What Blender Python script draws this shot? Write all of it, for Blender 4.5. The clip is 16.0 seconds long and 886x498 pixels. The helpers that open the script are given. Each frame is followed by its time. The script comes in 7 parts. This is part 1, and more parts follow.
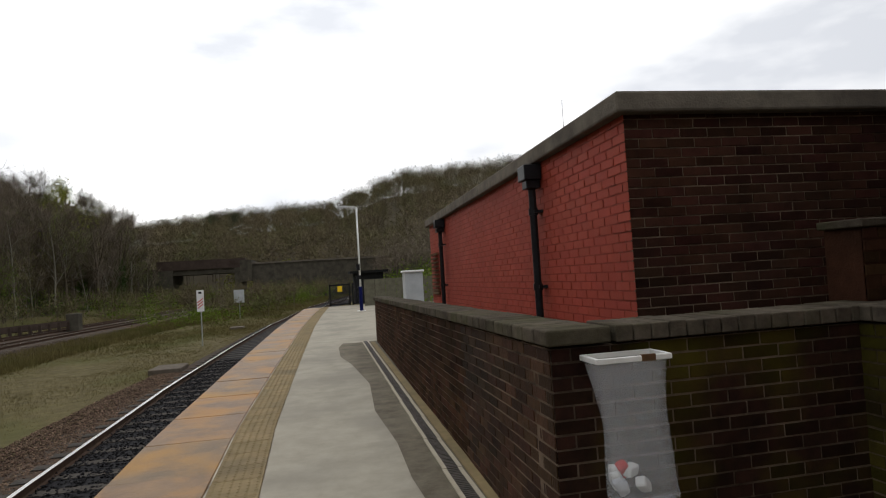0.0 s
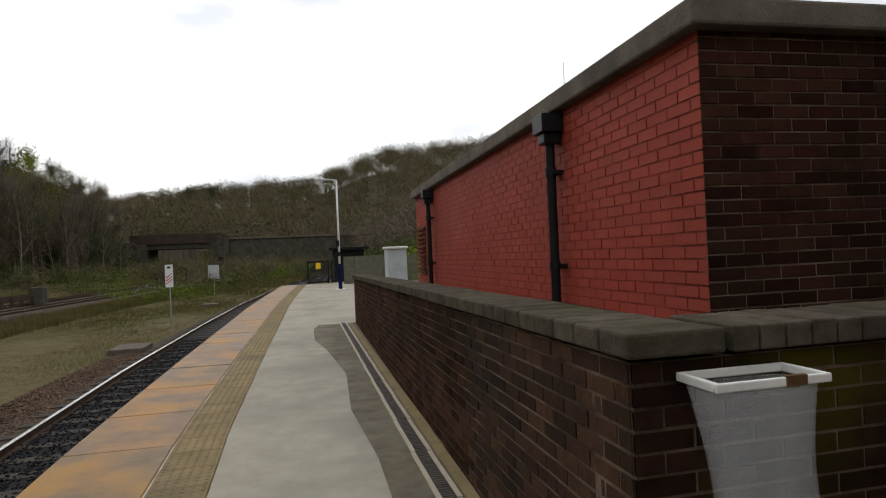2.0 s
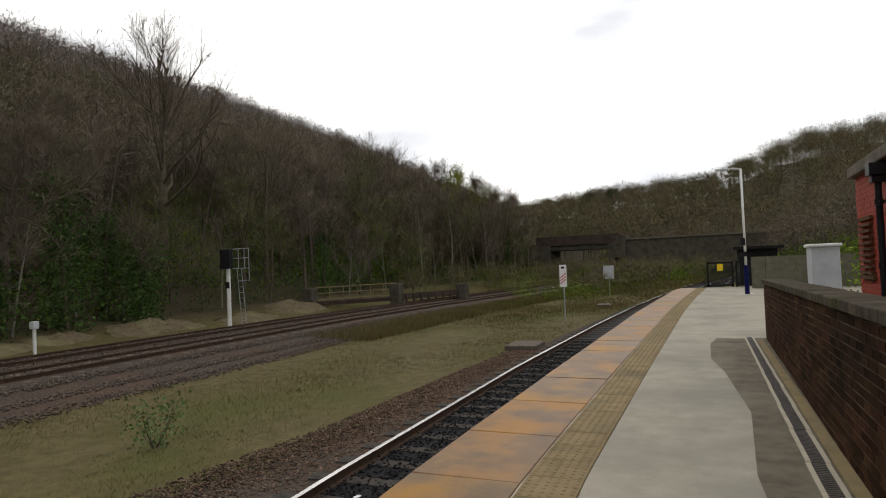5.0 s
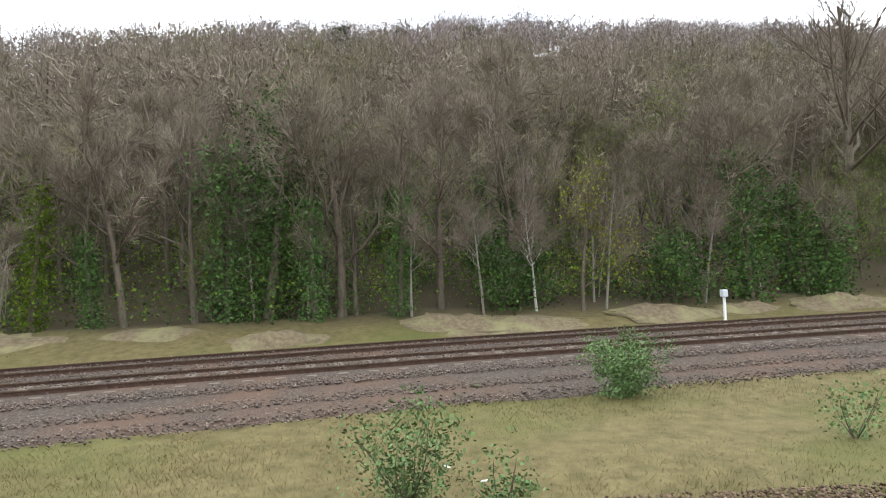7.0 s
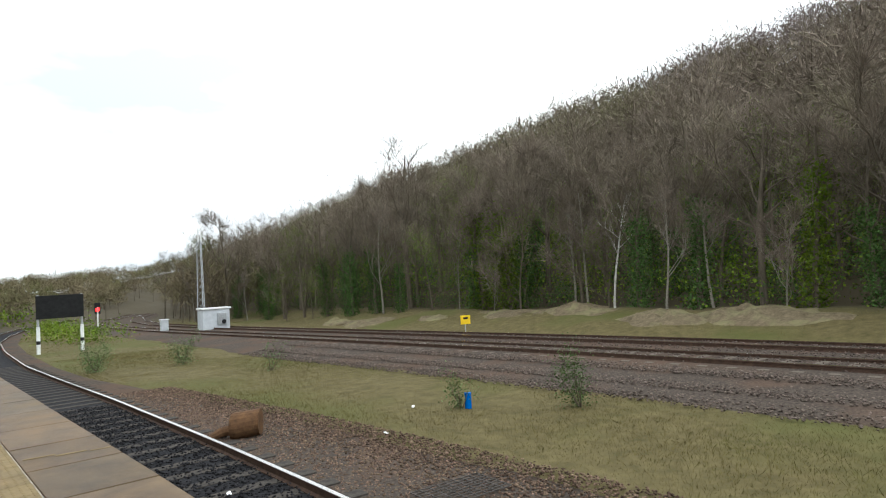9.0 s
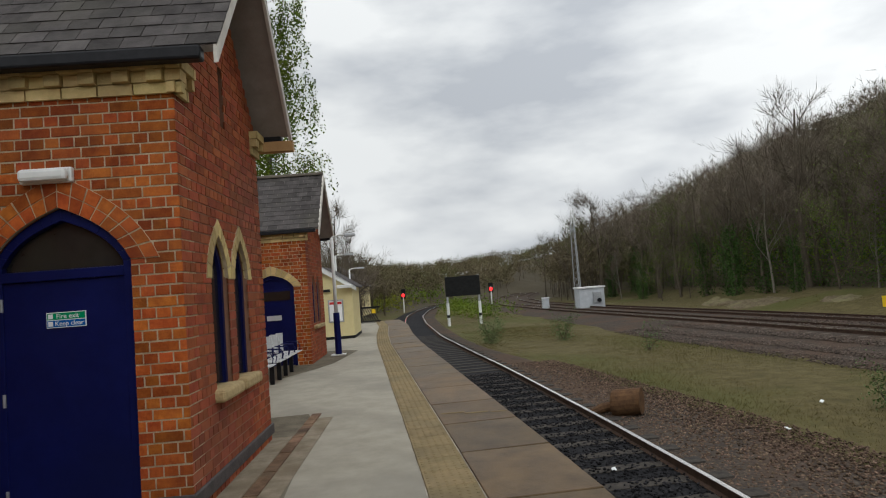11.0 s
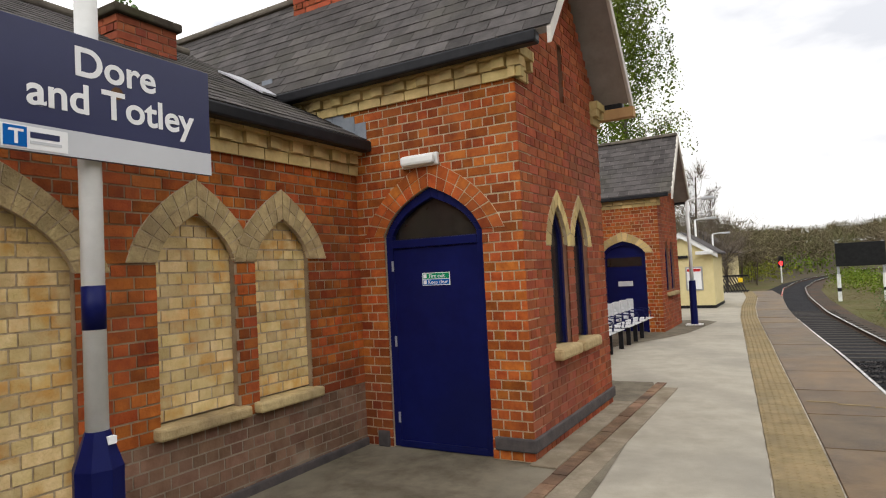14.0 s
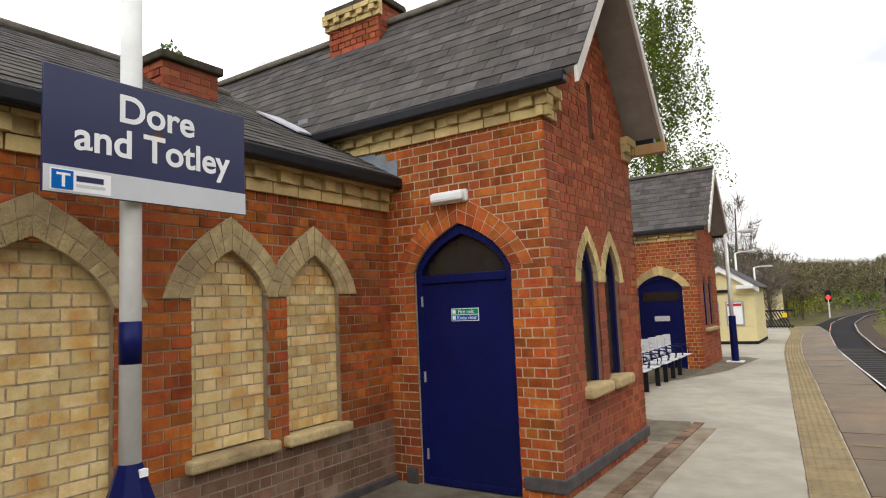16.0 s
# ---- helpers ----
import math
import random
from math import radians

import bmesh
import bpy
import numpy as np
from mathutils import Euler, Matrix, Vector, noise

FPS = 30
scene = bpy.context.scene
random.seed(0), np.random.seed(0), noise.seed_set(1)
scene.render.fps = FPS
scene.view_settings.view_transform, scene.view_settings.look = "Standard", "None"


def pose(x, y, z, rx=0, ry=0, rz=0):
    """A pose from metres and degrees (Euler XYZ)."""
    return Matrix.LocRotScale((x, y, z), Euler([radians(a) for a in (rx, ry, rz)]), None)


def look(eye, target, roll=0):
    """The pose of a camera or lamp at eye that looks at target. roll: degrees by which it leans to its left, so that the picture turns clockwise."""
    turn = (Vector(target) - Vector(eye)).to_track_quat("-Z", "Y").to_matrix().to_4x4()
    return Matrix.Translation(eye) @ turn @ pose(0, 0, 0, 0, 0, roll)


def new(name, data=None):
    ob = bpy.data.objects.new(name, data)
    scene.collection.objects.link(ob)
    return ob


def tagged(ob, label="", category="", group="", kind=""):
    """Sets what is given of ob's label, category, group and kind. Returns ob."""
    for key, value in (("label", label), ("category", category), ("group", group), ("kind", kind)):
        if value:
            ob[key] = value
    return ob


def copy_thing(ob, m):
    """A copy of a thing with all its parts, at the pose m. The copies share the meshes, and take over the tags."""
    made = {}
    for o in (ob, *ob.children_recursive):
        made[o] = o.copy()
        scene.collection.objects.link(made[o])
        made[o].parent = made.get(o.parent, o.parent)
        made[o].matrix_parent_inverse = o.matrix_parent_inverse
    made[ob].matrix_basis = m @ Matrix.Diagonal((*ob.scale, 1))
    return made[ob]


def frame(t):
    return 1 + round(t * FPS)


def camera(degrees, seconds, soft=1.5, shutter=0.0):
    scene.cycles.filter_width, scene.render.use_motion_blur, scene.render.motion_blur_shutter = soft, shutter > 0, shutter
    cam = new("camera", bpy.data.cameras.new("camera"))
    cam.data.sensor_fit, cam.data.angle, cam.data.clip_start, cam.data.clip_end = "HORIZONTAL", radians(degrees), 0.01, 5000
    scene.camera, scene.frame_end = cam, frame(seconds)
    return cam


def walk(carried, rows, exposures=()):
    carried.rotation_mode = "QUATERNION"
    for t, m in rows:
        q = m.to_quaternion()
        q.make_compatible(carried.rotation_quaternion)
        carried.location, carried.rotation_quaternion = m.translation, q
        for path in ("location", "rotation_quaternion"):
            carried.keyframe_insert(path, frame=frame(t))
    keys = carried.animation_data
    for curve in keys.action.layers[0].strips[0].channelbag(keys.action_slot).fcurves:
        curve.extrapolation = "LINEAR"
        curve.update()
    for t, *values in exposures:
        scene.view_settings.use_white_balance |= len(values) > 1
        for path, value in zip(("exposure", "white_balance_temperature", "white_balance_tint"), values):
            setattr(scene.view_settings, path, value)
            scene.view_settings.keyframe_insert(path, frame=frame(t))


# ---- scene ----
cam = camera(71.3, 16.0, soft=1.1)
PATH = [
    (0, (0.296, 2.35, 1.691), (0.699, 4.307, 1.764), -3.4),
    (0.5, (0.348, 2.701, 1.671), (0.777, 4.654, 1.711), -2.2),
    (1, (0.385, 2.988, 1.658), (0.774, 4.95, 1.699), -1.0),
    (1.5, (0.391, 3.325, 1.663), (0.841, 5.273, 1.703), -2.2),
    (2, (0.432, 3.639, 1.644), (0.892, 5.585, 1.647), -2.4),
    (2.5, (0.488, 3.92, 1.652), (0.891, 5.879, 1.674), -1.2),
    (3, (0.495, 4.23, 1.65), (0.874, 6.192, 1.719), -3.1),
    (3.2, (0.468, 4.324, 1.653), (0.777, 6.298, 1.73), -3.3),
    (5.3, (0.605, 5.211, 1.62), (-0.393, 6.944, 1.661), -2.1),
    (5.5, (0.596, 5.284, 1.613), (-0.564, 6.912, 1.657), -1.9),
    (6, (0.465, 5.351, 1.623), (-1.049, 6.657, 1.651), -3.4),
    (6.5, (0.324, 5.332, 1.631), (-1.472, 6.211, 1.656), -3.1),
    (7, (0.237, 5.241, 1.635), (-1.732, 5.584, 1.691), -2.4),
    (7.5, (0.181, 5.082, 1.649), (-1.81, 4.909, 1.707), -2.6),
    (7.6, (0.181, 5.042, 1.649), (-1.8, 4.765, 1.685), -3.0),
    (7.9, (0.194, 4.912, 1.649), (-1.698, 4.269, 1.727), -3.7),
    (8, (0.19, 4.879, 1.648), (-1.659, 4.121, 1.731), -4.0),
    (8.5, (0.114, 4.778, 1.673), (-1.417, 3.493, 1.739), -3.7),
    (9, (0.097, 4.73, 1.676), (-1.08, 3.116, 1.78), -3.5),
    (9.5, (0.067, 4.727, 1.68), (-0.742, 2.901, 1.78), -4.3),
    (9.7, (0.058, 4.722, 1.678), (-0.612, 2.84, 1.776), -4.5),
    (11.8, (0.059, 4.404, 1.632), (0.392, 2.436, 1.756), -2.9),
    (12, (0.027, 4.399, 1.632), (0.515, 2.462, 1.732), -2.5),
    (12.5, (0.041, 4.39, 1.648), (0.824, 2.55, 1.683), -2.8),
    (13, (0.027, 4.448, 1.661), (0.822, 2.614, 1.708), -3.1),
    (13.5, (-0.106, 4.501, 1.657), (0.764, 2.702, 1.737), -2.7),
    (14, (-0.193, 4.559, 1.657), (0.811, 2.832, 1.736), -2.9),
    (14.5, (-0.145, 4.612, 1.669), (0.901, 2.91, 1.759), -2.7),
    (15, (-0.211, 4.62, 1.675), (0.811, 2.905, 1.793), -2.6),
    (15.5, (-0.276, 4.582, 1.678), (0.781, 2.892, 1.84), -2.6),
    (16, (-0.266, 4.566, 1.692), (0.827, 2.902, 1.878), -2.5),
]
EXPOSURES = [(0.0, -1.5, 6500, 10), (3.2, -1.45, 6500, 10), (5.5, -1.5, 6800, 10), (6.1, -0.8, 7000, 13), (6.6, 0.05, 6900, 12), (7.2, 0.35, 5800, 6), (8.4, 0.25, 5850, 5), (9.0, -0.4, 6100, 5),
             (9.5, -1.2, 6100, 3), (9.7, -1.35, 6100, 4), (11.8, -1.35, 6500, 9), (12.5, -1.1, 6600, 11), (13.5, -0.75, 6600, 11), (16.0, -0.5, 6500, 10)]
walk(cam, [(t, look(eye, target, roll)) for t, eye, target, roll in PATH], EXPOSURES)

# ---------------------------------------------------------------- light
SUN_EL, SUN_AZ = radians(42), radians(-20)   # azimuth from +y towards +x
sun_dir = Vector((math.sin(SUN_AZ) * math.cos(SUN_EL), math.cos(SUN_AZ) * math.cos(SUN_EL), math.sin(SUN_EL)))
sun_data = bpy.data.lights.new("sun", "SUN")
sun_data.energy, sun_data.angle, sun_data.color = 0.6, radians(25), (1.0, 0.96, 0.9)
sun = new("sun", sun_data)
sun.matrix_world = look((0, 0, 60), Vector((0, 0, 60)) - sun_dir)

world = bpy.data.worlds.new("world")
scene.world = world
world.use_nodes = True


def build_sky(nt):
    nt.nodes.clear()
    N, L = nt.nodes.new, nt.links.new
    out, bg = N("ShaderNodeOutputWorld"), N("ShaderNodeBackground")
    sky = N("ShaderNodeTexSky")
    sky.sky_type, sky.sun_disc = "NISHITA", False
    sky.sun_elevation, sky.sun_rotation = SUN_EL, SUN_AZ
    tc, mp = N("ShaderNodeTexCoord"), N("ShaderNodeMapping")
    mp.inputs["Scale"].default_value = (1.0, 1.0, 2.8)
    n1, n2 = N("ShaderNodeTexNoise"), N("ShaderNodeTexNoise")
    n1.inputs["Scale"].default_value, n1.inputs["Detail"].default_value, n1.inputs["Roughness"].default_value = 2.6, 8, 0.5
    n2.inputs["Scale"].default_value, n2.inputs["Detail"].default_value = 1.4, 5
    ramp = N("ShaderNodeValToRGB")
    e = ramp.color_ramp.elements
    e[0].position, e[0].color = 0.37, (0.84, 0.87, 0.93, 1)
    e[1].position, e[1].color = 0.58, (1.45, 1.45, 1.44, 1)
    cover = N("ShaderNodeValToRGB")
    c = cover.color_ramp.elements
    c[0].position, c[0].color = 0.28, (0, 0, 0, 1)
    c[1].position, c[1].color = 0.36, (1, 1, 1, 1)
    skym = N("ShaderNodeVectorMath"); skym.operation = "SCALE"; skym.inputs["Scale"].default_value = 0.14
    mix = N("ShaderNodeMixRGB")
    dot = N("ShaderNodeVectorMath"); dot.operation = "DOT_PRODUCT"; dot.inputs[1].default_value = (sun_dir.x, sun_dir.y * 1.0, 0.45)
    glow = N("ShaderNodeMapRange")
    glow.inputs["From Min"].default_value, glow.inputs["From Max"].default_value = -0.6, 1.0
    glow.inputs["To Min"].default_value, glow.inputs["To Max"].default_value = 1.45, 3.1
    mul = N("ShaderNodeVectorMath"); mul.operation = "SCALE"
    L(tc.outputs["Generated"], mp.inputs["Vector"]); L(mp.outputs[0], n1.inputs["Vector"]); L(mp.outputs[0], n2.inputs["Vector"])
    L(n1.outputs[0], ramp.inputs[0]); L(n2.outputs[0], cover.inputs[0])
    L(sky.outputs[0], skym.inputs[0])
    L(tc.outputs["Generated"], dot.inputs[0]); L(dot.outputs["Value"], glow.inputs["Value"])
    L(ramp.outputs[0], mul.inputs[0]); L(glow.outputs[0], mul.inputs["Scale"])
    L(cover.outputs[0], mix.inputs[0]); L(skym.outputs[0], mix.inputs[1]); L(mul.outputs[0], mix.inputs[2])
    L(mix.outputs[0], bg.inputs["Color"]); bg.inputs["Strength"].default_value = 1.0
    L(bg.outputs[0], out.inputs[0])


build_sky(world.node_tree)

# ---------------------------------------------------------------- materials
MATS = {}


def mat(name, a, b, scale=6.0, rough=0.8, bump=0.3, c=None, cscale=0.8, camount=0.5, metal=0.0, vary=0.0, vary_by="", fine=60.0, stretch=(1, 1, 1), spec=0.12):
    """Two-scale noise paint: a to b at the fine scale, stains of c at the coarse one; vary: brightness from piece to piece."""
    m = bpy.data.materials.new(name)
    m.use_nodes = True
    nt = m.node_tree
    N, L = nt.nodes.new, nt.links.new
    p = nt.nodes["Principled BSDF"]
    p.inputs["Roughness"].default_value, p.inputs["Metallic"].default_value = rough, metal
    p.inputs["Specular IOR Level"].default_value = spec
    tc, mp = N("ShaderNodeTexCoord"), N("ShaderNodeMapping")
    mp.inputs["Scale"].default_value = stretch
    L(tc.outputs["Object"], mp.inputs[0])
    if vary_by == "object":
        oi = N("ShaderNodeObjectInfo")
        rnd = oi.outputs["Random"]
        geo = N("ShaderNodeNewGeometry")
        src = geo.outputs["Position"]
        L(src, mp.inputs[0])
    elif vary_by == "island":
        rnd = N("ShaderNodeNewGeometry").outputs["Random Per Island"]
    else:
        rnd = None
    n1, n2 = N("ShaderNodeTexNoise"), N("ShaderNodeTexNoise")
    n1.inputs["Scale"].default_value, n1.inputs["Detail"].default_value, n1.inputs["Roughness"].default_value = scale, 8, 0.65
    n2.inputs["Scale"].default_value, n2.inputs["Detail"].default_value = cscale, 6
    L(mp.outputs[0], n1.inputs["Vector"]); L(mp.outputs[0], n2.inputs["Vector"])
    r1 = N("ShaderNodeValToRGB")
    r1.color_ramp.elements[0].position, r1.color_ramp.elements[0].color = 0.33, (*a, 1)
    r1.color_ramp.elements[1].position, r1.color_ramp.elements[1].color = 0.67, (*b, 1)
    L(n1.outputs[0], r1.inputs[0])
    col = r1.outputs[0]
    if c is not None:
        r2 = N("ShaderNodeMapRange")
        r2.inputs["From Min"].default_value, r2.inputs["From Max"].default_value = 0.48, 0.66
        r2.inputs["To Max"].default_value = camount
        L(n2.outputs[0], r2.inputs["Value"])
        mx = N("ShaderNodeMixRGB")
        mx.inputs[2].default_value = (*c, 1)
        L(r2.outputs[0], mx.inputs[0]); L(col, mx.inputs[1])
        col = mx.outputs[0]
    if rnd is not None and vary:
        hs = N("ShaderNodeHueSaturation")
        mr = N("ShaderNodeMapRange")
        mr.inputs["To Min"].default_value, mr.inputs["To Max"].default_value = 1 - vary, 1 + vary
        wn = N("ShaderNodeTexWhiteNoise"); wn.noise_dimensions = "1D"
        mh = N("ShaderNodeMapRange")
        mh.inputs["To Min"].default_value, mh.inputs["To Max"].default_value = 0.5 - 0.03 * vary, 0.5 + 0.03 * vary
        L(rnd, mr.inputs["Value"]); L(rnd, wn.inputs["W"]); L(wn.outputs["Value"], mh.inputs["Value"])
        L(mr.outputs[0], hs.inputs["Value"]); L(mh.outputs[0], hs.inputs["Hue"]); L(col, hs.inputs["Color"])
        col = hs.outputs[0]
    L(col, p.inputs["Base Color"])
    rr = N("ShaderNodeMapRange")
    rr.inputs["To Min"].default_value, rr.inputs["To Max"].default_value = max(0.02, rough - 0.12), min(1.0, rough + 0.12)
    L(n2.outputs[0], rr.inputs["Value"]); L(rr.outputs[0], p.inputs["Roughness"])
    if bump:
        n3, bp = N("ShaderNodeTexNoise"), N("ShaderNodeBump")
        n3.inputs["Scale"].default_value, n3.inputs["Detail"].default_value = fine, 5
        bp.inputs["Strength"].default_value, bp.inputs["Distance"].default_value = bump, 0.01
        L(mp.outputs[0], n3.inputs["Vector"]); L(n3.outputs[0], bp.inputs["Height"]); L(bp.outputs[0], p.inputs["Normal"])
    MATS[name] = m
    return m


def glow_mat(name, col, strength):
    m = bpy.data.materials.new(name)
    m.use_nodes = True
    p = m.node_tree.nodes["Principled BSDF"]
    p.inputs["Base Color"].default_value = (*col, 1)
    p.inputs["Emission Color"].default_value, p.inputs["Emission Strength"].default_value = (*col, 1), strength
    return m


def clear_mat(name, col, rough, alpha_mix):
    """Thin clear sheet: part transparent, part of its own surface."""
    m = bpy.data.materials.new(name)
    m.use_nodes = True
    nt = m.node_tree
    p = nt.nodes["Principled BSDF"]
    p.inputs["Base Color"].default_value, p.inputs["Roughness"].default_value = (*col, 1), rough
    tr, mx = nt.nodes.new("ShaderNodeBsdfTransparent"), nt.nodes.new("ShaderNodeMixShader")
    tr.inputs[0].default_value = (0.95, 0.96, 0.97, 1)
    mx.inputs[0].default_value = alpha_mix
    nt.links.new(tr.outputs[0], mx.inputs[1]); nt.links.new(p.outputs[0], mx.inputs[2])
    nt.links.new(mx.outputs[0], nt.nodes["Material Output"].inputs[0])
    return m


BRICK_OR = mat("brick_orange", (0.25, 0.052, 0.012), (0.45, 0.122, 0.024), 9, 0.85, 0.5, c=(0.15, 0.042, 0.022), cscale=0.9, camount=0.6, vary=0.32, vary_by="island")
BRICK_OR_OB = mat("brick_orange_piece", (0.25, 0.052, 0.012), (0.45, 0.122, 0.024), 9, 0.85, 0.5, c=(0.15, 0.042, 0.022), cscale=0.9, camount=0.6, vary=0.32, vary_by="object")
BRICK_GA = mat("brick_gable", (0.23, 0.056, 0.024), (0.34, 0.092, 0.038), 7, 0.85, 0.4, c=(0.20, 0.068, 0.045), cscale=0.8, camount=0.65, vary=0.26, vary_by="island")
BRICK_DK = mat("brick_dark", (0.032, 0.016, 0.009), (0.060, 0.029, 0.016), 8, 0.88, 0.6, c=(0.018, 0.012, 0.008), cscale=1.0, camount=0.7, vary=0.5, vary_by="island", spec=0.03)
BRICK_MOSS = mat("brick_mossy", (0.028, 0.021, 0.009), (0.05, 0.04, 0.012), 8, 0.9, 0.5, c=(0.085, 0.078, 0.008), cscale=1.5, camount=0.85, vary=0.35, vary_by="island", spec=0.03)
# Yellow-green stains on a base darkened for the shade of the return face.
BRICK_RET = mat("brick_stained_shaded", (0.016, 0.009, 0.007), (0.034, 0.016, 0.011), 8, 0.88, 0.5, c=(0.055, 0.048, 0.006), cscale=1.1, camount=0.8, vary=0.35, vary_by="island", spec=0.03)
BRICK_RED = mat("brick_painted_red", (0.29, 0.048, 0.029), (0.36, 0.064, 0.039), 4, 0.6, 0.25, c=(0.25, 0.05, 0.035), cscale=0.9, camount=0.6, vary=0.06, vary_by="island")
RED_MORTAR = mat("painted_joint", (0.20, 0.034, 0.021), (0.27, 0.046, 0.029), 5, 0.7, 0.2)
BRICK_BUFF = mat("brick_buff", (0.50, 0.36, 0.15), (0.68, 0.52, 0.27), 7, 0.85, 0.4, c=(0.50, 0.26, 0.06), cscale=5.0, camount=0.85, vary=0.2, vary_by="island")
BRICK_CREAM = mat("brick_cream", (0.46, 0.34, 0.145), (0.62, 0.47, 0.22), 8, 0.85, 0.5, c=(0.30, 0.22, 0.11), cscale=1.8, camount=0.5, vary=0.2, vary_by="object")
STONE_ARCH = mat("arch_stone", (0.36, 0.27, 0.135), (0.52, 0.40, 0.21), 14, 0.9, 0.8, c=(0.19, 0.14, 0.08), cscale=2.2, camount=0.6, vary=0.15, vary_by="object")
MORTAR = mat("mortar", (0.31, 0.235, 0.15), (0.52, 0.415, 0.285), 14, 0.95, 0.5)
MORTAR_DK = mat("mortar_dark", (0.035, 0.026, 0.019), (0.20, 0.15, 0.11), 2.2, 0.95, 0.5, spec=0.03)
MORTAR_GA = mat("mortar_gable", (0.22, 0.11, 0.07), (0.28, 0.15, 0.10), 9, 0.95, 0.4)
SMEAR = mat("brick_smeared", (0.135, 0.070, 0.043), (0.225, 0.135, 0.09), 6, 0.92, 0.6, c=(0.27, 0.22, 0.165), cscale=1.4, camount=0.85, vary=0.25, vary_by="island")
MORTAR_WM = mat("mortar_weathered", (0.17, 0.115, 0.07), (0.36, 0.275, 0.185), 3, 0.95, 0.5)
MORTAR_SM = mat("mortar_smeared", (0.20, 0.16, 0.12), (0.30, 0.25, 0.19), 5, 0.95, 0.5)
PLINTH = mat("plinth_blue_brick", (0.05, 0.045, 0.045), (0.10, 0.085, 0.08), 6, 0.7, 0.4)
COPING = mat("coping_brick", (0.050, 0.042, 0.032), (0.105, 0.088, 0.068), 9, 0.9, 0.6, c=(0.06, 0.06, 0.03), cscale=1.6, camount=0.6, vary=0.25, vary_by="island", spec=0.03)
# Brown end-wall brick, with the shade of its backlit face in the colour.
BRICK_END = mat("brick_brown_shaded", (0.030, 0.013, 0.009), (0.054, 0.022, 0.015), 8, 0.88, 0.5, c=(0.024, 0.015, 0.011), cscale=0.9, camount=0.7, vary=0.45, vary_by="island", spec=0.03)
BRICK_END_OB = mat("brick_brown_shaded_piece", (0.030, 0.013, 0.009), (0.054, 0.022, 0.015), 8, 0.88, 0.5, c=(0.024, 0.015, 0.011), cscale=0.9, camount=0.7, vary=0.45, vary_by="object", spec=0.03)
MORTAR_END = mat("mortar_brown", (0.05, 0.038, 0.028), (0.25, 0.19, 0.135), 2.5, 0.95, 0.5, spec=0.03)
COPE_CONC = mat("coping_concrete", (0.12, 0.105, 0.085), (0.19, 0.165, 0.13), 6, 0.9, 0.5, c=(0.06, 0.05, 0.045), cscale=1.4, camount=0.5)
CONCRETE = mat("platform_concrete", (0.285, 0.26, 0.207), (0.365, 0.333, 0.268), 3.0, 0.8, 0.35, c=(0.21, 0.195, 0.165), cscale=0.6, camount=0.6, fine=90)
ASPHALT = mat("platform_asphalt", (0.085, 0.072, 0.050), (0.17, 0.145, 0.105), 4, 0.8, 0.6, c=(0.21, 0.185, 0.14), cscale=0.9, camount=0.7, fine=120)
PAVER_RUST = mat("paver_rust", (0.13, 0.076, 0.034), (0.25, 0.15, 0.068), 2.2, 0.42, 0.3, c=(0.35, 0.165, 0.022), cscale=1.1, camount=0.85, vary=0.14, vary_by="object")
PAVER_STONE = mat("paver_stone", (0.068, 0.046, 0.025), (0.14, 0.094, 0.050), 2.2, 0.5, 0.3, c=(0.19, 0.125, 0.06), cscale=1.0, camount=0.55, vary=0.14, vary_by="object")
JOINT = mat("joint_fill", (0.12, 0.10, 0.08), (0.55, 0.5, 0.42), 1.6, 0.9, 0.4)
TACTILE = mat("tactile_buff", (0.175, 0.132, 0.068), (0.255, 0.192, 0.100), 5, 0.8, 0.3, c=(0.15, 0.125, 0.08), cscale=1.1, camount=0.5, vary=0.08, vary_by="object")
DRAIN = mat("drain_concrete", (0.36, 0.32, 0.25), (0.46, 0.41, 0.32), 6, 0.85, 0.4)
IRON = mat("drain_iron", (0.05, 0.045, 0.04), (0.10, 0.085, 0.075), 8, 0.6, 0.4)
GREY_EDGE = mat("edge_blocks", (0.16, 0.14, 0.12), (0.27, 0.24, 0.2), 5, 0.9, 0.5, vary=0.2, vary_by="island")
SLATE = mat("slate", (0.052, 0.047, 0.045), (0.096, 0.086, 0.082), 5, 0.68, 0.35, c=(0.085, 0.078, 0.064), cscale=0.9, camount=0.6, vary=0.26, vary_by="island", spec=0.03)
SLATE_OB = mat("slate_piece", (0.052, 0.047, 0.045), (0.096, 0.086, 0.082), 5, 0.68, 0.35, c=(0.085, 0.078, 0.064), cscale=0.9, camount=0.6, vary=0.26, vary_by="object", spec=0.03)
LEAD = mat("lead", (0.17, 0.19, 0.22), (0.26, 0.28, 0.31), 5, 0.55, 0.2)
LEAD_LT = mat("new_lead", (0.36, 0.36, 0.38), (0.46, 0.46, 0.48), 5, 0.5, 0.2)
BLACK = mat("black_gloss", (0.012, 0.012, 0.014), (0.022, 0.022, 0.024), 6, 0.35, 0.1)
BLACK_MATT = mat("black_matt", (0.012, 0.012, 0.012), (0.02, 0.02, 0.02), 6, 0.8, 0.1)
BLUE = mat("blue_paint", (0.004, 0.006, 0.052), (0.006, 0.009, 0.075), 3, 0.4, 0.06, c=(0.006, 0.008, 0.045), cscale=1.2, camount=0.5)
WHITE = mat("white_paint", (0.68, 0.68, 0.66), (0.8, 0.8, 0.78), 5, 0.45, 0.08, c=(0.55, 0.54, 0.5), cscale=1.5, camount=0.4)
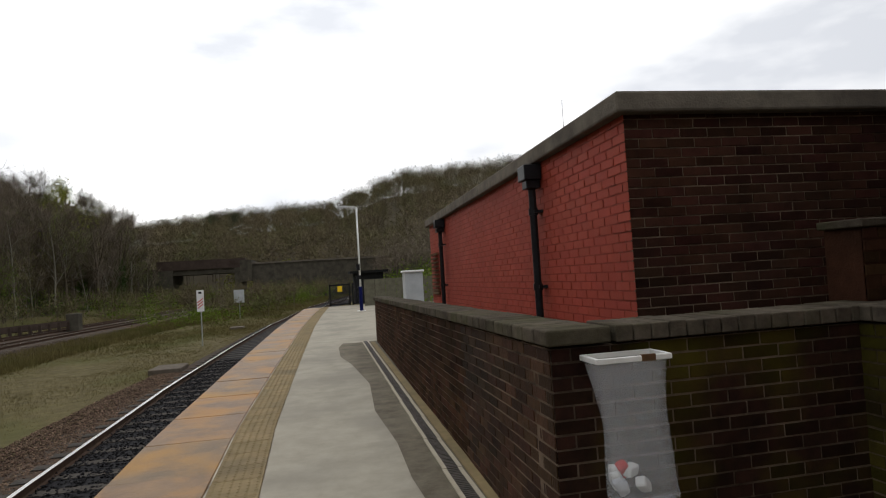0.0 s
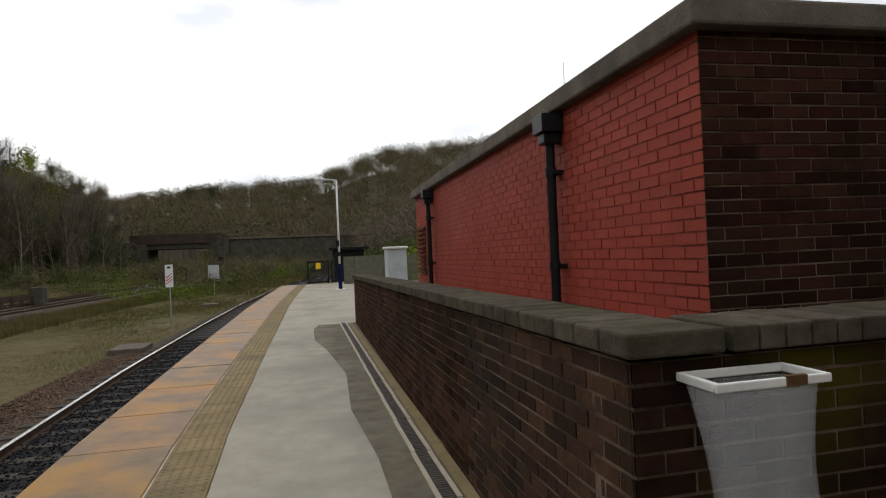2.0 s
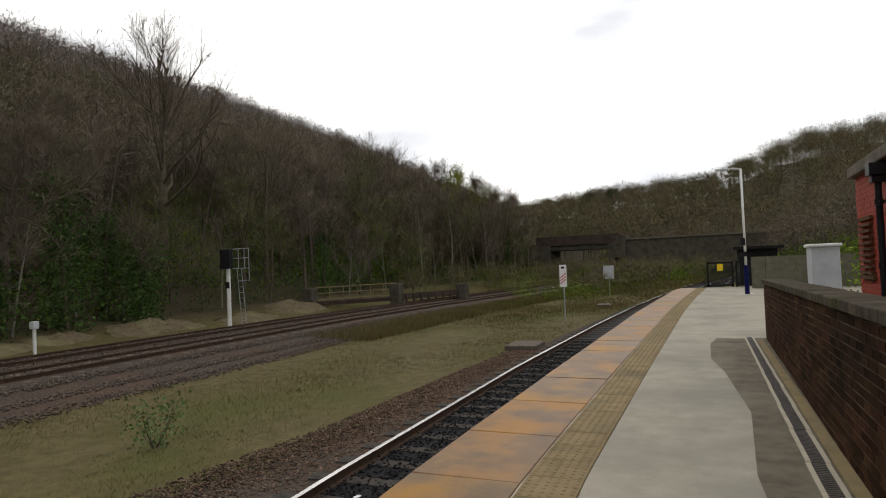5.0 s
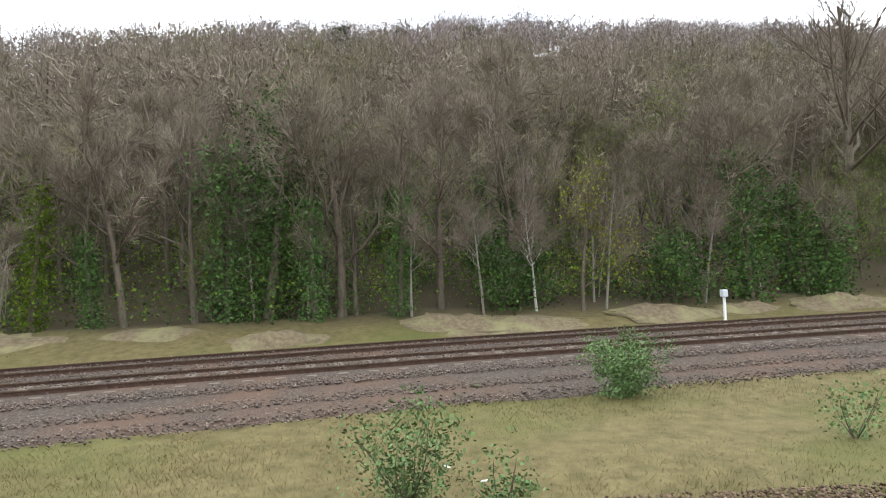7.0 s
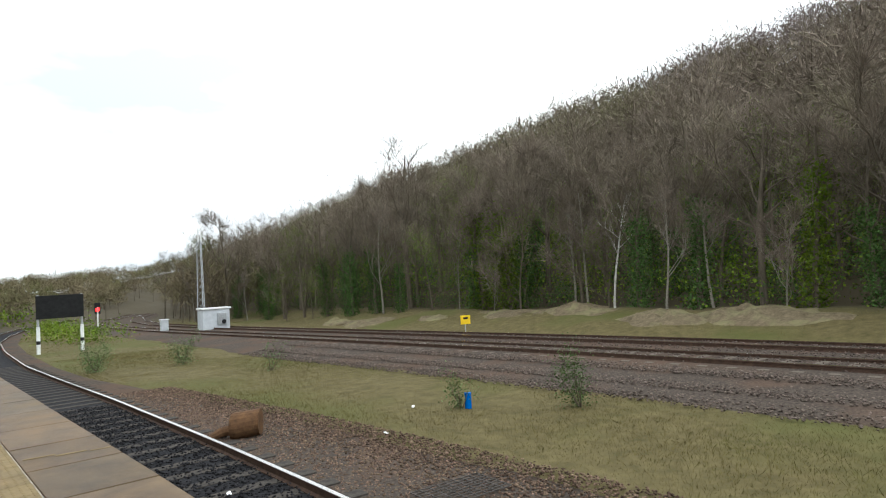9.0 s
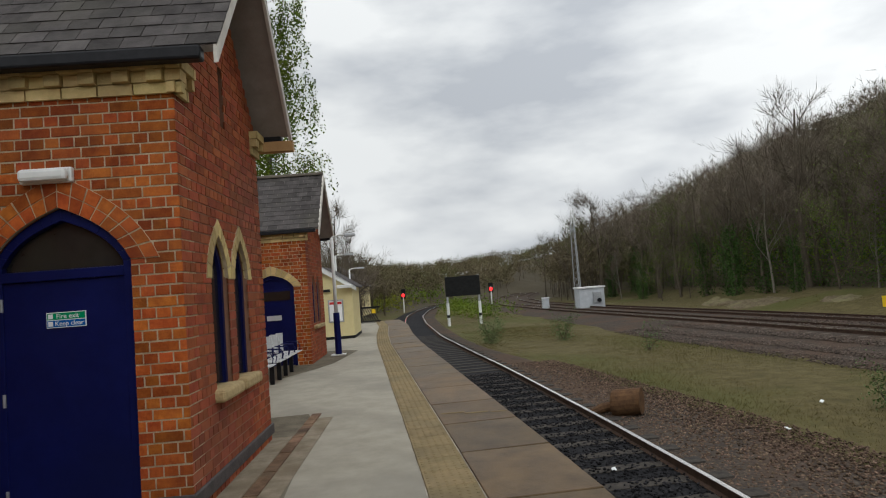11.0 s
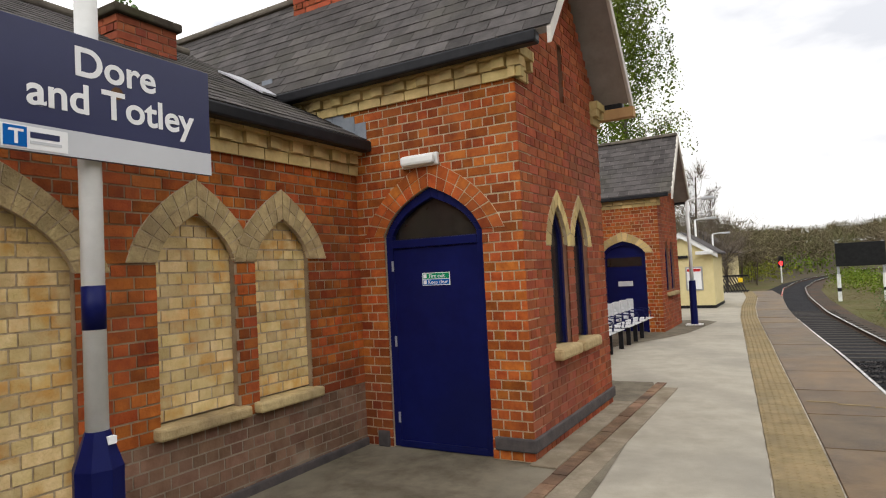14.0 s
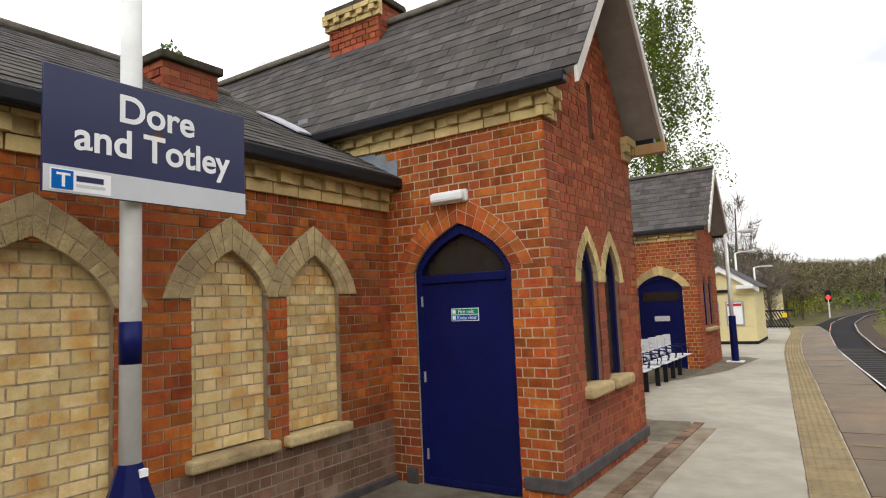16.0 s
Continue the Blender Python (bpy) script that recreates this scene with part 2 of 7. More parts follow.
CREAM = mat("cream_paint", (0.62, 0.53, 0.27), (0.70, 0.60, 0.33), 4, 0.7, 0.15)
BARGE = mat("barge_paint", (0.5, 0.46, 0.4), (0.62, 0.58, 0.52), 4, 0.6, 0.15)
SOFFIT = mat("soffit_boards", (0.24, 0.21, 0.19), (0.32, 0.28, 0.25), 4, 0.8, 0.2)
TIMBER = mat("timber", (0.34, 0.2, 0.09), (0.42, 0.26, 0.12), 6, 0.7, 0.2)
GREY_METAL = mat("galvanised", (0.32, 0.33, 0.34), (0.45, 0.46, 0.47), 8, 0.45, 0.1, metal=0.6)
CAB_GREY = mat("cabinet_grey", (0.42, 0.44, 0.46), (0.52, 0.54, 0.56), 3, 0.5, 0.08)
RAIL_TOP = mat("rail_polished", (0.5, 0.48, 0.46), (0.65, 0.63, 0.6), 20, 0.18, 0.02, metal=1.0)
RAIL_SIDE = mat("rail_rust", (0.05, 0.032, 0.024), (0.09, 0.055, 0.038), 9, 0.85, 0.3)
SLEEPER_DK = mat("sleeper_oily", (0.03, 0.027, 0.024), (0.075, 0.064, 0.054), 7, 0.85, 0.4)
SLEEPER = mat("sleeper", (0.08, 0.065, 0.05), (0.15, 0.125, 0.10), 7, 0.9, 0.4)
GLASS_DK = mat("dark_glass", (0.012, 0.011, 0.010), (0.025, 0.022, 0.02), 3, 0.12, 0.02, spec=0.5)
NAVY = mat("sign_navy", (0.011, 0.014, 0.062), (0.015, 0.019, 0.078), 2, 0.35, 0.02, spec=0.5)
SIGN_GREY = mat("sign_silver", (0.5, 0.51, 0.53), (0.56, 0.57, 0.59), 2, 0.4, 0.02)
LETTER = mat("letter_white", (0.75, 0.75, 0.75), (0.82, 0.82, 0.82), 4, 0.5, 0.02)
GREEN_SIGN = mat("sign_green", (0.0, 0.22, 0.09), (0.0, 0.26, 0.11), 4, 0.4, 0.02)
BLUE_SIGN = mat("sign_blue", (0.0, 0.09, 0.35), (0.0, 0.11, 0.4), 4, 0.4, 0.02)
YELLOW = mat("sign_yellow", (0.75, 0.5, 0.02), (0.85, 0.58, 0.03), 4, 0.5, 0.02)
RED_SIGN = mat("sign_red", (0.5, 0.03, 0.03), (0.58, 0.04, 0.04), 4, 0.5, 0.02)
RUST = mat("rust", (0.07, 0.04, 0.022), (0.14, 0.075, 0.036), 9, 0.9, 0.4)
BAG = clear_mat("bin_bag_film", (0.86, 0.88, 0.92), 0.3, 0.2)
RED_LAMP = glow_mat("red_lamp", (1.0, 0.02, 0.02), 6.0)
BARK = mat("bark", (0.068, 0.056, 0.042), (0.14, 0.116, 0.086), 7, 0.95, 0.5, stretch=(1, 1, 0.25), spec=0.03)
BARK_WHITE = mat("bark_birch", (0.34, 0.32, 0.28), (0.5, 0.48, 0.43), 6, 0.8, 0.3, c=(0.12, 0.10, 0.08), cscale=2.5, camount=0.7)
BARK_PALE = mat("bark_pale", (0.14, 0.125, 0.10), (0.24, 0.22, 0.18), 7, 0.9, 0.4)
TWIG = mat("twigs", (0.102, 0.081, 0.060), (0.232, 0.190, 0.150), 0.22, 0.95, 0, c=(0.105, 0.112, 0.042), cscale=0.09, camount=0.75, vary=0.3, vary_by="island", spec=0.03)
LEAF = mat("spring_leaf", (0.07, 0.115, 0.014), (0.14, 0.20, 0.022), 1.2, 0.7, 0, c=(0.17, 0.19, 0.03), cscale=0.3, camount=0.6, vary=0.35, vary_by="island", spec=0.03)
LEAF_Y = mat("yellow_leaf", (0.14, 0.155, 0.016), (0.24, 0.25, 0.03), 1.2, 0.7, 0, vary=0.3, vary_by="island")
TWIG_OL = mat("olive_twigs", (0.092, 0.074, 0.046), (0.190, 0.156, 0.094), 0.25, 0.95, 0, c=(0.085, 0.10, 0.03), cscale=0.12, camount=0.75, vary=0.3, vary_by="island", spec=0.03)
# Paler than the other twigs: haze over the upper hill is in the colour.
TWIG_UP = mat("hazed_twigs", (0.135, 0.111, 0.105), (0.285, 0.240, 0.230), 0.16, 0.95, 0, c=(0.12, 0.108, 0.075), cscale=0.04, camount=0.6, vary=0.3, vary_by="island", spec=0.03)
IVY = mat("ivy_leaf", (0.036, 0.070, 0.020), (0.082, 0.138, 0.038), 1.5, 0.6, 0, vary=0.4, vary_by="island", spec=0.03)
BUSH_LEAF = mat("bush_leaf", (0.085, 0.14, 0.05), (0.15, 0.225, 0.085), 3, 0.65, 0, vary=0.3, vary_by="island")
GRASS = mat("dry_grass", (0.096, 0.081, 0.030), (0.160, 0.132, 0.056), 0.9, 0.9, 0, c=(0.082, 0.090, 0.024), cscale=0.25, camount=0.75, vary=0.18, vary_by="island", spec=0.03)
CLOUDY_WOOD = mat("pine_needles", (0.018, 0.032, 0.014), (0.03, 0.05, 0.02), 1, 0.9, 0, vary=0.3, vary_by="island")

# ---------------------------------------------------------------- mesh helpers


def link_mesh(name, V, F, material, parent=None, label="", smooth=False):
    me = bpy.data.meshes.new(name)
    me.from_pydata([tuple(v) for v in V], [], F)
    if isinstance(material, (list, tuple)):
        for m in material:
            me.materials.append(m)
    else:
        me.materials.append(material)
    if smooth:
        me.polygons.foreach_set("use_smooth", [True] * len(me.polygons))
    me.update()
    ob = new(name, me)
    if parent is not None:
        ob.parent = parent
    if label:
        ob["label"] = label
    return ob


class Geo:
    """Collects vertices and faces of one mesh."""

    def __init__(self):
        self.V, self.F = [], []

    def box(self, x0, x1, y0, y1, z0, z1, m=None, chamfer=0.0):
        n = len(self.V)
        P = [Vector((x, y, z)) for z in (z0, z1) for y in (y0, y1) for x in (x0, x1)]
        if m is not None:
            P = [m @ p for p in P]
        self.V += P
        self.F += [tuple(n + i for i in f) for f in ((0, 2, 3, 1), (4, 5, 7, 6), (0, 1, 5, 4), (2, 6, 7, 3), (0, 4, 6, 2), (1, 3, 7, 5))]
        return self

    def tube(self, pts, radii, n=8, caps=True):
        base = len(self.V)
        pts = [Vector(p) for p in pts]
        for i, p in enumerate(pts):
            d = (pts[min(i + 1, len(pts) - 1)] - pts[max(i - 1, 0)])
            d = d.normalized() if d.length > 1e-6 else Vector((0, 0, 1))
            a = d.orthogonal().normalized() if abs(d.z) < 0.99 else Vector((1, 0, 0))
            b = d.cross(a).normalized()
            a = b.cross(d)
            for k in range(n):
                t = 2 * math.pi * k / n
                self.V.append(p + (a * math.cos(t) + b * math.sin(t)) * radii[i])
        for i in range(len(pts) - 1):
            for k in range(n):
                self.F.append((base + i * n + k, base + i * n + (k + 1) % n, base + (i + 1) * n + (k + 1) % n, base + (i + 1) * n + k))
        if caps:
            self.F.append(tuple(base + k for k in reversed(range(n))))
            self.F.append(tuple(base + (len(pts) - 1) * n + k for k in range(n)))
        return self

    def prism(self, poly, m, depth):
        """A polygon in the local xz plane, pulled along local y."""
        n, k = len(self.V), len(poly)
        self.V += [m @ Vector((x, 0, z)) for x, z in poly] + [m @ Vector((x, depth, z)) for x, z in poly]
        self.F.append(tuple(n + i for i in range(k)))
        self.F.append(tuple(n + k + i for i in reversed(range(k))))
        for i in range(k):
            j = (i + 1) % k
            self.F.append((n + j, n + i, n + k + i, n + k + j))
        return self

    def quad(self, a, b, c, d):
        n = len(self.V)
        self.V += [Vector(a), Vector(b), Vector(c), Vector(d)]
        self.F.append((n, n + 1, n + 2, n + 3))
        return self

    def out(self, name, material, parent=None, label="", smooth=False, bevel=0.0):
        ob = link_mesh(name, self.V, self.F, material, parent, label, smooth)
        if bevel:
            b = ob.modifiers.new("bevel", "BEVEL")
            b.width, b.segments, b.limit_method = bevel, 2, "ANGLE"
        return ob


def empty(name, label="", category="", group="", kind="", at=(0, 0, 0)):
    ob = new(name)
    ob.location = at
    return tagged(ob, label, category, group, kind)


def lerp_table(table):
    ys = [p[0] for p in table]
    xs = [p[1] for p in table]
    return lambda y: float(np.interp(y, ys, xs))


def frame_m(origin, along, up=(0, 0, 1)):
    """Local x runs along the wall, z up, y into the wall (away from the viewer's side)."""
    u, w = Vector(along).normalized(), Vector(up).normalized()
    v = w.cross(u)
    return Matrix(((u.x, v.x, w.x, origin[0]), (u.y, v.y, w.y, origin[1]), (u.z, v.z, w.z, origin[2]), (0, 0, 0, 1)))


def subtract(spans, cut):
    out = []
    for a, b in spans:
        if cut is None or cut[1] <= a or cut[0] >= b:
            out.append((a, b))
            continue
        if cut[0] > a:
            out.append((a, cut[0]))
        if cut[1] < b:
            out.append((cut[1], b))
    return out


def arch_curve(x0, x1, spring, apex, grow=0.0, n=8):
    """Points from the left springing over the apex to the right one: two nearly straight, slightly bowed sides."""
    mid, half = (x0 + x1) / 2, (x1 - x0) / 2 + grow
    rise = apex - spring + grow * 1.15
    length = math.hypot(half, rise)
    bow = 0.10 * length
    left = []
    for i in range(n + 1):
        t = i / n
        b = bow * 4 * t * (1 - t) * (1.25 - 0.5 * t)
        left.append((mid - half + half * t - b * rise / length, spring + rise * t + b * half / length))
    return left + [(2 * mid - x, z) for x, z in reversed(left)][1:]


def arch(x0, x1, z0, spring, apex):
    """A pointed opening: its span at a height."""
    pts = arch_curve(x0, x1, spring, apex, 0.0, 16)[:17]
    mid = (x0 + x1) / 2
    zs, ws = [p[1] for p in pts], [mid - p[0] for p in pts]

    def span(z):
        if z < z0 or z >= apex:
            return None
        if z <= spring:
            return (x0, x1)
        w = float(np.interp(max(spring, z - 0.055), zs, ws))
        return (mid - w, mid + w) if w > 0.01 else None
    return span


def brick_wall(thing, m, length, height, cuts, brick, mortar, course=0.0865, blen=0.215, joint=0.013, proud=0.006, thick=0.24, z0=0.0, pieces=None, piece_mat=None, seed=1, bond="english", gable=None, in0=0.0, in1=0.0, turn=0.0):
    """Mortar body in strips, with bricks set proud of it on the local -y side; pieces: a test of (x, z) for bricks that are objects of their own."""
    rng = random.Random(seed)
    body, skin = Geo(), Geo()
    loose = 0
    last = [[], 0.0, None]
    rows = int(math.ceil((height - z0) / course))
    for r in range(rows):
        a, b = z0 + r * course, min(z0 + (r + 1) * course, height)
        if b - a < 0.02:
            continue
        zc = (a + b) / 2
        spans = [(0.0, length)] if gable is None else ([gable(zc)] if gable(zc) else [])
        for c in cuts:
            spans = subtract(spans, c(zc))
        if spans == last[0] and last[2] is not None:
            last[2] = b
        else:
            for s0, s1 in (last[0] if last[2] is not None else []):
                body.box(max(s0, in0), min(s1, length - in1), 0, thick, last[1], last[2], m)
            last = [spans, a, b]
        for s0, s1 in spans:
            head = (blen - joint) / 2
            if bond == "english":                        # courses of stretchers and of headers in turn
                w, x = (blen, 0.0) if r % 2 == 0 else (head, -head / 2)
            else:
                w, x = blen, (-(blen + joint) / 2 if r % 2 else 0.0)
            while x < s1:
                x0, x1 = max(x, s0), min(x + w, s1)
                x += w + joint
                if x1 - x0 < 0.03:
                    continue
                if s1 - x1 < joint + 0.03:
                    x1, x = s1, s1
                if x1 > length - 0.001:
                    x1 += turn
                p = proud + rng.uniform(-0.002, 0.002)
                e = rng.uniform(-0.0015, 0.0015)
                if pieces is not None and loose < 300 and pieces((x0 + x1) / 2, zc):
                    loose += 1
                    g = Geo()
                    hx, hz = (x1 - x0) / 2, (b - a - joint) / 2
                    key = (round(hx, 3), round(hz, 3))
                    me = brick_wall.cache.get((key, piece_mat.name))
                    if me is None:
                        me = bpy.data.meshes.new("brick")
                        q = 0.002
                        me.from_pydata([(-hx, 0.01, -hz), (hx, 0.01, -hz), (hx, 0.01, hz), (-hx, 0.01, hz), (-hx, -0.006, -hz), (hx, -0.006, -hz), (hx, -0.006, hz), (-hx, -0.006, hz),
                                        (-hx + q, -0.008, -hz + q), (hx - q, -0.008, -hz + q), (hx - q, -0.008, hz - q), (-hx + q, -0.008, hz - q)], [],
                                       [(8, 9, 10, 11), (4, 5, 9, 8), (5, 6, 10, 9), (6, 7, 11, 10), (7, 4, 8, 11), (0, 1, 5, 4), (1, 2, 6, 5), (2, 3, 7, 6), (3, 0, 4, 7)])
                        me.materials.append(piece_mat)
                        brick_wall.cache[(key, piece_mat.name)] = me
                    ob = new("brick", me)
                    ob.parent = thing
                    ob.matrix_local = m @ Matrix.Translation(((x0 + x1) / 2, 0.002 - p + 0.006, (a + b) / 2 + e))
                else:
                    skin.box(x0, x1, -p, 0.01, a + joint / 2 + e, b - joint / 2 + e, m)
    for s0, s1 in (last[0] if last[2] is not None else []):
        body.box(max(s0, in0), min(s1, length - in1), 0, thick, last[1], last[2], m)
    body.out("wall_body", mortar, thing)
    sk = skin.out("brickwork", brick, thing)
    sk["kind"] = "stuff"


brick_wall.cache = {}


def voussoirs(thing, m, x0, x1, spring, apex, ring, n, material, depth=0.05, proud=0.02, rings=1, foot=0.0, name="arch_brick"):
    """Wedge bricks over a pointed opening, each a piece with joints."""
    bed = Geo()
    lo, hi = arch_curve(x0, x1, spring, apex, 0.002, n), arch_curve(x0, x1, spring, apex, ring, n)
    bed.prism(list(reversed(lo)) + hi, m @ Matrix.Translation((0, 0.006 - proud, 0)), 0.03)
    bed.out("arch_mortar", MORTAR, thing)
    for q in range(rings):
        g0, g1 = ring * q / rings + 0.004, ring * (q + 1) / rings - 0.004
        lo, hi = arch_curve(x0, x1, spring, apex, g0, n), arch_curve(x0, x1, spring, apex, g1, n)
        for i in range(len(lo) - 1):
            t = 0.06
            pts = [(lo[i][0] + (lo[i + 1][0] - lo[i][0]) * t, lo[i][1] + (lo[i + 1][1] - lo[i][1]) * t), (lo[i + 1][0] - (lo[i + 1][0] - lo[i][0]) * t, lo[i + 1][1] - (lo[i + 1][1] - lo[i][1]) * t),
                   (hi[i + 1][0] - (hi[i + 1][0] - hi[i][0]) * t, hi[i + 1][1] - (hi[i + 1][1] - hi[i][1]) * t), (hi[i][0] + (hi[i + 1][0] - hi[i][0]) * t, hi[i][1] + (hi[i + 1][1] - hi[i][1]) * t)]
            Geo().prism(pts, m @ Matrix.Translation((0, -proud, 0)), depth).out(name, material, thing)


def arch_plate(m, x0, x1, z0, spring, apex, depth, y=0.0, n=8):
    g = Geo()
    poly = [(x0, z0)] + arch_curve(x0, x1, spring, apex, 0, n) + [(x1, z0)]
    g.prism(list(reversed(poly)), m @ Matrix.Translation((0, y, 0)), depth)
    return g


def arch_frame(m, x0, x1, z0, spring, apex, w, depth, y=0.0, n=8, sill=False):
    """A bent bar round a pointed opening."""
    g = Geo()
    outer = [(x0, z0)] + arch_curve(x0, x1, spring, apex, 0, n) + [(x1, z0)]
    inner = [(x0 + w, z0)] + arch_curve(x0 + w, x1 - w, spring, apex - w * 1.3, 0, n) + [(x1 - w, z0)]
    for i in range(len(outer) - 1):
        g.prism([outer[i], inner[i], inner[i + 1], outer[i + 1]], m @ Matrix.Translation((0, y, 0)), depth)
    return g


def text_part(name, body, size, material, parent, m, label="", extrude=0.002, align="LEFT", weight=0.0):
    cu = bpy.data.curves.new(name, "FONT")
    cu.body, cu.size, cu.extrude, cu.align_x, cu.offset = body, size, extrude, align, weight
    ob = new(name, cu)
    cu.materials.append(material)
    dg = bpy.context.evaluated_depsgraph_get()
    me = bpy.data.meshes.new_from_object(ob.evaluated_get(dg))
    bpy.data.objects.remove(ob)
    ob = new(name, me)
    ob.parent = parent
    ob.matrix_local = m
    if label:
        ob["label"] = label
    return ob

# ---------------------------------------------------------------- ground, tracks
edge_x = lerp_table([(-34, 1.7), (-29, 1.1), (-24.8, 0.66), (-19, 0.40), (-14.8, 0.10), (-9, -0.46), (-6.4, -0.70), (-3.5, -0.98), (-0.6, -1.25), (2.5, -1.44), (6, -1.58), (10, -1.62), (15, -1.51), (25, -1.24), (32, -0.92), (40, -0.45)])
near_cx = lerp_table([(-170, -45), (-130, -18), (-110, -9.5), (-95, -5.2), (-80, -2.2), (-65, -0.2), (-52, 0.6), (-40, 0.4), (-28, -0.2), (-20, -1.0), (-14, -1.65), (-6.4, -2.32), (-2.4, -2.6), (4, -2.9), (12, -3.02), (20, -2.95), (30, -2.55), (41, -1.9), (63, 0.2), (90, 5), (140, 19)])
far_cx = lerp_table([(-170, -52), (-130, -26), (-110, -18), (-90, -12.6), (-75, -10.2), (-60, -9.4), (-43, -10.9), (-22, -13.7), (-9, -15.3), (0, -16.1), (8, -16.6), (16, -16.7), (24, -16.6), (32, -16.4), (42, -15.6), (60, -13.2), (90, -10.0), (140, -10)])


near_w = lerp_table([(-165, 2.0), (-22, 2.1), (-9, 3.2), (0, 3.6), (7, 3.5), (14, 2.4), (26, 1.9), (45, 1.6), (138, 1.6)])   # ballast shoulder beside the platform track
far_w = lerp_table([(-165, 2.9), (-40, 3.1), (-22, 4.6), (0, 4.9), (22, 4.8), (36, 3.4), (138, 2.9)])                        # and of the double track


def fbm(x, y, s):
    return noise.fractal(Vector((x * s, y * s, 0.3)), 1.0, 2.0, 4)


def ground_z(x, y):
    z = -1.12
    fx, nx = far_cx(y), near_cx(y)
    if x < nx - 2.2:
        z += 0.04 * fbm(x, y, 0.5)
    bank = -x - 21.8 - 2.0 * math.sin(y * 0.06)
    if bank > 0:
        z += min(0.75, bank * 0.17) + 0.22 * abs(fbm(x, y, 0.35)) * min(1.0, bank / 1.5)
    hill = -x - 28.0 - max(0, y - 110) * 0.3
    if hill > 0:
        s = hill if hill < 115 else 115 + (hill - 115) * 0.15
        fall = 1.0 + 0.07 * min(1.0, max(0.0, (y - 10) / 30)) - 0.07 * min(1.0, max(0.0, (-y - 8) / 40)) if y > -60 else max(0.35, 0.93 + (y + 60) / 260.0)
        z += s * 0.43 * fall + 1.2 * fbm(x, y, 0.03)
    if y > 60:
        z += min(24.0, max(0.0, (y - 115) * 0.19)) * (1.0 + 0.0045 * max(-60, min(90, x)))
    if x > 7 and y > 20:
        z += min(7.0, (x - 7) * 0.3) * min(1.0, (y - 20) / 25)
    if y < -110:
        z += min(7.0, (-110 - y) * 0.05)
    return z


def ground_sheet():
    xs = sorted(set([-900, -600, -420, -320, -240, -200] + list(range(-180, -40, 5)) + [x * 0.5 for x in range(-80, 4)] + [2, 4, 6, 8, 10, 14, 20, 28, 40, 60, 90, 130, 200, 320, 500, 900]))
    ys = sorted(set([-900, -600, -420, -320, -250, -200, -160] + list(range(-130, -50, 6)) + list(range(-50, 72, 1)) + list(range(72, 200, 6)) + [210, 230, 250, 280, 320, 400, 600, 900]))
    V, F = [], []
    for y in ys:
        for x in xs:
            V.append((x, y, ground_z(x, y)))
    w = len(xs)
    for j in range(len(ys) - 1):
        for i in range(w - 1):
            a = j * w + i
            F.append((a, a + 1, a + w + 1, a + w))
    m = mat("ground_soil", (0.070, 0.058, 0.023), (0.132, 0.107, 0.048), 3.0, 0.95, 0.8, c=(0.078, 0.082, 0.024), cscale=0.22, camount=0.8, fine=25)
    nt = m.node_tree                                      # leaf litter under the woods
    N, L = nt.nodes.new, nt.links.new
    geo, sep = N("ShaderNodeNewGeometry"), N("ShaderNodeSeparateXYZ")
    L(geo.outputs["Position"], sep.inputs[0])
    rng_x, rng_y, rng_s = N("ShaderNodeMapRange"), N("ShaderNodeMapRange"), N("ShaderNodeMapRange")
    for r, a, b in ((rng_x, -24.5, -27.5), (rng_y, 95, 120), (rng_s, -68, -84)):
        r.inputs["From Min"].default_value, r.inputs["From Max"].default_value = a, b
    L(sep.outputs[0], rng_x.inputs["Value"]); L(sep.outputs[1], rng_y.inputs["Value"]); L(sep.outputs[1], rng_s.inputs["Value"])
    m1, m2, mx = N("ShaderNodeMath"), N("ShaderNodeMath"), N("ShaderNodeMixRGB")
    m1.operation = m2.operation = "MAXIMUM"
    L(rng_x.outputs[0], m1.inputs[0]); L(rng_y.outputs[0], m1.inputs[1]); L(m1.outputs[0], m2.inputs[0]); L(rng_s.outputs[0], m2.inputs[1])
    p = nt.nodes["Principled BSDF"]
    src = p.inputs["Base Color"].links[0].from_socket
    mx.inputs[2].default_value = (0.062, 0.05, 0.03, 1)
    L(m2.outputs[0], mx.inputs[0]); L(src, mx.inputs[1]); L(mx.outputs[0], p.inputs["Base Color"])
    ob = link_mesh("ground", V, F, m, smooth=True)
    return tagged(ob, "rough grass and soil between the tracks and under the wood", "ground", kind="structure")


ground_sheet()
BALLAST = mat("ballast", (0.032, 0.026, 0.022), (0.105, 0.084, 0.068), 18, 0.95, 1.0, c=(0.10, 0.064, 0.045), cscale=0.5, camount=0.7, fine=30, spec=0.03)
BALLAST_DK = mat("ballast_oily", (0.009, 0.009, 0.010), (0.035, 0.034, 0.036), 16, 0.8, 1.0, c=(0.02, 0.02, 0.022), cscale=0.8, camount=0.6, fine=30, spec=0.03)
STONES = mat("ballast_stones", (0.055, 0.043, 0.036), (0.165, 0.130, 0.108), 10, 0.95, 0.0, vary=0.45, vary_by="island", spec=0.03)
STONES_N = mat("ballast_stones_brown", (0.050, 0.034, 0.025), (0.20, 0.138, 0.098), 10, 0.95, 0.0, vary=0.5, vary_by="island", spec=0.03)
STONES_DK = mat("oily_stones", (0.010, 0.010, 0.011), (0.038, 0.036, 0.038), 10, 0.7, 0.0, vary=0.6, vary_by="island", spec=0.03)


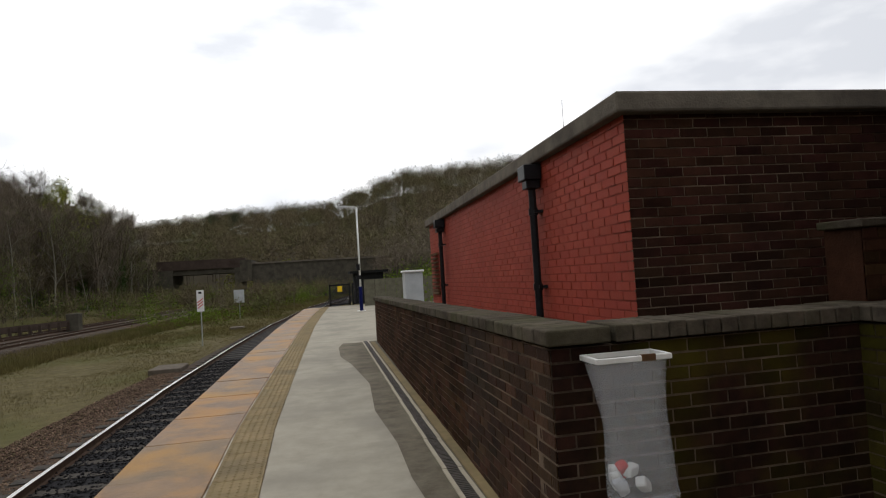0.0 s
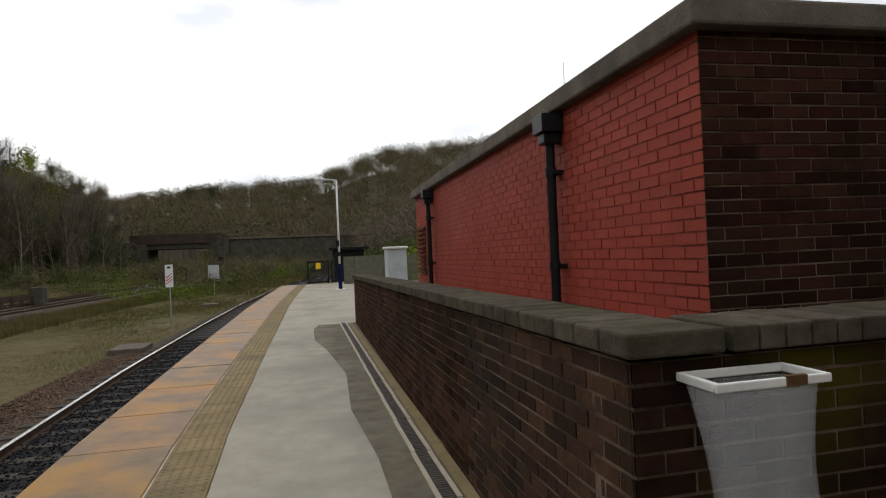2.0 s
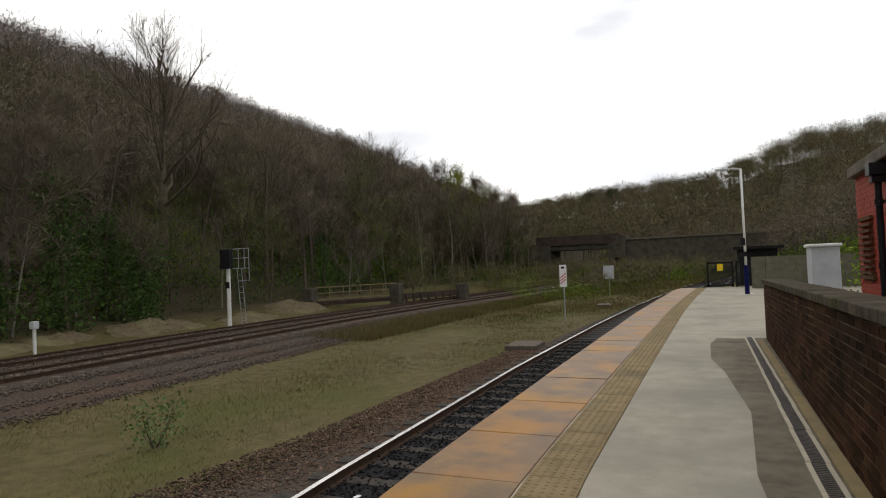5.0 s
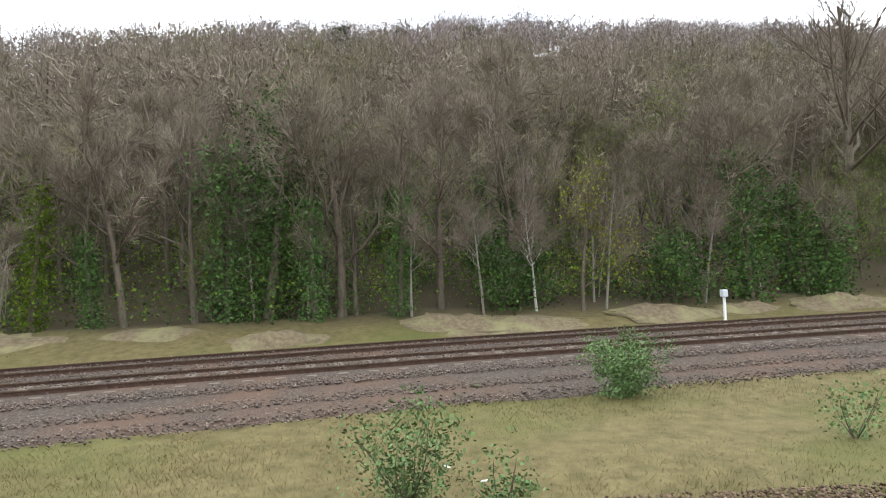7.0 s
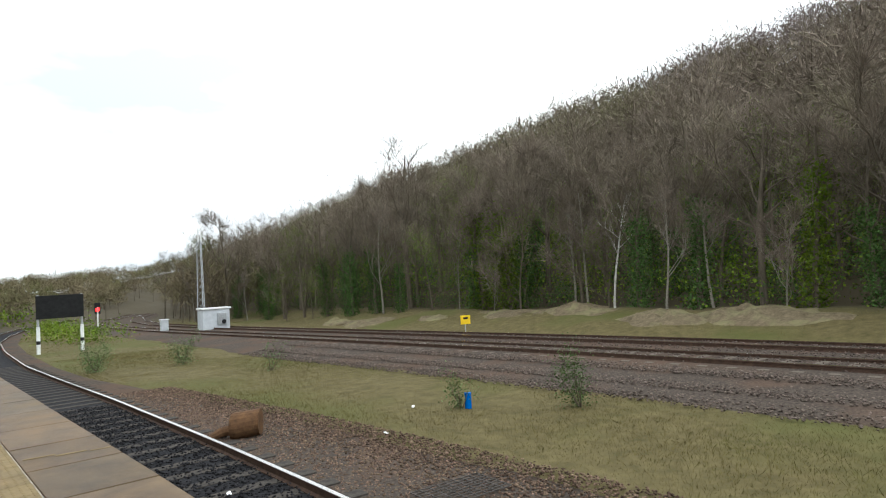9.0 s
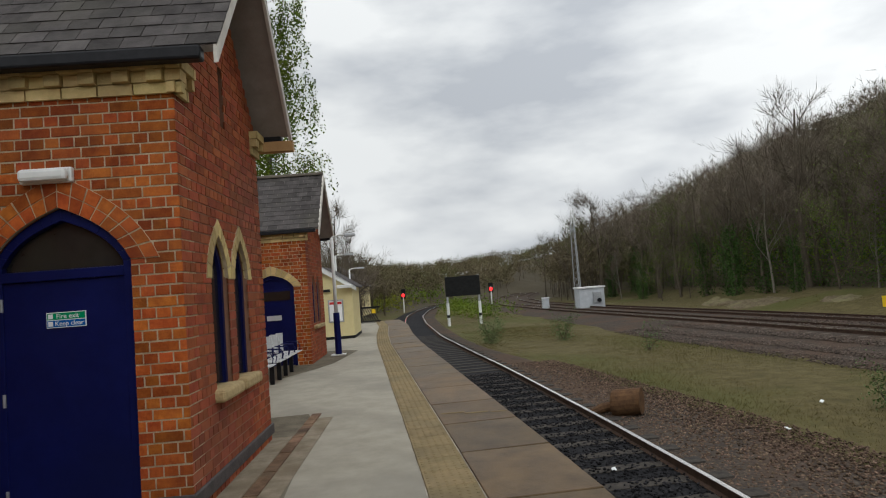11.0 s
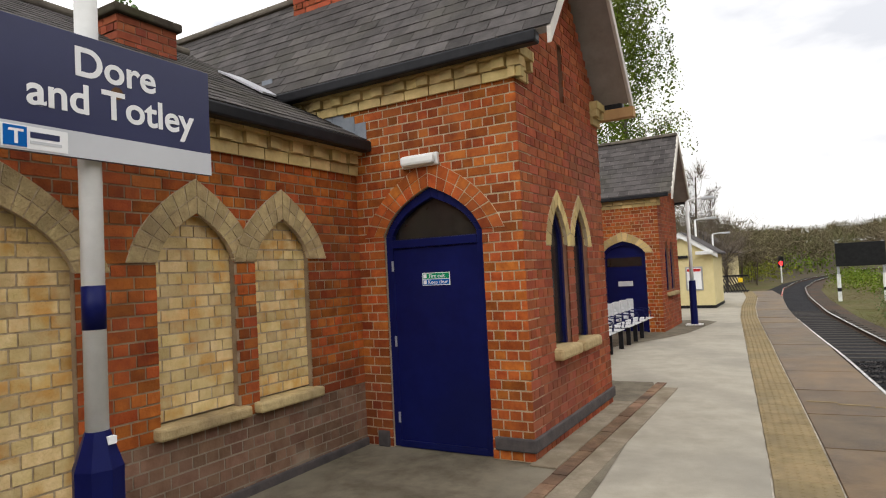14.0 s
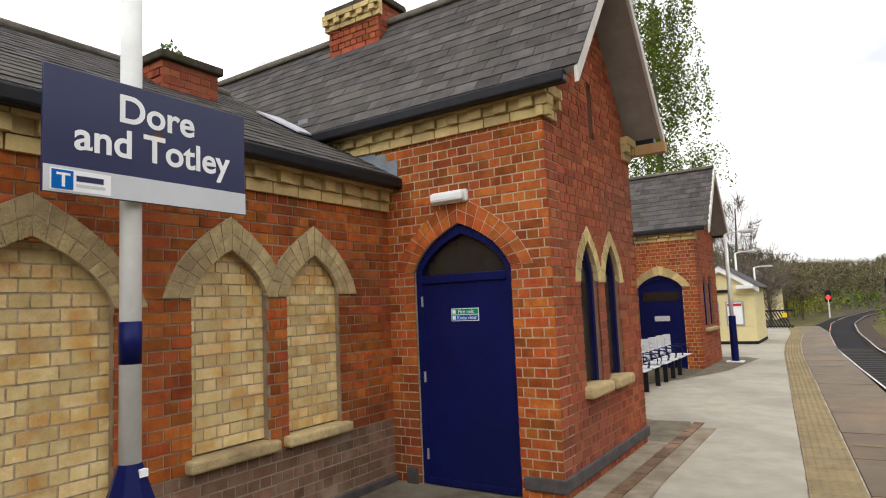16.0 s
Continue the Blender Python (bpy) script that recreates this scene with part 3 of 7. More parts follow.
def strip(name, cx, y0, y1, offs, material, label, step=1.0):
    """A ribbon along a track: offsets from its line with heights."""
    V, F = [], []
    n = int((y1 - y0) / step) + 1
    for i in range(n):
        y = y0 + i * step
        for o, z in offs(y):
            V.append((cx(y) + o, y, z))
    w = len(offs(y0))
    for i in range(n - 1):
        for k in range(w - 1):
            a = i * w + k
            F.append((a, a + 1, a + w + 1, a + w))
    return tagged(link_mesh(name, V, F, material), label, "ballast", kind="structure")


strip("ballast_bed", near_cx, -165, 138, lambda y: [(-near_w(y), -1.16), (0.3 - near_w(y) * 0.92, -1.085), (-0.4 - near_w(y) * 0.45, -1.07), (-0.8, -1.06)], BALLAST, "brown stone ballast shoulder beside the platform track")
strip("ballast_bed", near_cx, -165, 138, lambda y: [(-0.81, -1.055), (0.0, -1.05), (0.8, -1.05), (1.9, -1.06)], BALLAST_DK, "dark oily ballast between the platform rails")
strip("ballast_bed", far_cx, -165, 138, lambda y: [(-4.9, -1.1), (-4.4, -0.90), (1.0, -0.885), (1.7, -0.93), (far_w(y) - 0.6, -1.06), (far_w(y), -1.16)], BALLAST, "brown stone ballast under the double track")


def stones(name, cx, y0, y1, o0, o1, z, n, material, size, seed, label):
    rng = np.random.default_rng(seed)
    ys = rng.uniform(y0, y1, n)
    offs = np.array([rng.uniform(o0(y), o1) if callable(o0) else rng.uniform(o0, o1(y)) if callable(o1) else rng.uniform(o0, o1) for y in ys])
    C = np.stack([np.array([cx(y) for y in ys]) + offs, ys, np.full(n, z) + rng.uniform(-0.005, 0.02, n)], 1)
    octa = np.array([(1, 0, 0), (-1, 0, 0), (0, 1, 0), (0, -1, 0), (0, 0, 1), (0, 0, -1)], float)
    tri = np.array([(0, 2, 4), (2, 1, 4), (1, 3, 4), (3, 0, 4), (2, 0, 5), (1, 2, 5), (3, 1, 5), (0, 3, 5)])
    s = rng.uniform(0.5, 1.15, (n, 6, 1)) * size * rng.uniform(0.6, 1.3, (n, 1, 3))
    a = rng.uniform(0, 6.28, n)
    R = np.zeros((n, 3, 3))
    R[:, 0, 0], R[:, 0, 1], R[:, 1, 0], R[:, 1, 1], R[:, 2, 2] = np.cos(a), -np.sin(a), np.sin(a), np.cos(a), 0.7
    V = np.einsum("nij,nkj->nki", R, octa[None] * s) + C[:, None]
    F = (tri[None] + 6 * np.arange(n)[:, None, None]).reshape(-1, 3)
    return tagged(tri_mesh(name, V.reshape(-1, 3), F, material), label, "ballast stones", kind="stuff")


def tri_mesh(name, V, F, material, parent=None):
    me = bpy.data.meshes.new(name)
    V, F = np.asarray(V, np.float32), np.asarray(F, np.int32)
    me.vertices.add(len(V)); me.vertices.foreach_set("co", V.ravel())
    me.loops.add(F.size); me.loops.foreach_set("vertex_index", F.ravel())
    me.polygons.add(len(F)); me.polygons.foreach_set("loop_start", np.arange(0, F.size, 3, dtype=np.int32))
    me.materials.append(material)
    me.update(calc_edges=True)
    ob = new(name, me)
    if parent is not None:
        ob.parent = parent
    return ob


stones("ballast_stones", near_cx, -16, 24, lambda y: -near_w(y) - 0.2, -0.85, -1.08, 46000, STONES_N, 0.03, 1, "loose brown ballast stones beside the rail")
stones("ballast_stones", near_cx, -14, 26, -0.75, 1.2, -1.045, 16000, STONES_DK, 0.032, 2, "oily dark ballast stones between the rails")
stones("ballast_stones", far_cx, -24, 42, 0.8, 2.3, -0.925, 15000, STONES, 0.042, 3, "loose brown ballast stones beside the double track")
stones("ballast_stones", far_cx, -24, 42, 2.2, 3.7, -1.01, 15000, STONES, 0.042, 5, "loose brown ballast stones on the shoulder of the double track")
stones("ballast_stones", far_cx, -24, 42, 2.9, lambda y: far_w(y) + 0.2, -1.065, 13000, STONES, 0.042, 6, "loose brown ballast stones at the edge of the grass")
stones("ballast_stones", far_cx, -24, 42, -4.4, 0.8, -0.885, 14000, STONES, 0.045, 4, "loose ballast stones in the double track")


def rail(cx, off, top, y0, y1, group, shiny=True):
    prof = [(-0.065, -0.15), (0.065, -0.15), (0.065, -0.135), (0.01, -0.12), (0.01, -0.04), (0.034, -0.03), (0.034, -0.006), (0.026, 0), (-0.026, 0), (-0.034, -0.006), (-0.034, -0.03), (-0.01, -0.04), (-0.01, -0.12), (-0.065, -0.135)]
    ys = [y0 + i * 1.5 for i in range(int((y1 - y0) / 1.5) + 1)]
    V, F = [], []
    for y in ys:
        x = cx(y) + off
        V += [(x + a, y, top + b) for a, b in prof]
    k = len(prof)
    for i in range(len(ys) - 1):
        for j in range(k):
            F.append((i * k + j, i * k + (j + 1) % k, (i + 1) * k + (j + 1) % k, (i + 1) * k + j))
    ob = link_mesh("rail", V, F, [RAIL_SIDE, RAIL_TOP])
    for i, p in enumerate(ob.data.polygons):
        p.material_index = 1 if (i % k) in ((6, 7, 8) if shiny else (7,)) else 0
    return tagged(ob, "rusty steel running rail with polished top" if shiny else "rust-brown steel running rail", "rail", group)


for o in (-0.7525, 0.7525):
    rail(near_cx, o, -0.9, -165, 138, "rails of the platform track")
for base in (0.0, -3.2):
    for o, cant in ((-0.7525, 0.0), (0.7525, 0.035)):
        rail(far_cx, base + o, -0.795 + cant, -165, 138, "rails of the double track", False)


def sleepers(cx, base, z, y0, y1, step, label, material=SLEEPER):
    g = Geo()
    g.box(-1.25, 1.25, -0.125, 0.125, -0.1, 0.0)
    me = None
    y = y0
    while y < y1:
        a = math.atan2(-(cx(y + 0.5) - cx(y - 0.5)), 1.0)
        m = pose(cx(y) + base, y, z, 0, 0, math.degrees(a))
        if me is None:
            ob = g.out("sleeper", material)
            me = ob.data
        else:
            ob = new("sleeper", me)
        ob.matrix_world = m
        tagged(ob, label, "sleeper", "railway sleepers")
        y += step


sleepers(near_cx, 0.0, -1.04, -30, 45, 0.7, "dark oily railway sleeper sunk in dark ballast", SLEEPER_DK)
sleepers(far_cx, 0.0, -0.888, -30, 50, 0.75, "weathered railway sleeper sunk in brown ballast")

# ---------------------------------------------------------------- platform
PY0, PY1 = -30.0, 40.0


def platform_band(name, f0, f1, top, material, label, y0=PY0, y1=PY1, bottom=-0.25, step=1.0):
    V, F = [], []
    n = int((y1 - y0) / step) + 1
    for i in range(n):
        y = y0 + i * step
        a, b = f0(y), f1(y)
        V += [(a, y, bottom), (a, y, top), (b, y, top), (b, y, bottom)]
    for i in range(n - 1):
        for k in range(3):
            F.append((4 * i + k, 4 * i + k + 1, 4 * i + k + 5, 4 * i + k + 4))
    F.append((0, 1, 2, 3)); F.append((4 * n - 1, 4 * n - 2, 4 * n - 3, 4 * n - 4))
    return tagged(link_mesh(name, V, F, material), label, "platform", kind="structure")


platform_band("floor", lambda y: edge_x(y) + 0.1, lambda y: edge_x(y) + 1.4, -0.012, JOINT, "mortar bed under the platform slabs")
platform = platform_band("pavement", lambda y: edge_x(y) + 1.36, lambda y: 9.0, -0.002, CONCRETE, "pale brushed concrete platform surface", bottom=-0.9)
platform_band("platform_wall", lambda y: edge_x(y) + 0.12, lambda y: edge_x(y) + 1.3, -0.1, BRICK_DK, "dark brick platform face below the edge slabs", bottom=-1.2)

# darker asphalt beside the buildings
asph = Geo()
pts = [(1.28, 5.35), (1.24, 4.0), (1.18, 2.0), (1.2, 0.6), (1.25, -0.2), (1.42, -2.6), (1.58, -3.9), (1.72, -4.35), (2.2, -4.3), (2.9, -4.6), (3.4, -6.0), (3.2, -8.0), (2.5, -9.6), (2.2, -10.6), (2.05, -12.0), (1.9, -13.4), (2.3, -13.9), (9, -13.9), (9, 5.35)]
asph.V = [Vector((x, y, 0.004)) for x, y in pts]
asph.F = [tuple(reversed(range(len(pts))))]
tagged(asph.out("pavement", ASPHALT), "dark patched asphalt at the foot of the station wall", "pavement", kind="structure")
asph = Geo()
pts = [(1.08, 5.5), (0.98, 7.5), (1.0, 8.6), (0.92, 10.2), (1.02, 12.2), (0.86, 14.6), (0.7, 15.8), (0.72, 17.6), (0.86, 18.5), (1.15, 18.4), (1.9, 18.6), (2.4, 18.6), (2.4, 5.5)]
asph.V = [Vector((x, y, 0.004)) for x, y in pts]
asph.F = [tuple(range(len(pts)))]
tagged(asph.out("pavement", ASPHALT), "dark asphalt patch beside the drain and parapet wall", "pavement", kind="structure")

# cement fillet, brick channel and patched strip at the foot of the gable wall
STRIP = mat("cement_strip", (0.17, 0.14, 0.098), (0.29, 0.245, 0.18), 5, 0.9, 0.6, c=(0.15, 0.115, 0.075), cscale=1.6, camount=0.7)
CHANNEL = mat("channel_brick", (0.115, 0.068, 0.042), (0.21, 0.13, 0.082), 6, 0.9, 0.5, c=(0.07, 0.055, 0.04), cscale=2.0, camount=0.6, vary=0.3, vary_by="island")
Geo_s = Geo().box(1.66, 1.9, -2.95, -0.3, 0.0, 0.022)
tagged(Geo_s.out("cement_fillet", STRIP, None, bevel=0.008), "worn cement fillet at the foot of the gable wall", "trim", kind="structure")
Geo_s = Geo()
for k in range(26):
    Geo_s.box(1.53, 1.655, -4.3 + k * 0.23, -4.08 + k * 0.23, -0.01, 0.012 + 0.002 * (k % 3))
tagged(Geo_s.out("brick_channel", CHANNEL, None), "brown brick drainage channel along the gable wall", "drain", kind="structure")
Geo_s = Geo().box(1.33, 1.525, -4.0, 1.6, 0.0, 0.007)
tagged(Geo_s.out("cement_strip", STRIP, None), "pale cement strip between asphalt and channel", "pavement", kind="structure")

# drain channel along the parapet wall
RED_M = Matrix.Rotation(radians(-0.95), 4, "Z")          # the parapet and red building lie about one degree off the platform line
drain = empty("drain_channel", "narrow concrete drain channel with iron grating along the wall foot", "drain")
y = 5.6
while y < 18.2:
    x = 1.33 + (y - 5.5) * 0.008
    g = Geo()
    g.box(x - 0.085, x - 0.05, y, y + 0.98, -0.02, 0.016).box(x + 0.05, x + 0.085, y, y + 0.98, -0.02, 0.016)
    g.out("channel_unit", DRAIN, drain)
    g = Geo()
    for k in range(24):
        g.box(x - 0.05, x + 0.05, y + k * 0.041, y + k * 0.041 + 0.026, -0.02, 0.012)
    g.out("grating", IRON, drain)
    y += 1.0
g = Geo()
g.box(1.43, 1.53, 5.6, 18.2, -0.02, 0.02, Matrix.Translation((0, 5.5, 0)) @ Matrix.Rotation(radians(-0.5), 4, "Z") @ Matrix.Translation((0, -5.5, 0)))
tagged(g.out("kerb_fillet", TACTILE), "buff mortar fillet at the foot of the parapet wall", "trim", kind="structure")

# ---------------------------------------------------------------- woods


def branch(rng, V, F, p, d, length, r, n=5, segs=3, bend=0.25, tips=None, droop=0.0):
    pts, rad = [p], [r]
    for i in range(segs):
        d = (d + Vector((rng.uniform(-bend, bend), rng.uniform(-bend, bend), rng.uniform(-bend * 0.6, bend) - droop))).normalized()
        p = p + d * (length / segs)
        pts.append(p)
        rad.append(r * (1 - 0.78 * (i + 1) / segs))
    g = Geo()
    g.tube(pts, rad, n, False)
    b = len(V)
    V += g.V
    for f in g.F:
        F.append((b + f[0], b + f[1], b + f[2])); F.append((b + f[0], b + f[2], b + f[3]))
    return pts, d


def slivers(rng, base, d, count, length, width, V, F, spread=0.8):
    for _ in range(count):
        v = (d + Vector((rng.gauss(0, spread), rng.gauss(0, spread), rng.gauss(0.1, spread)))).normalized()
        o = base + v * rng.uniform(0, length * 0.5)
        L = length * rng.uniform(0.5, 1.2)
        s = v.orthogonal().normalized() * width
        s.rotate(Matrix.Rotation(rng.uniform(0, 6.28), 3, v))
        n = len(V)
        V += [o - s, o + s, o + v * L + Vector((0, 0, rng.uniform(-0.1, 0.25) * L))]
        F.append((n, n + 1, n + 2))


def leaf_cloud(rng, c, r, count, size, V, F):
    for _ in range(count):
        o = c + Vector((rng.gauss(0, r), rng.gauss(0, r), rng.gauss(0, r)))
        a = Vector((rng.uniform(-1, 1), rng.uniform(-1, 1), rng.uniform(-1, 1))).normalized()
        b = a.orthogonal().normalized()
        s = size * rng.uniform(0.6, 1.4)
        n = len(V)
        V += [o, o + a * s * 0.5 + b * s * 0.35, o + a * s, o + a * s * 0.5 - b * s * 0.35]
        F.append((n, n + 1, n + 2)); F.append((n, n + 2, n + 3))


def tree_meshes(seed, h, r, limbs=9, twigs=9, sub=4, leaves=0, leaf_size=0.12, low=0.3, spread=0.55, lean=0.0, twig_len=1.0, twig_w=0.012, ivy=0, ivy_to=0.6, ivy_r=0.0, droop=0.0, bend=0.22):
    rng = random.Random(seed)
    wood, woodf, tw, twf, lv, lvf, iv, ivf = [], [], [], [], [], [], [], []
    trunk, d = branch(rng, wood, woodf, Vector((0, 0, -0.4)), Vector((lean, rng.uniform(-0.05, 0.05), 1)).normalized(), h * 0.82, r, 7, 7, 0.07)

    def on(t):
        k = t * (len(trunk) - 1)
        i = min(int(k), len(trunk) - 2)
        return trunk[i].lerp(trunk[i + 1], k - i)
    for k in range(limbs):
        t = low + (0.97 - low) * (k + rng.random() * 0.7) / limbs
        a = rng.uniform(0, 6.28)
        up = 0.5 + 0.9 * t
        dd = Vector((math.cos(a), math.sin(a), up)).normalized()
        L = h * spread * (1.08 - t) * rng.uniform(0.7, 1.15) + 0.08 * h
        pts, e = branch(rng, wood, woodf, on(t), dd, L, r * (1.0 - 0.8 * t) * 0.5, 5, 4, bend, droop=droop)
        for s in range(sub):
            q = pts[1 + s % (len(pts) - 1)].lerp(pts[-1], rng.random() * 0.5)
            dd2 = (e + Vector((rng.uniform(-0.9, 0.9), rng.uniform(-0.9, 0.9), rng.uniform(-0.2, 0.8)))).normalized()
            pts2, e2 = branch(rng, wood, woodf, q, dd2, L * rng.uniform(0.3, 0.55), r * 0.12 * (1.1 - t) + 0.012, 4, 3, 0.3, droop=droop)
            for p in pts2[1:]:
                slivers(rng, p, e2, twigs, twig_len, twig_w, tw, twf, 0.6)
                if leaves:
                    leaf_cloud(rng, p + Vector((0, 0, 0.1)), twig_len * 0.45, leaves, leaf_size, lv, lvf)
        slivers(rng, pts[-1], e, twigs * 2, twig_len, twig_w, tw, twf, 0.5)
    if ivy:
        for i in range(ivy):
            t = ivy_to * (i + 0.5) / ivy
            leaf_cloud(rng, on(t), r * (1.0 - 0.5 * t) + 0.13 + ivy_r + (0.12 + ivy_r) * rng.random(), 26 if ivy_r == 0 else 46, 0.15, iv, ivf)
    return (wood, woodf), (tw, twf), (lv, lvf), (iv, ivf)


def make_tree(name, seed, label, group, bark=BARK, leaf=LEAF, category="tree", climber=IVY, **kw):
    (a, b), (c, d), (e, f), (i, j) = tree_meshes(seed, **kw)
    t = empty(name, label, category, group)
    tri_mesh("trunk", [tuple(v) for v in a], b, bark, t)
    if d:
        tri_mesh("crown", [tuple(v) for v in c], d, TWIG, t)["label"] = "bare twigs"
    if f:
        tri_mesh("foliage", [tuple(v) for v in e], f, leaf, t)["label"] = "small green leaves"
    if j:
        tri_mesh("ivy", [tuple(v) for v in i], j, climber, t)["label"] = "climbing ivy leaves"
    return t


def front_woods():
    rng = random.Random(7)
    protos = []
    specs = [dict(h=13, r=0.2, limbs=11, twigs=13, sub=5, low=0.3, spread=0.42, twig_w=0.014, bend=0.34),
             dict(h=15, r=0.26, limbs=12, twigs=13, sub=5, low=0.28, spread=0.44, twig_w=0.014, bend=0.38),
             dict(h=10, r=0.10, limbs=9, twigs=11, sub=4, low=0.3, spread=0.28, twig_len=0.8),
             dict(h=12, r=0.16, limbs=10, twigs=9, sub=4, low=0.3, spread=0.36, leaves=14, leaf_size=0.10),
             dict(h=13, r=0.2, limbs=10, twigs=11, sub=4, low=0.4, spread=0.38, ivy=90, ivy_to=0.6, bend=0.3),
             dict(h=7, r=0.06, limbs=9, twigs=11, sub=4, low=0.15, spread=0.34, twig_len=0.7),
             dict(h=8, r=0.08, limbs=10, twigs=7, sub=4, low=0.12, spread=0.36, leaves=11, leaf_size=0.10)]
    labels = ["bare grey-brown woodland tree at the edge of the wood", "tall bare woodland tree with spreading limbs", "slender bare young tree at the wood's edge",
              "woodland tree just coming into pale green leaf", "ivy-clad woodland tree with bare crown", "bare brushy sapling at the wood's edge", "young tree in fresh green leaf at the wood's edge"]
    barks = [BARK, BARK, BARK_PALE, BARK, BARK, BARK_PALE, BARK]
    for i, s in enumerate(specs):
        protos.append(make_tree("tree", 20 + i, labels[i], "trees at the edge of the wood", barks[i], **s))
    used = set()
    y = -75.0
    n = 0
    while y < 105:
        for row in range(3):
            k = rng.choice([0, 1, 2, 2, 3, 3, 4, 4, 4, 5, 5, 6, 6, 6] if row == 0 else [0, 0, 1, 1, 3, 3, 4, 4, 6])
            x = -27.0 - 2.0 * math.sin(y * 0.06) * 0.6 - row * 3.4 + rng.uniform(-1.1, 1.1) + max(0, -y - 30) * 0.24 + max(0, y - 45) * 0.04
            yy = y + rng.uniform(-0.9, 0.9)
            m = pose(x, yy, ground_z(x, yy) - 0.1, rng.uniform(-3, 3), rng.uniform(-3, 3), rng.uniform(0, 360))
            m = m @ Matrix.Diagonal((*[rng.uniform(0.58, 0.92) * (1.0 + 0.45 * min(1.0, max(0.0, (yy - 42) / 25)))] * 3, 1))
            if k not in used:
                used.add(k)
                protos[k].matrix_world = m
                continue
            o = copy_thing(protos[k], m)
            o.scale = m.to_scale()
            n += 1
        y += 2.0 if abs(y) < 50 else 3.2
    return n


front_woods()


def woods_stuff(name, spots, seed, label, hmin, hmax, twigs, material=TWIG, tw=0.02, tl=1.3, leafy=0.0, wide=0.22):
    """Many simple bare trees joined: tapered stems and fans of twigs."""
    rng = np.random.default_rng(seed)
    n = len(spots)
    P = np.array(spots, float)
    H = rng.uniform(hmin, hmax, n)
    Vs, Fs = [], []
    # stems: three-sided tapers
    ang = np.array([0, 2.094, 4.189])
    lean = rng.normal(0, 0.05, (n, 2))
    r = H * 0.012
    for ring, t in ((0, 0.0), (1, 0.45), (2, 0.95)):
        c = P.copy(); c[:, 2] += H * t - 0.3; c[:, :2] += lean * (H * t)[:, None]
        rr = r * (1.0 - 0.9 * t)
        Vs.append(np.stack([c[:, 0:1] + np.cos(ang) * rr[:, None], c[:, 1:2] + np.sin(ang) * rr[:, None], np.repeat(c[:, 2:3], 3, 1)], 2))
    V = np.stack(Vs, 1).reshape(n, 9, 3)
    f = []
    for a in (0, 3):
        for k in range(3):
            j = (k + 1) % 3
            f += [(a + k, a + j, a + 3 + j), (a + k, a + 3 + j, a + 3 + k)]
    F = (np.array(f)[None] + 9 * np.arange(n)[:, None, None]).reshape(-1, 3)
    V = V.reshape(-1, 3)
    root = empty(name, label, "woods", kind="stuff")
    C = P.copy(); C[:, 2] += H * 0.66; C[:, :2] += lean * (H * 0.66)[:, None]
    axes = np.stack([wide * H * rng.uniform(0.8, 1.25, n), wide * H * rng.uniform(0.8, 1.25, n), H * rng.uniform(0.3, 0.38, n)], 1)
    K = 7
    w = rng.normal(0, 1, (n, K, 3)); w[:, :, 2] = np.abs(w[:, :, 2]); w /= np.linalg.norm(w, axis=2, keepdims=True)
    tipp = C[:, None] + w * axes[:, None] * 0.85
    root_p = np.repeat(P[:, None], K, 1); root_p[:, :, 2] += H[:, None] * rng.uniform(0.3, 0.62, (n, K))
    side = np.cross(tipp - root_p, rng.normal(0, 1, (n, K, 3))); side /= np.linalg.norm(side, axis=2, keepdims=True)
    side *= (H * 0.006)[:, None, None]
    LV = np.stack([root_p - side, root_p + side, tipp], 2).reshape(-1, 3)
    F = np.concatenate([F, np.arange(len(LV)).reshape(-1, 3) + len(V)])
    tri_mesh("stems", np.concatenate([V, LV]), F, BARK, root)
    # limbs reach from the stem to the crown, twigs fill a rounded crown
    T = twigs
    w = rng.normal(0, 1, (n, T, 3)); w /= np.linalg.norm(w, axis=2, keepdims=True)
    base = C[:, None] + w * axes[:, None] * rng.uniform(0, 1, (n, T, 1)) ** 0.42
    d = w * 0.7 + np.array([0, 0, 0.25]) + rng.normal(0, 0.5, (n, T, 3))
    d /= np.linalg.norm(d, axis=2, keepdims=True)
    s = np.cross(d, rng.normal(0, 1, (n, T, 3))); s /= np.linalg.norm(s, axis=2, keepdims=True)
    L = rng.uniform(0.6, 1.3, (n, T, 1)) * tl
    W = tw * rng.uniform(0.5, 1.5, (n, T, 1))
    V = np.stack([base - s * W - d * L * 0.4, base + s * W - d * L * 0.4, base + d * L], 2).reshape(-1, 3)
    F = np.arange(len(V)).reshape(-1, 3)
    tri_mesh("crowns", V, F, material, root)
    return root


def scatter(n, x0, x1, y0, y1, seed, keep=lambda x, y: True):
    rng = random.Random(seed)
    out = []
    while len(out) < n:
        x, y = rng.uniform(x0, x1), rng.uniform(y0, y1)
        if keep(x, y):
            out.append((x, y, ground_z(x, y)))
    return out


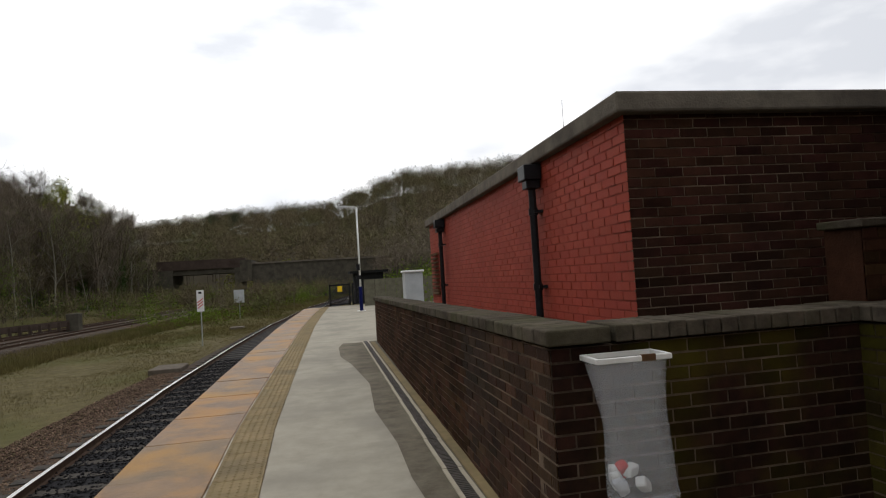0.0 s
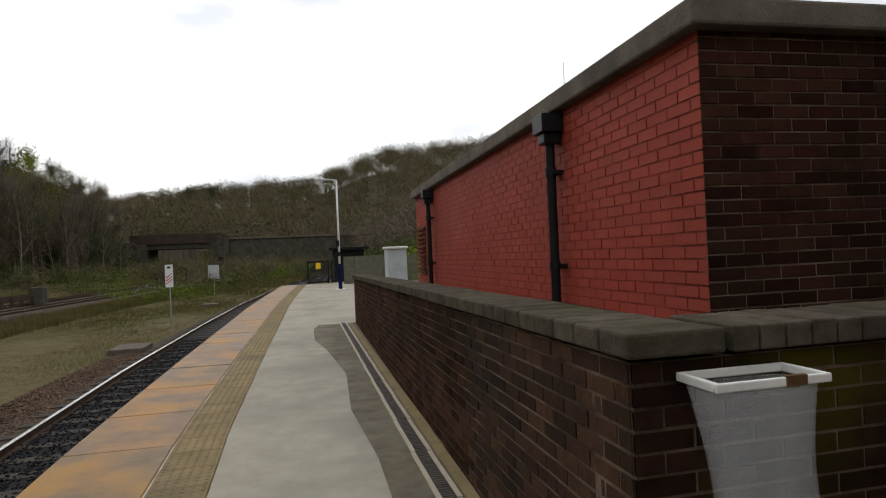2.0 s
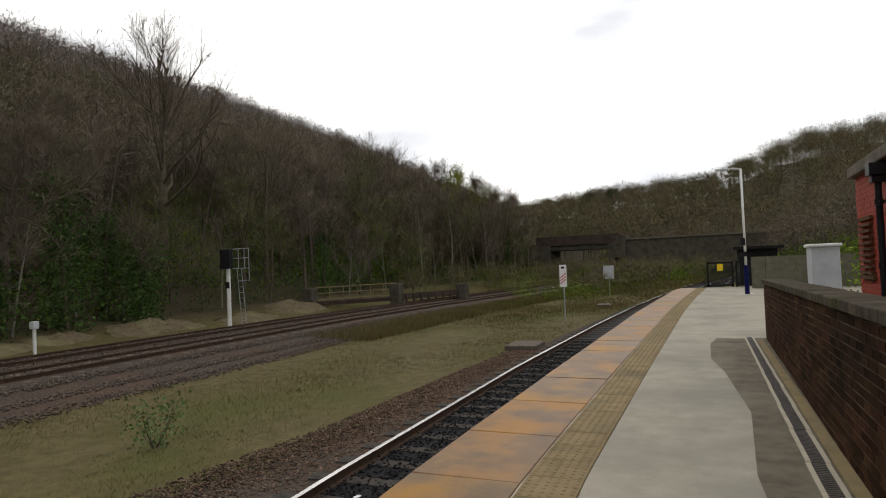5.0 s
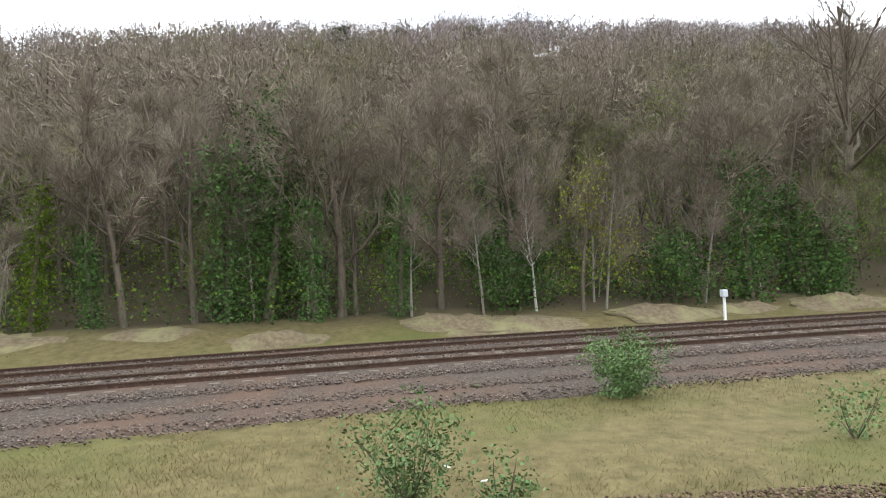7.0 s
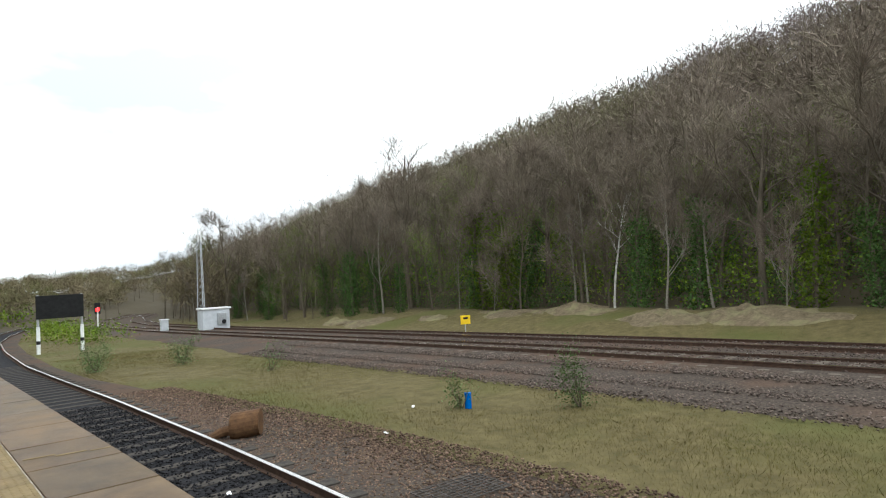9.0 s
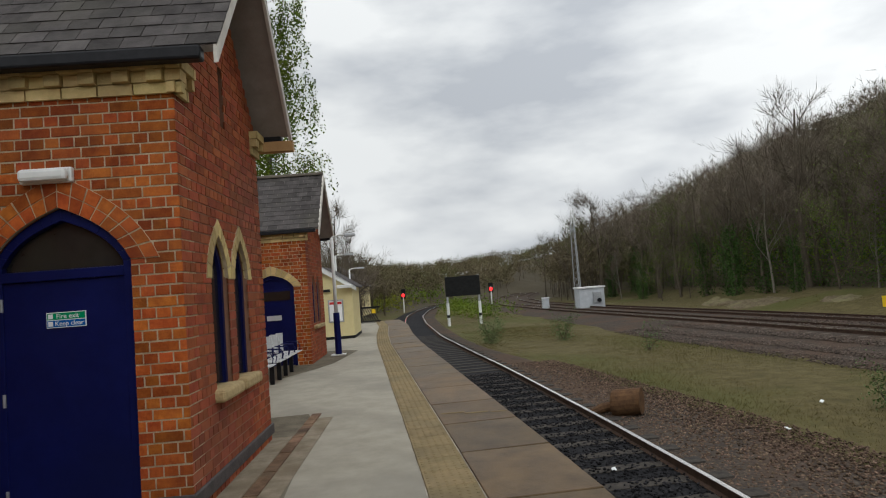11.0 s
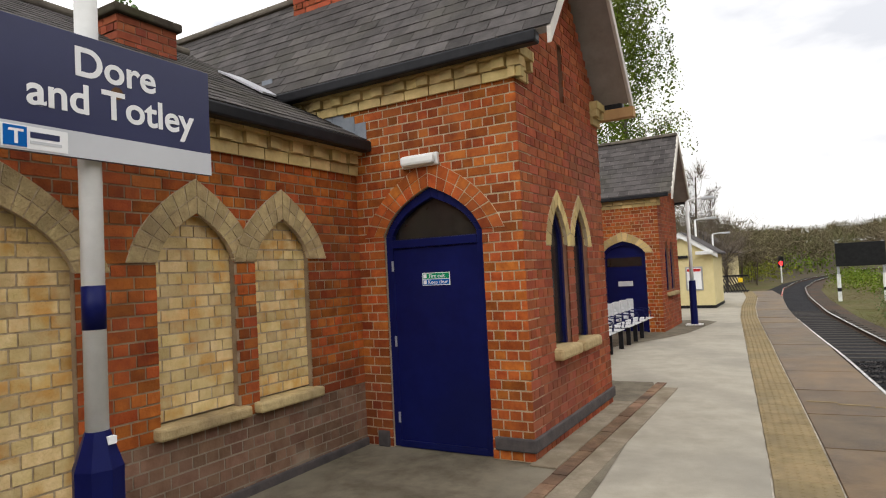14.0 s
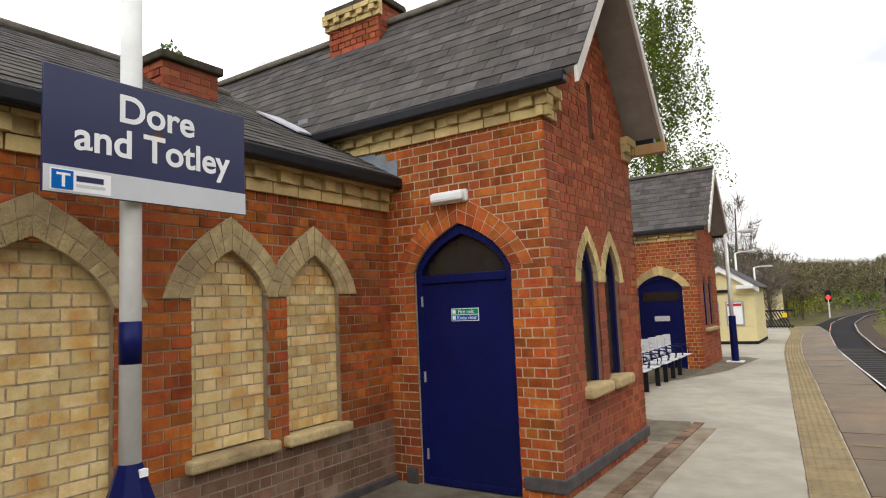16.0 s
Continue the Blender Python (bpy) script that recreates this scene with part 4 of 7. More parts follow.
woods_stuff("woods", scatter(1500, -80, -33, -110, 130, 1), 11, "bare brown deciduous wood on the steep valley side", 7.5, 12.5, 300, tw=0.034, tl=0.6, wide=0.28)
woods_stuff("woods", scatter(2000, -165, -75, -190, 230, 2), 12, "bare brown wood covering the upper hillside, twigs paled for haze", 7.5, 13.0, 170, material=TWIG_UP, tw=0.065, tl=0.8, wide=0.31)
woods_stuff("woods", scatter(1300, -70, 130, 114, 270, 3), 13, "bare brown wood on the hill beyond the bridge", 7, 11, 190, material=TWIG_OL, tw=0.06, tl=1.0, wide=0.36)
woods_stuff("woods", scatter(330, 9.5, 60, 34, 112, 4), 14, "bare trees on the bank behind the platform", 5, 8.5, 200, tw=0.02, tl=0.9, wide=0.32)
woods_stuff("woods", scatter(1300, -190, 140, -330, -108, 5, lambda x, y: abs(x - near_cx(max(y, -165))) > 7 and abs(x - far_cx(max(y, -165))) > 7), 15, "distant bare wood along the curve of the line", 5, 8, 120, material=TWIG_OL, tw=0.08, tl=1.3, wide=0.45)
woods_stuff("scrub", scatter(170, -24, 6, 50, 104, 31, lambda x, y: abs(x - near_cx(y)) > 3.0 and abs(x - far_cx(y) + 1.5) > 4.3), 19, "low brown scrub between the tracks before the bridge", 1.4, 3.4, 110, material=TWIG_OL, tw=0.02, tl=0.5, wide=0.4)


def leafy_stuff(name, spots, seed, label, r, count, size, material):
    rng = np.random.default_rng(seed)
    P = np.array(spots, float)
    n = len(P)
    c = P[:, None] + rng.normal(0, 1, (n, count, 3)) * np.array([r, r, r * 0.7]) + np.array([0, 0, r * 1.1])
    a = rng.normal(0, 1, (n, count, 3)); a /= np.linalg.norm(a, axis=2, keepdims=True)
    b = np.cross(a, rng.normal(0, 1, (n, count, 3))); b /= np.linalg.norm(b, axis=2, keepdims=True)
    s = rng.uniform(0.5, 1.4, (n, count, 1)) * size
    V = np.stack([c, c + a * s * 0.5 + b * s * 0.4, c + a * s, c + a * s * 0.5 - b * s * 0.4], 2).reshape(-1, 3)
    k = np.arange(n * count)[:, None] * 4
    F = np.concatenate([k + np.array([[0, 1, 2]]), k + np.array([[0, 2, 3]])], 1).reshape(-1, 3)
    return tagged(tri_mesh(name, V, F, material), label, "undergrowth", kind="stuff")


leafy_stuff("undergrowth", scatter(1000, -48, -27.0, -75, 100, 21), 21, "fresh green undergrowth beneath the bare wood", 1.05, 150, 0.13, LEAF)
leafy_stuff("undergrowth", scatter(480, -48, -28, -70, 95, 22), 22, "dark ivy and holly thicket under the trees", 1.1, 150, 0.14, IVY)
leafy_stuff("undergrowth", scatter(260, -31, -26.6, -60, 90, 27), 27, "low bramble and ivy along the foot of the wood", 0.5, 110, 0.11, IVY)
leafy_stuff("undergrowth", scatter(26, -16, 16, 114, 140, 28), 28, "yellow-green bushes on the slope beyond the bridge", 1.5, 160, 0.3, LEAF_Y)
leafy_stuff("undergrowth", scatter(30, -13, -6, 44, 64, 29, lambda x, y: abs(x - near_cx(y)) > 3.0), 29, "fresh green shrubs in the grass between the tracks", 0.5, 130, 0.10, LEAF)
leafy_stuff("undergrowth", scatter(160, 6.5, 18, 26, 66, 23), 23, "green scrub on the bank above the fence", 1.1, 260, 0.14, LEAF)
leafy_stuff("undergrowth", scatter(120, -26, 6, 62, 120, 24, lambda x, y: abs(x - near_cx(y)) > 3.2 and abs(x - far_cx(y) + 1.5) > 4.5), 24, "green scrub between the tracks before the bridge", 0.9, 220, 0.13, LEAF)
leafy_stuff("undergrowth", scatter(12, -16, 12, -125, -78, 25, lambda x, y: abs(x - near_cx(y)) > 3.5 and abs(x - far_cx(y)) > 5), 25, "green scrub along the curve of the line", 1.3, 110, 0.35, LEAF)


def grass_stuff():
    rng = np.random.default_rng(5)
    n = 330000
    ys = np.where(rng.random(n) < 0.72, rng.uniform(-32, 45, n), np.where(rng.random(n) < 0.75, rng.uniform(45, 104, n), rng.uniform(-85, -32, n)))
    nx, fx = np.array([near_cx(y) for y in ys]), np.array([far_cx(y) for y in ys])
    u = rng.beta(1.1, 1.1, n)
    xs = (nx + 0.3 - np.array([near_w(y) for y in ys])) * (1 - u) + (fx - 0.3 + np.array([far_w(y) for y in ys])) * u
    far = rng.random(n) < 0.16
    xs = np.where(far, fx - 5.0 - rng.uniform(0, 5, n), xs)
    h = rng.uniform(0.025, 0.095, n) * (0.45 + 0.9 * (np.sin(xs * 0.9) * np.sin(ys * 0.35 + xs * 0.2) * 0.5 + 0.5))
    z = np.array([ground_z(x, y) for x, y in zip(xs, ys)])
    h = h * (1.0 + 1.6 * np.clip((ys - 28) / 30, 0, 1))
    a = rng.uniform(0, 6.28, n)
    w = (0.006 + 0.012 * np.clip((np.abs(ys) - 20) / 40, 0, 1))
    B = np.stack([xs, ys, z - 0.02], 1)
    s = np.stack([np.cos(a) * w, np.sin(a) * w, np.zeros(n)], 1)
    tip = np.stack([rng.normal(0, 0.7, n) * h, rng.normal(0, 0.7, n) * h, h], 1)
    V = np.stack([B - s, B + s, B + tip], 1).reshape(-1, 3)
    m = 60000                                            # rank grass beside the double track
    yb = rng.uniform(26, 104, m)
    xb = np.array([far_cx(y) for y in yb]) + rng.uniform(2.3, 5.5, m)
    hb = rng.uniform(0.15, 0.42, m)
    ab = rng.uniform(0, 6.28, m)
    B = np.stack([xb, yb, np.full(m, -1.14)], 1)
    s = np.stack([np.cos(ab) * 0.016, np.sin(ab) * 0.016, np.zeros(m)], 1)
    tip = np.stack([rng.normal(0, 0.3, m) * hb, rng.normal(0, 0.3, m) * hb, hb], 1)
    V = np.concatenate([V, np.stack([B - s, B + s, B + tip], 1).reshape(-1, 3)])
    n += m
    tagged(tri_mesh("grass", V, np.arange(3 * n).reshape(-1, 3), GRASS), "dry straw-green grass between the tracks", "grass", kind="stuff")


grass_stuff()

# ---------------------------------------------------------------- parapet wall and red building
TILT = pose(1.5, 5.5, 0, -0.9, 0, -1.0)                  # local frame of the parapet: origin at its corner


def at_tilt(x, y, z):
    return TILT @ Matrix.Translation((x, y, z))


parapet = empty("wall_parapet", "low dark brick parapet wall with brick-on-edge coping", "wall", kind="structure")
PM = TILT @ frame_m((0, 12.9, -0.3), (0, -1, 0))         # platform face, seen from -x
brick_wall(parapet, PM, 12.9, 1.556, [], BRICK_DK, MORTAR_DK, course=0.077, blen=0.22, thick=0.3, seed=3, bond="stretcher", in1=0.02, pieces=lambda x, z: x > 10.6 and z > 0.3, piece_mat=mat("brick_dark_piece", (0.032, 0.016, 0.009), (0.060, 0.029, 0.016), 8, 0.88, 0.6, c=(0.018, 0.012, 0.008), cscale=1.0, camount=0.7, vary=0.5, vary_by="object"))
RM = pose(1.5, 5.5, -0.3) @ frame_m((0, 0, 0), (1, 0, 0))
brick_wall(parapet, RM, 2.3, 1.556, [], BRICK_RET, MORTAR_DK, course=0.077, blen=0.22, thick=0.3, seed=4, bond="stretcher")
g = Geo()
rng = random.Random(4)
y = -0.06
while y < 12.9:                                          # brick-on-edge coping
    g.box(-0.035, 0.335, y, y + 0.205, 1.256, 1.345 + rng.uniform(-0.003, 0.003), TILT)
    y += 0.215
g.out("coping", COPING, parapet, "worn coping blocks", bevel=0.012)
g = Geo()
x = 0.36
while x < 2.3:
    g.box(x, x + 0.1, -0.05, 0.33, 1.256, 1.345 + rng.uniform(-0.003, 0.003), pose(1.5, 5.5, 0))
    x += 0.108
g.out("coping", COPING, parapet, "dark brick-on-edge coping", bevel=0.008)

side = empty("wall_side", "mossy yellow-green stained brick side wall", "wall", kind="structure")
brick_wall(side, pose(3.46, 5.5, -0.3) @ frame_m((0, 0, 0), (0, -1, 0)), 0.9, 1.556, [], BRICK_MOSS, MORTAR_DK, course=0.077, blen=0.22, thick=0.3, seed=5, bond="stretcher")
g = Geo()
y = 4.62
while y < 5.46:
    g.box(3.42, 3.78, y, y + 0.1, 1.256, 1.345)
    y += 0.108
g.out("coping", COPING, side, bevel=0.008)
pier = empty("wall_pier", "taller weathered brick pier above the parapet", "wall", kind="structure")
brick_wall(pier, pose(3.66, 5.62, 1.2) @ frame_m((0, 0, 0), (1, 0, 0)), 1.6, 0.62, [], BRICK_DK, BRICK_DK, course=0.077, blen=0.22, thick=0.3, seed=6, bond="stretcher")
Geo().box(3.63, 5.3, 5.59, 5.95, 1.815, 1.87).out("coping", COPING, pier, bevel=0.01)

redb = empty("red_building", "flat-roofed brick building with red-painted side and end wall darkened for shade", "building")
RB = pose(2.63, 6.6, 0, -0.45, 0, -1.4)
brick_wall(redb, RB @ frame_m((0, 9.6, -0.1), (0, -1, 0)), 9.6, 2.9, [], BRICK_RED, RED_MORTAR, course=0.0755, blen=0.222, thick=0.3, seed=7, bond="stretcher", proud=0.0035, z0=1.03, in1=0.02)
brick_wall(redb, RB @ frame_m((0, 9.6, -0.1), (0, -1, 0)), 9.6, 1.03, [], BRICK_DK, MORTAR_DK, course=0.0755, blen=0.222, thick=0.3, seed=7, bond="stretcher")
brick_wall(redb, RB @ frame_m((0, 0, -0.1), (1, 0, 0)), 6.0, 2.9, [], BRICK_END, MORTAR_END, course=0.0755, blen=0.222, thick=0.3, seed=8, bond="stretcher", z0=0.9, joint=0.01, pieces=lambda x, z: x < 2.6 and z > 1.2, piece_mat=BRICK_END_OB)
g = Geo()
g.box(-0.09, 6.0, -0.09, 9.7, 2.8, 2.96, RB)
g.out("roof", COPE_CONC, redb, "weathered concrete roof edge", bevel=0.02)
for yy in (1.98, 7.75):
    g = Geo()
    g.tube([RB @ Vector((-0.09, yy, -0.1)), RB @ Vector((-0.09, yy, 2.55))], [0.04, 0.04], 12)
    for zz in (0.7, 1.45, 2.25):
        g.tube([RB @ Vector((-0.09, yy, zz)), RB @ Vector((-0.09, yy, zz + 0.07))], [0.05, 0.05], 12)
        g.box(-0.1, 0.0, yy - 0.07, yy + 0.07, zz + 0.02, zz + 0.05, RB)
    dp = g.out("downpipe", BLACK, redb, "black iron downpipe", smooth=False)
    h = Geo()
    for x0, x1, w, z0, z1 in ((-0.2, -0.01, 0.12, 2.62, 2.78), (-0.17, -0.02, 0.08, 2.53, 2.62)):
        h.box(x0, x1, yy - w, yy + w, z0, z1, RB)
    h.out("hopper", BLACK, dp, "black hopper head", bevel=0.01)
g = Geo()
for k in range(9):
    z = 1.35 + k * 0.085
    g.box(-0.06, -0.01, 8.6, 9.35, z, z + 0.035, RB @ Matrix.Translation((0, 0, 0)))
g.box(-0.05, -0.0, 8.55, 9.4, 1.28, 1.34, RB).box(-0.05, 0, 8.55, 9.4, 2.12, 2.17, RB)
g.out("louvre_vent", RUST, redb, "brown louvred vent")

# litter bag on its ring
bagt = empty("litter_bag", "clear plastic litter bag in a white square wall ring", "litter bin")
BM = pose(1.655, 5.28, 0) @ Matrix.Diagonal((0.97, 0.7, 1, 1))
g = Geo()
for a in ((0, 0.44, 0, 0.022), (0, 0.44, 0.278, 0.3), (0, 0.022, 0.022, 0.278), (0.418, 0.44, 0.022, 0.278)):
    g.box(a[0], a[1], a[2], a[3], 1.17, 1.2, BM)
g.box(0.1, 0.34, 0.3, 0.5, 1.165, 1.185, BM)
g.out("ring", WHITE, bagt, "white painted steel ring with rust spots", bevel=0.005)
Geo().box(0.26, 0.34, -0.004, 0.02, 1.17, 1.204, BM).out("rust_patch", RUST, bagt)
g = Geo()
rows, cols = 14, 40
for i in range(rows + 1):
    t = i / rows
    z = 1.165 - 0.72 * t
    for k in range(cols):
        a = 2 * math.pi * k / cols
        ca, sa = math.cos(a), math.sin(a)
        p = 0.2 + 0.02 * math.sin(3.1 * a + 4 * t)
        sq = max(abs(ca), abs(sa))
        rx, ry = 0.21 / sq, 0.14 / sq
        f = 1.03 - 0.24 * math.sin(math.pi * min(1.0, t * 1.6) / 2) + 0.13 * max(0.0, t - 0.4) / 0.6 + 0.035 * math.sin(7 * a + 9 * t) * t + 0.02 * math.sin(13 * a + 3 * t) * min(1.0, 3 * t)
        bx, by = ca * min(rx, 0.235) * f, sa * min(ry, 0.165) * f
        g.V.append(BM @ Vector((0.22 + bx + 0.06 * t, 0.15 + by, z + 0.01 * math.sin(5 * a) * t)))
for i in range(rows):
    for k in range(cols):
        g.F.append((i * cols + k, (i + 1) * cols + k, (i + 1) * cols + (k + 1) % cols, i * cols + (k + 1) % cols))
g.F.append(tuple(rows * cols + k for k in range(cols)))
bag = g.out("bag", BAG, bagt, "crumpled translucent plastic bag", smooth=True)
rng = random.Random(12)
for k in range(7):
    c = BM @ Vector((0.12 + 0.2 * rng.random(), 0.1 + 0.12 * rng.random(), 0.5 + 0.13 * rng.random()))
    g = Geo()
    g.box(-0.05, 0.05, -0.03, 0.03, -0.03, 0.03, Matrix.Translation(c) @ pose(0, 0, 0, rng.uniform(0, 90), rng.uniform(0, 90), rng.uniform(0, 90)))
    tagged(g.out("litter", [WHITE, RED_SIGN, SIGN_GREY][k % 3 if k % 3 != 1 or k == 1 else 0], None, bevel=0.015), "crumpled paper litter inside the plastic bag", "litter", "litter in the bag")

# ---------------------------------------------------------------- station building
station = empty("station_house", "Victorian orange brick station with slate roofs and buff brick trim", "building")
X1, X2, YD, YG, ZE = 1.885, 3.66, -0.39, -2.88, 3.33
YM = (YD + YG) / 2
DM = frame_m((X2 + 1.0, YD, -0.08), (-1, 0, 0))          # door wall, seen from +y; local x grows towards the platform
dL = X2 + 1.0 - X1
door_x0, door_x1 = X2 + 1.0 - 3.345, X2 + 1.0 - 2.27
door_cut = arch(door_x0, door_x1, 0.0, 2.12, 2.56)
brick_wall(station, DM, dL, 3.42, [door_cut], BRICK_OR, MORTAR, thick=0.3, seed=9, z0=0.0, turn=0.007, pieces=lambda x, z: x > 2.45 or (x > 1.0 and z > 2.45), piece_mat=BRICK_OR_OB)
GM = frame_m((X1, YD, -0.08), (0, -1, 0))                # gable wall, seen from the platform side
gl = YD - YG
w0, w1, w2, w3 = 0.66, 1.14, 1.34, 1.82
cuts = [arch(w0, w1, 0.98, 1.95, 2.36), arch(w2, w3, 0.98, 1.95, 2.36), arch(1.17, 1.31, 3.5, 3.95, 4.1)]
APEX = ZE + 0.28 + gl / 2 * 1.24


def gable_span(z):
    if z <= 3.69:
        return (0.0, gl)
    k = (z - 3.69) / 1.24
    return (k, gl - k) if k < gl / 2 else None


brick_wall(station, GM, gl, APEX + 0.08, cuts, BRICK_GA, MORTAR_GA, thick=0.3, seed=10, gable=gable_span, in0=0.003)
WMX = frame_m((X2, 5.0, -0.08), (0, -1, 0))              # set-back wall with blocked windows
blk = [(5.0 - 3.40, 5.0 - 2.43, 0.05, 1.87, 2.27), (5.0 - 1.88, 5.0 - 1.20, 0.80, 1.93, 2.26), (5.0 - 0.99, 5.0 - 0.36, 0.80, 1.95, 2.26)]
brick_wall(station, WMX, 5.0 - YD, 0.692, [arch(a, b, c, d, e) for a, b, c, d, e in blk], SMEAR, MORTAR_SM, thick=0.3, seed=10, proud=0.004)
brick_wall(station, WMX, 5.0 - YD, 3.1, [arch(a, b, c, d, e) for a, b, c, d, e in blk], BRICK_OR, MORTAR_WM, thick=0.3, seed=11, z0=0.692, pieces=lambda x, z: 3.0 < x < 5.3 and z > 0.8, piece_mat=BRICK_OR_OB)
for i_blk, (a, b, c, d, e) in enumerate(blk):
    sp = arch(a, b, c, d, e)
    brick_wall(station, WMX @ Matrix.Translation((0, 0.06, 0)), 6, e, [lambda z, sp=sp: ((-1, sp(z)[0]) if sp(z) else (-1, 7)), lambda z, sp=sp: ((sp(z)[1], 7) if sp(z) else None)], BRICK_BUFF, MORTAR, thick=0.1, seed=12 + int(a * 7), z0=c)
    voussoirs(station, WMX, a, b, d - 0.02, e + 0.01, 0.225, 7 if b - a < 0.8 else 9, STONE_ARCH, rings=2, proud=0.016 + 0.004 * i_blk, name="arch_brick")
    if c > 0.2:
        Geo().box(a - 0.06, b + 0.06, -0.09, 0.1, c - 0.1, c - 0.012, WMX).out("window_sill", STONE_ARCH, station, "worn stone sill", bevel=0.02)
g = Geo()
g.box(2.45, 5.39, -0.03, 0.0, 0.0, 0.16, WMX).box(1.15, door_x0 - 0.03, -0.03, 0.0, 0.08, 0.24, DM).box(door_x1 + 0.03, dL + 0.03, -0.035, 0.0, 0.17, 0.29, DM).box(-0.03, gl + 0.03, -0.035, 0.0, 0.17, 0.29, GM)
g.out("plinth", PLINTH, station, "dark blue-brick plinth course", bevel=0.015)

# the fire door
door = empty("door_1", "dark blue painted fire exit door under a pointed brick arch", "door", kind="structure")
arch_frame(DM, door_x0, door_x1, 0.09, 2.12, 2.56, 0.075, 0.1, 0.03).out("frame", BLUE, door, "blue painted door frame", bevel=0.004)
arch_plate(DM, door_x0 + 0.07, door_x1 - 0.07, 2.08, 2.12, 2.47, 0.01, 0.09).out("fanlight", GLASS_DK, door, "dark fanlight glass")
Geo().box(door_x0 + 0.07, door_x1 - 0.07, 0.02, 0.09, 2.0, 2.08, DM).out("transom", BLUE, door, bevel=0.006)
leaf = Geo().box(door_x0 + 0.065, door_x1 - 0.065, 0.045, 0.09, 0.13, 2.0, DM).out("door_leaf", BLUE, door, "flush blue door leaf", bevel=0.004)
Geo().box(door_x0 + 0.065, door_x1 - 0.065, 0.02, 0.05, 0.09, 0.15, DM).out("weather_bar", BLUE, door, bevel=0.006)
for zz in (0.32, 1.05, 1.78):
    Geo().tube([DM @ Vector((door_x0 + 0.065, 0.03, zz)), DM @ Vector((door_x0 + 0.065, 0.03, zz + 0.1))], [0.012, 0.012], 8).out("hinge", GREY_METAL, door, "steel hinge")
fx0, fx1 = X2 + 1.0 - 2.95, X2 + 1.0 - 2.65
sg = Geo().box(fx0, fx1, 0.038, 0.045, 1.63, 1.75, DM).out("door_sign", LETTER, door, "fire exit notice")
Geo().box(fx0 + 0.006, fx1 - 0.006, 0.0355, 0.038, 1.693, 1.744, DM).out("sign_panel", GREEN_SIGN, sg)
Geo().box(fx0 + 0.006, fx1 - 0.006, 0.0355, 0.038, 1.636, 1.687, DM).out("sign_panel", BLUE_SIGN, sg)
TR = pose(0, 0, 0, 90, 0, 0)
text_part("lettering", "Fire exit", 0.052, LETTER, sg, DM @ Matrix.Translation((fx0 + 0.075, 0.034, 1.702)) @ TR, extrude=0.001)
text_part("lettering", "Keep clear", 0.05, LETTER, sg, DM @ Matrix.Translation((fx0 + 0.065, 0.034, 1.646)) @ TR, extrude=0.001)
for zz in (1.7, 1.643):
    Geo().box(fx0 + 0.014, fx0 + 0.05, 0.0345, 0.0355, zz, zz + 0.037, DM).out("pictogram", LETTER, sg)
voussoirs(station, DM, door_x0, door_x1, 2.12, 2.56, 0.225, 8, BRICK_OR_OB, rings=2, proud=0.016, name="arch_brick")
lampb = empty("bulkhead_lamp", "white bulkhead lamp on the wall above the door", "lamp")
lx = X2 + 1.0 - 2.87
Geo().box(lx - 0.2, lx + 0.2, -0.05, 0.0, 2.75, 2.87, DM).out("base", WHITE, lampb, bevel=0.015)
Geo().box(lx - 0.185, lx + 0.185, -0.11, -0.05, 2.76, 2.86, DM).out("diffuser", WHITE, lampb, "frosted white diffuser", bevel=0.03)

# gable windows
for a, b in ((w0, w1), (w2, w3)):
    win = empty("window_1", "narrow pointed window with blue frame", "window", kind="structure")
    arch_frame(GM, a, b, 0.98, 1.95, 2.36, 0.06, 0.07, 0.045).out("window_frame", BLUE, win)
    arch_plate(GM, a + 0.05, b - 0.05, 1.0, 1.95, 2.3, 0.01, 0.075).out("pane", GLASS_DK, win, "dark window glass")
    Geo().box(a - 0.06, b + 0.06, -0.1, 0.25, 0.86, 0.975, GM).out("window_sill", STONE_ARCH, win, "sloping stone sill", bevel=0.03)
    voussoirs(station, GM, a, b, 1.95, 2.36, 0.13, 5, BRICK_CREAM, proud=0.016 + 0.004 * (a > 1.2), name="arch_brick")
Geo().box(1.16, 1.32, 0.12, 0.14, 3.45, 4.15, GM).out("slit_window", GLASS_DK, station, "dark slit opening")


def dentil(thing, m, x0, x1, z, material, h=0.092, deep=0.1, piece=0.13):
    """Stepped buff cornice: a band, a row of dentils, a band, brick by brick."""
    x = x0
    while x < x1 - 0.01:
        e = min(x + 0.27, x1)
        Geo().box(x, e - 0.006, -0.035, 0.03, z, z + h - 0.006, m).out("cornice_brick", material, thing)
        Geo().box(x, e - 0.006, -deep, 0.03, z + 2 * h, z + 3 * h - 0.006, m).out("cornice_brick", material, thing)
        x += 0.276
    x, k = x0, 0
    while x < x1 - 0.01:
        e = min(x + piece, x1)
        Geo().box(x, e - 0.006, -(0.085 if k % 2 == 0 else 0.045), 0.03, z + h, z + 2 * h - 0.006, m).out("cornice_brick", material, thing)
        x += piece
        k += 1


dentil(station, DM, 0.0, dL + 0.09, ZE + 0.08, BRICK_CREAM)
dentil(station, WMX, 0.0, 5.0 - YD, 2.68 + 0.08, BRICK_CREAM, h=0.1)
dentil(station, GM, -0.06, 0.26, ZE + 0.08, BRICK_CREAM)
dentil(station, GM, gl - 0.26, gl + 0.06, ZE + 0.08, BRICK_CREAM)


